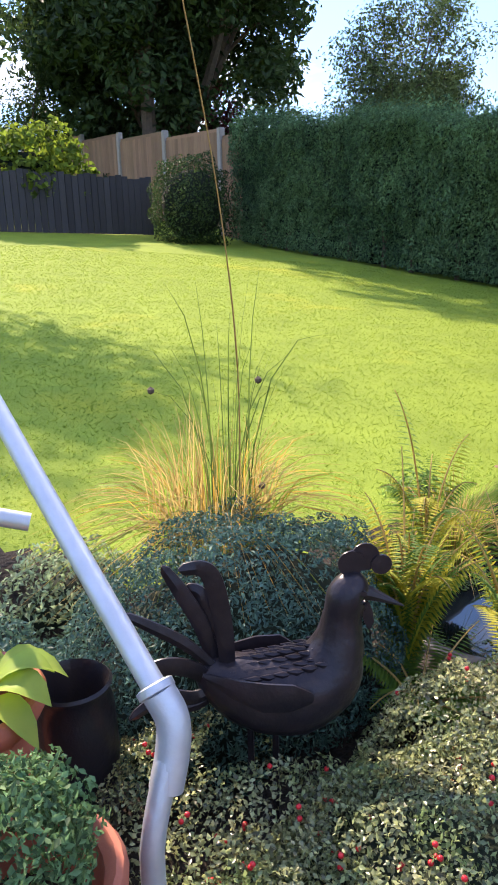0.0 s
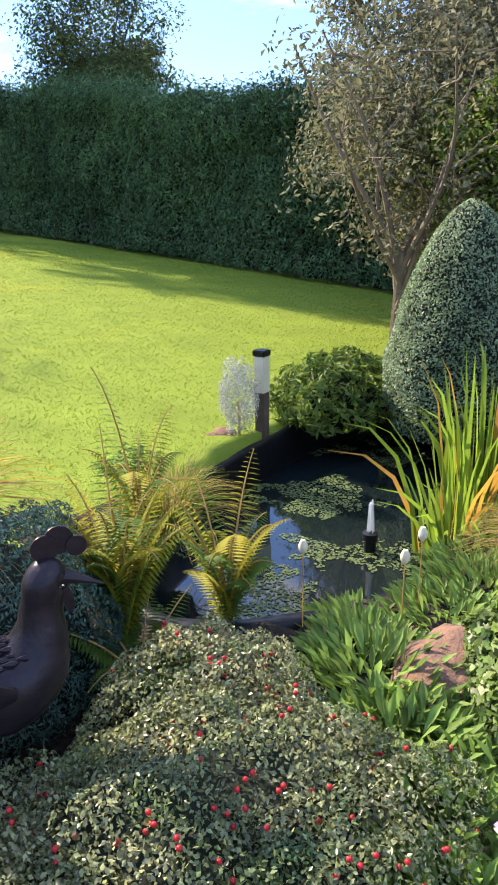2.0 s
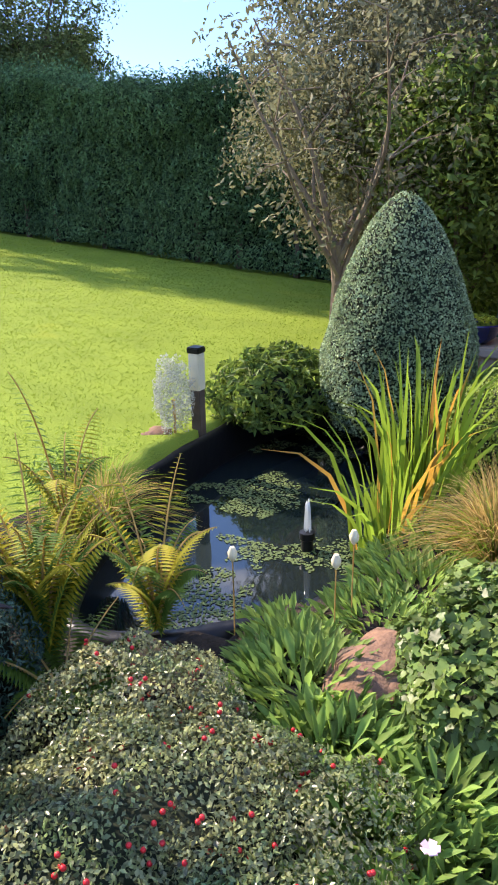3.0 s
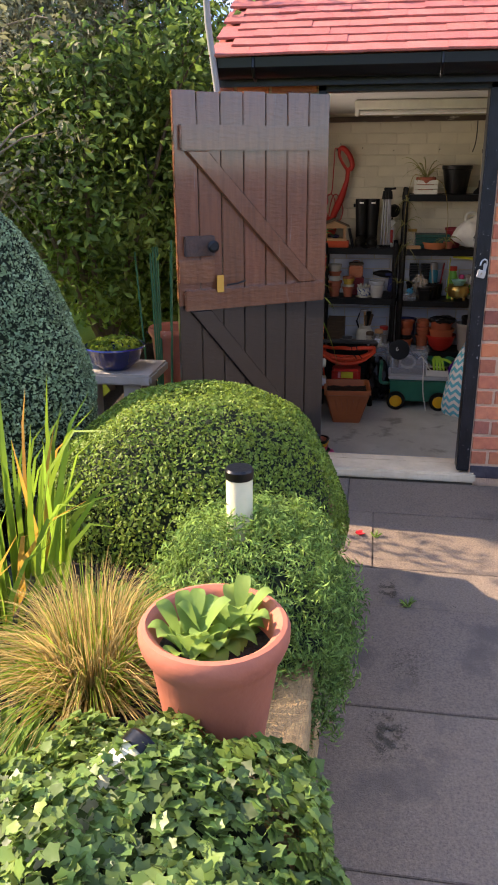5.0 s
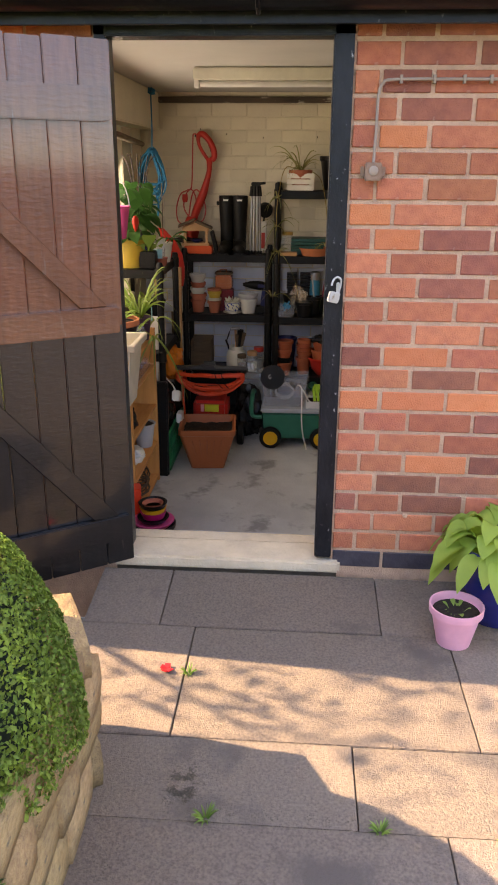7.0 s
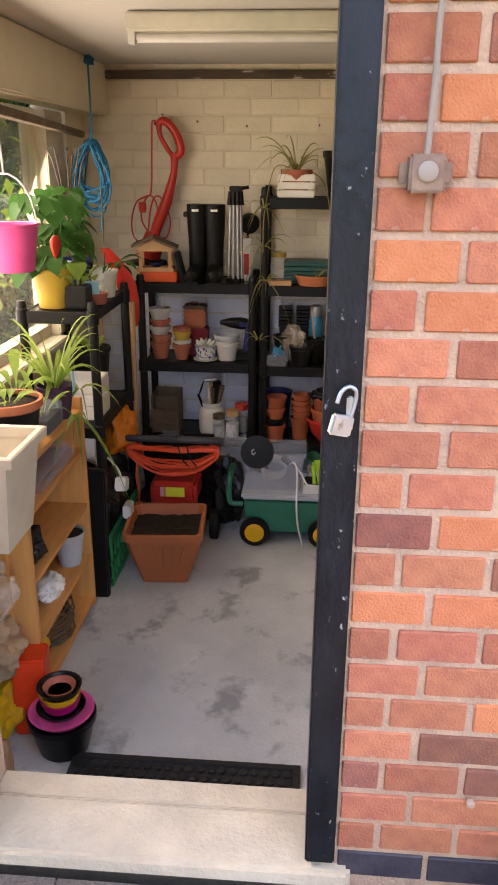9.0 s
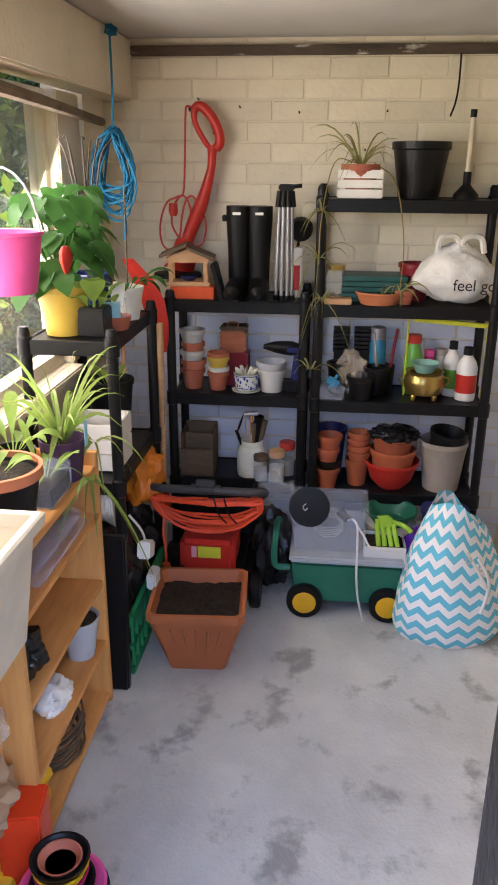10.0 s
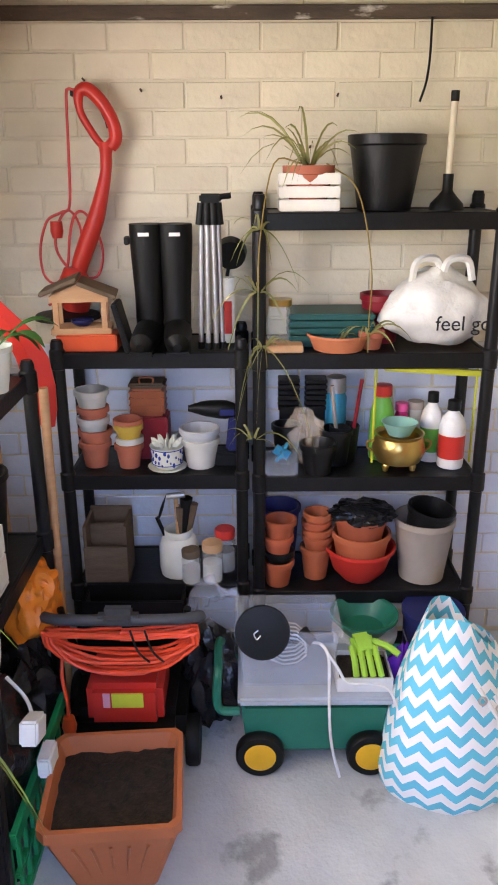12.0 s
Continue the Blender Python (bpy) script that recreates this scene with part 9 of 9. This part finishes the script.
    for b0 in ((-0.09, 0.09, -0.09, 0.09, 0.0, 0.01), (-0.09, 0.09, -0.09, -0.08, 0.01, 0.085), (-0.09, 0.09, -0.09, -0.08, 0.09, 0.165), (-0.09, 0.09, 0.08, 0.09, 0.01, 0.165), (-0.09, -0.08, -0.08, 0.08, 0.01, 0.058), (-0.09, -0.08, -0.08, 0.08, 0.063, 0.111), (-0.09, -0.08, -0.08, 0.08, 0.116, 0.165), (0.08, 0.09, -0.08, 0.08, 0.01, 0.165)):
        box("board", *b0, M["white_paint"], w, bevel=0.002)
    p = pot((6.74, 0.30, z), 0.085, 0.24, "black_plastic", "black plant pot with a small green seedling", fill="soil")
    broad_plant(p, 0.21, 6, 0.08, 0.03, "perennial", 175, 0.9, 0.4)
    tube("stake", [(0, 0, 0.12), (0.03, -0.02, 0.30)], 0.004, M["old_wood"], p, segs=5)
    # under it
    o = thing("orange_bag", (6.78, 0.20, FLOOR + 0.42), "orange plastic sack standing under the shelf", "bag")
    crumple(o, (0.08, 0.08, 0.13), 0.10, "orange_bag", 51)
    s = thing("garden_sheet", (6.42, 0.27, FLOOR), "black sheet and folded bags under the shelf", "bag")
    crumple(s, (0.22, 0.13, 0.24), 0.24, "black_film", 52)
    s = thing("folded_bags", (6.74, 0.26, FLOOR), "pile of folded dark bags under the shelf", "bag")
    crumple(s, (0.13, 0.12, 0.21), 0.21, "black_film", 58)
    h = thing("white_cable_coil", (6.42, 0.19, FLOOR + 0.575), "coil of white extension cable", "cable")
    for k in range(7):
        tube("cable_turn", [(0.085 * math.cos(i * 0.45), 0.03 + 0.02 * k * 0.4 - 0.02, 0.085 * math.sin(i * 0.45) + 0.004 * k) for i in range(15)], 0.0045, M["white_plastic"], h, segs=6)
    tube("cable_end", smooth_path([(0.02, -0.02, -0.06), (0.0, -0.07, -0.11), (-0.02, -0.09, -0.17)], 4), 0.0045, M["white_plastic"], h, segs=6)
    box("plug_block", -0.045, 0.035, -0.12, -0.075, -0.19, -0.13, M["white_plastic"], h, "white plug block", 0.006, at=pose(0, 0, 0, 0, 20, 0))
    box("socket_block", -0.03, 0.05, -0.12, -0.085, -0.33, -0.27, M["white_plastic"], h, "white socket block", 0.006)
    gc = thing("green_crate", (6.49, 0.185, FLOOR), "bright green slotted plastic crate under the shelf", "crate")
    for k in range(9):
        box("upright", -0.24 + k * 0.058, -0.225 + k * 0.058, -0.065, -0.055, 0.01, 0.20, M["bright_green"], gc)
    for z0, z1 in ((0.0, 0.025), (0.10, 0.115), (0.19, 0.235)):
        box("rail", -0.26, 0.26, -0.068, -0.052, z0, z1, M["bright_green"], gc, bevel=0.003)
    box("tray_side", -0.26, 0.26, 0.05, 0.06, 0.0, 0.235, M["bright_green"], gc)
    box("tray_end", -0.26, -0.25, -0.052, 0.05, 0.0, 0.235, M["bright_green"], gc)
    box("tray_end", 0.25, 0.26, -0.052, 0.05, 0.0, 0.235, M["bright_green"], gc)
    bb = thing("black_board", (6.155, 0.125, FLOOR), "flat black case leaning on the shelf post", "case")
    box("case", -0.015, 0.02, -0.01, 0.09, 0.0, 0.56, M["black_plastic"], bb, bevel=0.006, at=pose(0, 0, 0, 0, 4, 0))
    # spade and rope
    sp = thing("red_spade", (6.96, 0.165, FLOOR), "red-bladed snow shovel standing upside down with a wooden shaft", "shovel")
    tube("shaft", [(0, 0, 0), (0.0, -0.012, 1.10)], 0.014, M["pale_wood"], sp, segs=10)
    bm = bmesh.new()
    rows = []
    for z, c, w, o in ((0.98, -0.012, 0.020, 0), (1.03, -0.005, 0.036, 0.004), (1.10, 0.002, 0.043, 0.010), (1.18, 0.018, 0.046, 0.012), (1.26, 0.055, 0.042, 0.012), (1.34, 0.112, 0.022, 0.010)):
        rows.append([bm.verts.new((o2 + o, c + y2, z)) for y2, o2 in ((-w, 0.014), (0, -0.006), (w, 0.014), (w, 0.018), (0, -0.001), (-w, 0.018))])
    for p2, q2 in zip(rows, rows[1:]):
        for i in range(6):
            bm.faces.new((p2[i], p2[(i + 1) % 6], q2[(i + 1) % 6], q2[i]))
    bm.faces.new(rows[0][::-1]), bm.faces.new(rows[-1])
    part("blade", bm, M["red_plastic"], sp, "red blade", True)
    for k, (x2, y2) in enumerate(((6.98, 0.30), (7.02, 0.20))):
        st = thing("garden_stake", (x2, y2, FLOOR), "thin wooden garden stake in the corner", "stake", "stakes in the corner")
        tube("stake", [(0, 0, 0), (0.03, 0.02, 1.1 - 0.3 * k)], 0.009, M["old_wood" if k else "pale_wood"], st, segs=7)
    r = thing("rope_coil", (6.99, 0.36, 1.58), "coil of blue rope hanging from the beam", "rope")
    g = np.random.default_rng(8)
    for k in range(16):
        w, h2 = g.uniform(0.06, 0.12), g.uniform(0.20, 0.32)
        off = g.normal(0, 0.012, 3)
        pts = []
        for i in range(19):
            a = 2 * math.pi * i / 18
            pts.append((off[0] - 0.02 + 0.03 * math.sin(a * 2 + k), off[1] * 0.5 - 0.05 + w * math.sin(a) * (0.35 + 0.65 * (0.5 - 0.5 * math.cos(a))), -h2 / 2 + h2 / 2 * math.cos(a) + 0.012 * math.sin(3 * a + k)))
        tube("rope_turn", pts, 0.0042, M["blue_rope"], r, segs=6)
    tube("rope_end", smooth_path([(0, -0.05, 0.0), (0.0, -0.055, 0.12), (0.0, -0.055, 0.33)], 4), 0.0042, M["blue_rope"], r, segs=6)
    tube("rope_end", smooth_path([(0, -0.07, -0.25), (0.0, -0.08, -0.33), (0.0, -0.075, -0.39)], 4), 0.007, M["blue_rope"], r, segs=6)
    for k in range(5):
        tube("rope_knot", [(0.02 * math.cos(i + k), -0.06 + 0.022 * math.sin(i * 1.2 + k), 0.325 + 0.02 * math.cos(i * 0.9 + k)) for i in range(6)], 0.004, M["blue_rope"], r, segs=5)


shed_fixtures()
shelving("shelving_unit", (7.09, -0.405, FLOOR), 0.29, 0.545, [0.02 + 0.0, 0.388, 0.778, 1.168], 1.195, "black plastic shelving unit with pots, boots and jars")
shelving("shelving_unit", (7.09, -1.145, FLOOR), 0.29, 0.685, [0.02, 0.363, 0.768, 1.163, 1.563], 1.60, "tall black plastic shelving unit full of pots and bottles")
shelving("shelving_unit", (6.315, 0.165, FLOOR), 0.565, 0.28, [0.69, 1.163], 1.19, "black plastic shelving unit by the window with plants")
square_pot("square_planter", (6.385, -0.088, FLOOR), 0.335, 0.258, "planter_brown", "large square brown plastic planter full of dark compost", taper=0.58, turn=4)
feeder()
boots()
tripod()
strimmer()
unit_one_goods()
unit_two_goods()
mower()
cart()
chevron_bag()
pine_shelf()
near_left()
unit_zero_goods()


# ---- bricks ----
wf = bpy.data.objects["wall_front"]
brick_run(wf, SX0, DOOR_R, SY0 - 0.22, Z_PLINTH, BRICK_ROWS + 1, (M["brick"], M["brick"], M["brick"], M["brick"], M["brick"], M["brick_plum"], M["brick_plum"], M["brick_orange"]), BRICK, COURSE, 0.014, 0.0, dark_first=True, dark=M["brick_dark"])
brick_run(bpy.data.objects["wall_front_side"], SX0, SY1 + 0.04, DOOR_L, Z_PLINTH, BRICK_ROWS + 1, (M["brick"], M["brick"], M["brick"], M["brick"], M["brick"], M["brick_plum"], M["brick_plum"], M["brick_orange"]), BRICK, COURSE, 0.014, 0.0, dark_first=True, dark=M["brick_dark"])
brick_run(bpy.data.objects["wall_back"], SX1, SY1, SY0, FLOOR + 0.02, 14, (M["white_wall"],), BRICK, 0.0795, 0.006, 0.001)
brick_run(bpy.data.objects["wall_back"], SX1, SY1, SY0, FLOOR + 0.02 + 14 * 0.0795, 13, (M["cream"],), BRICK, 0.0795, 0.006, 0.001)
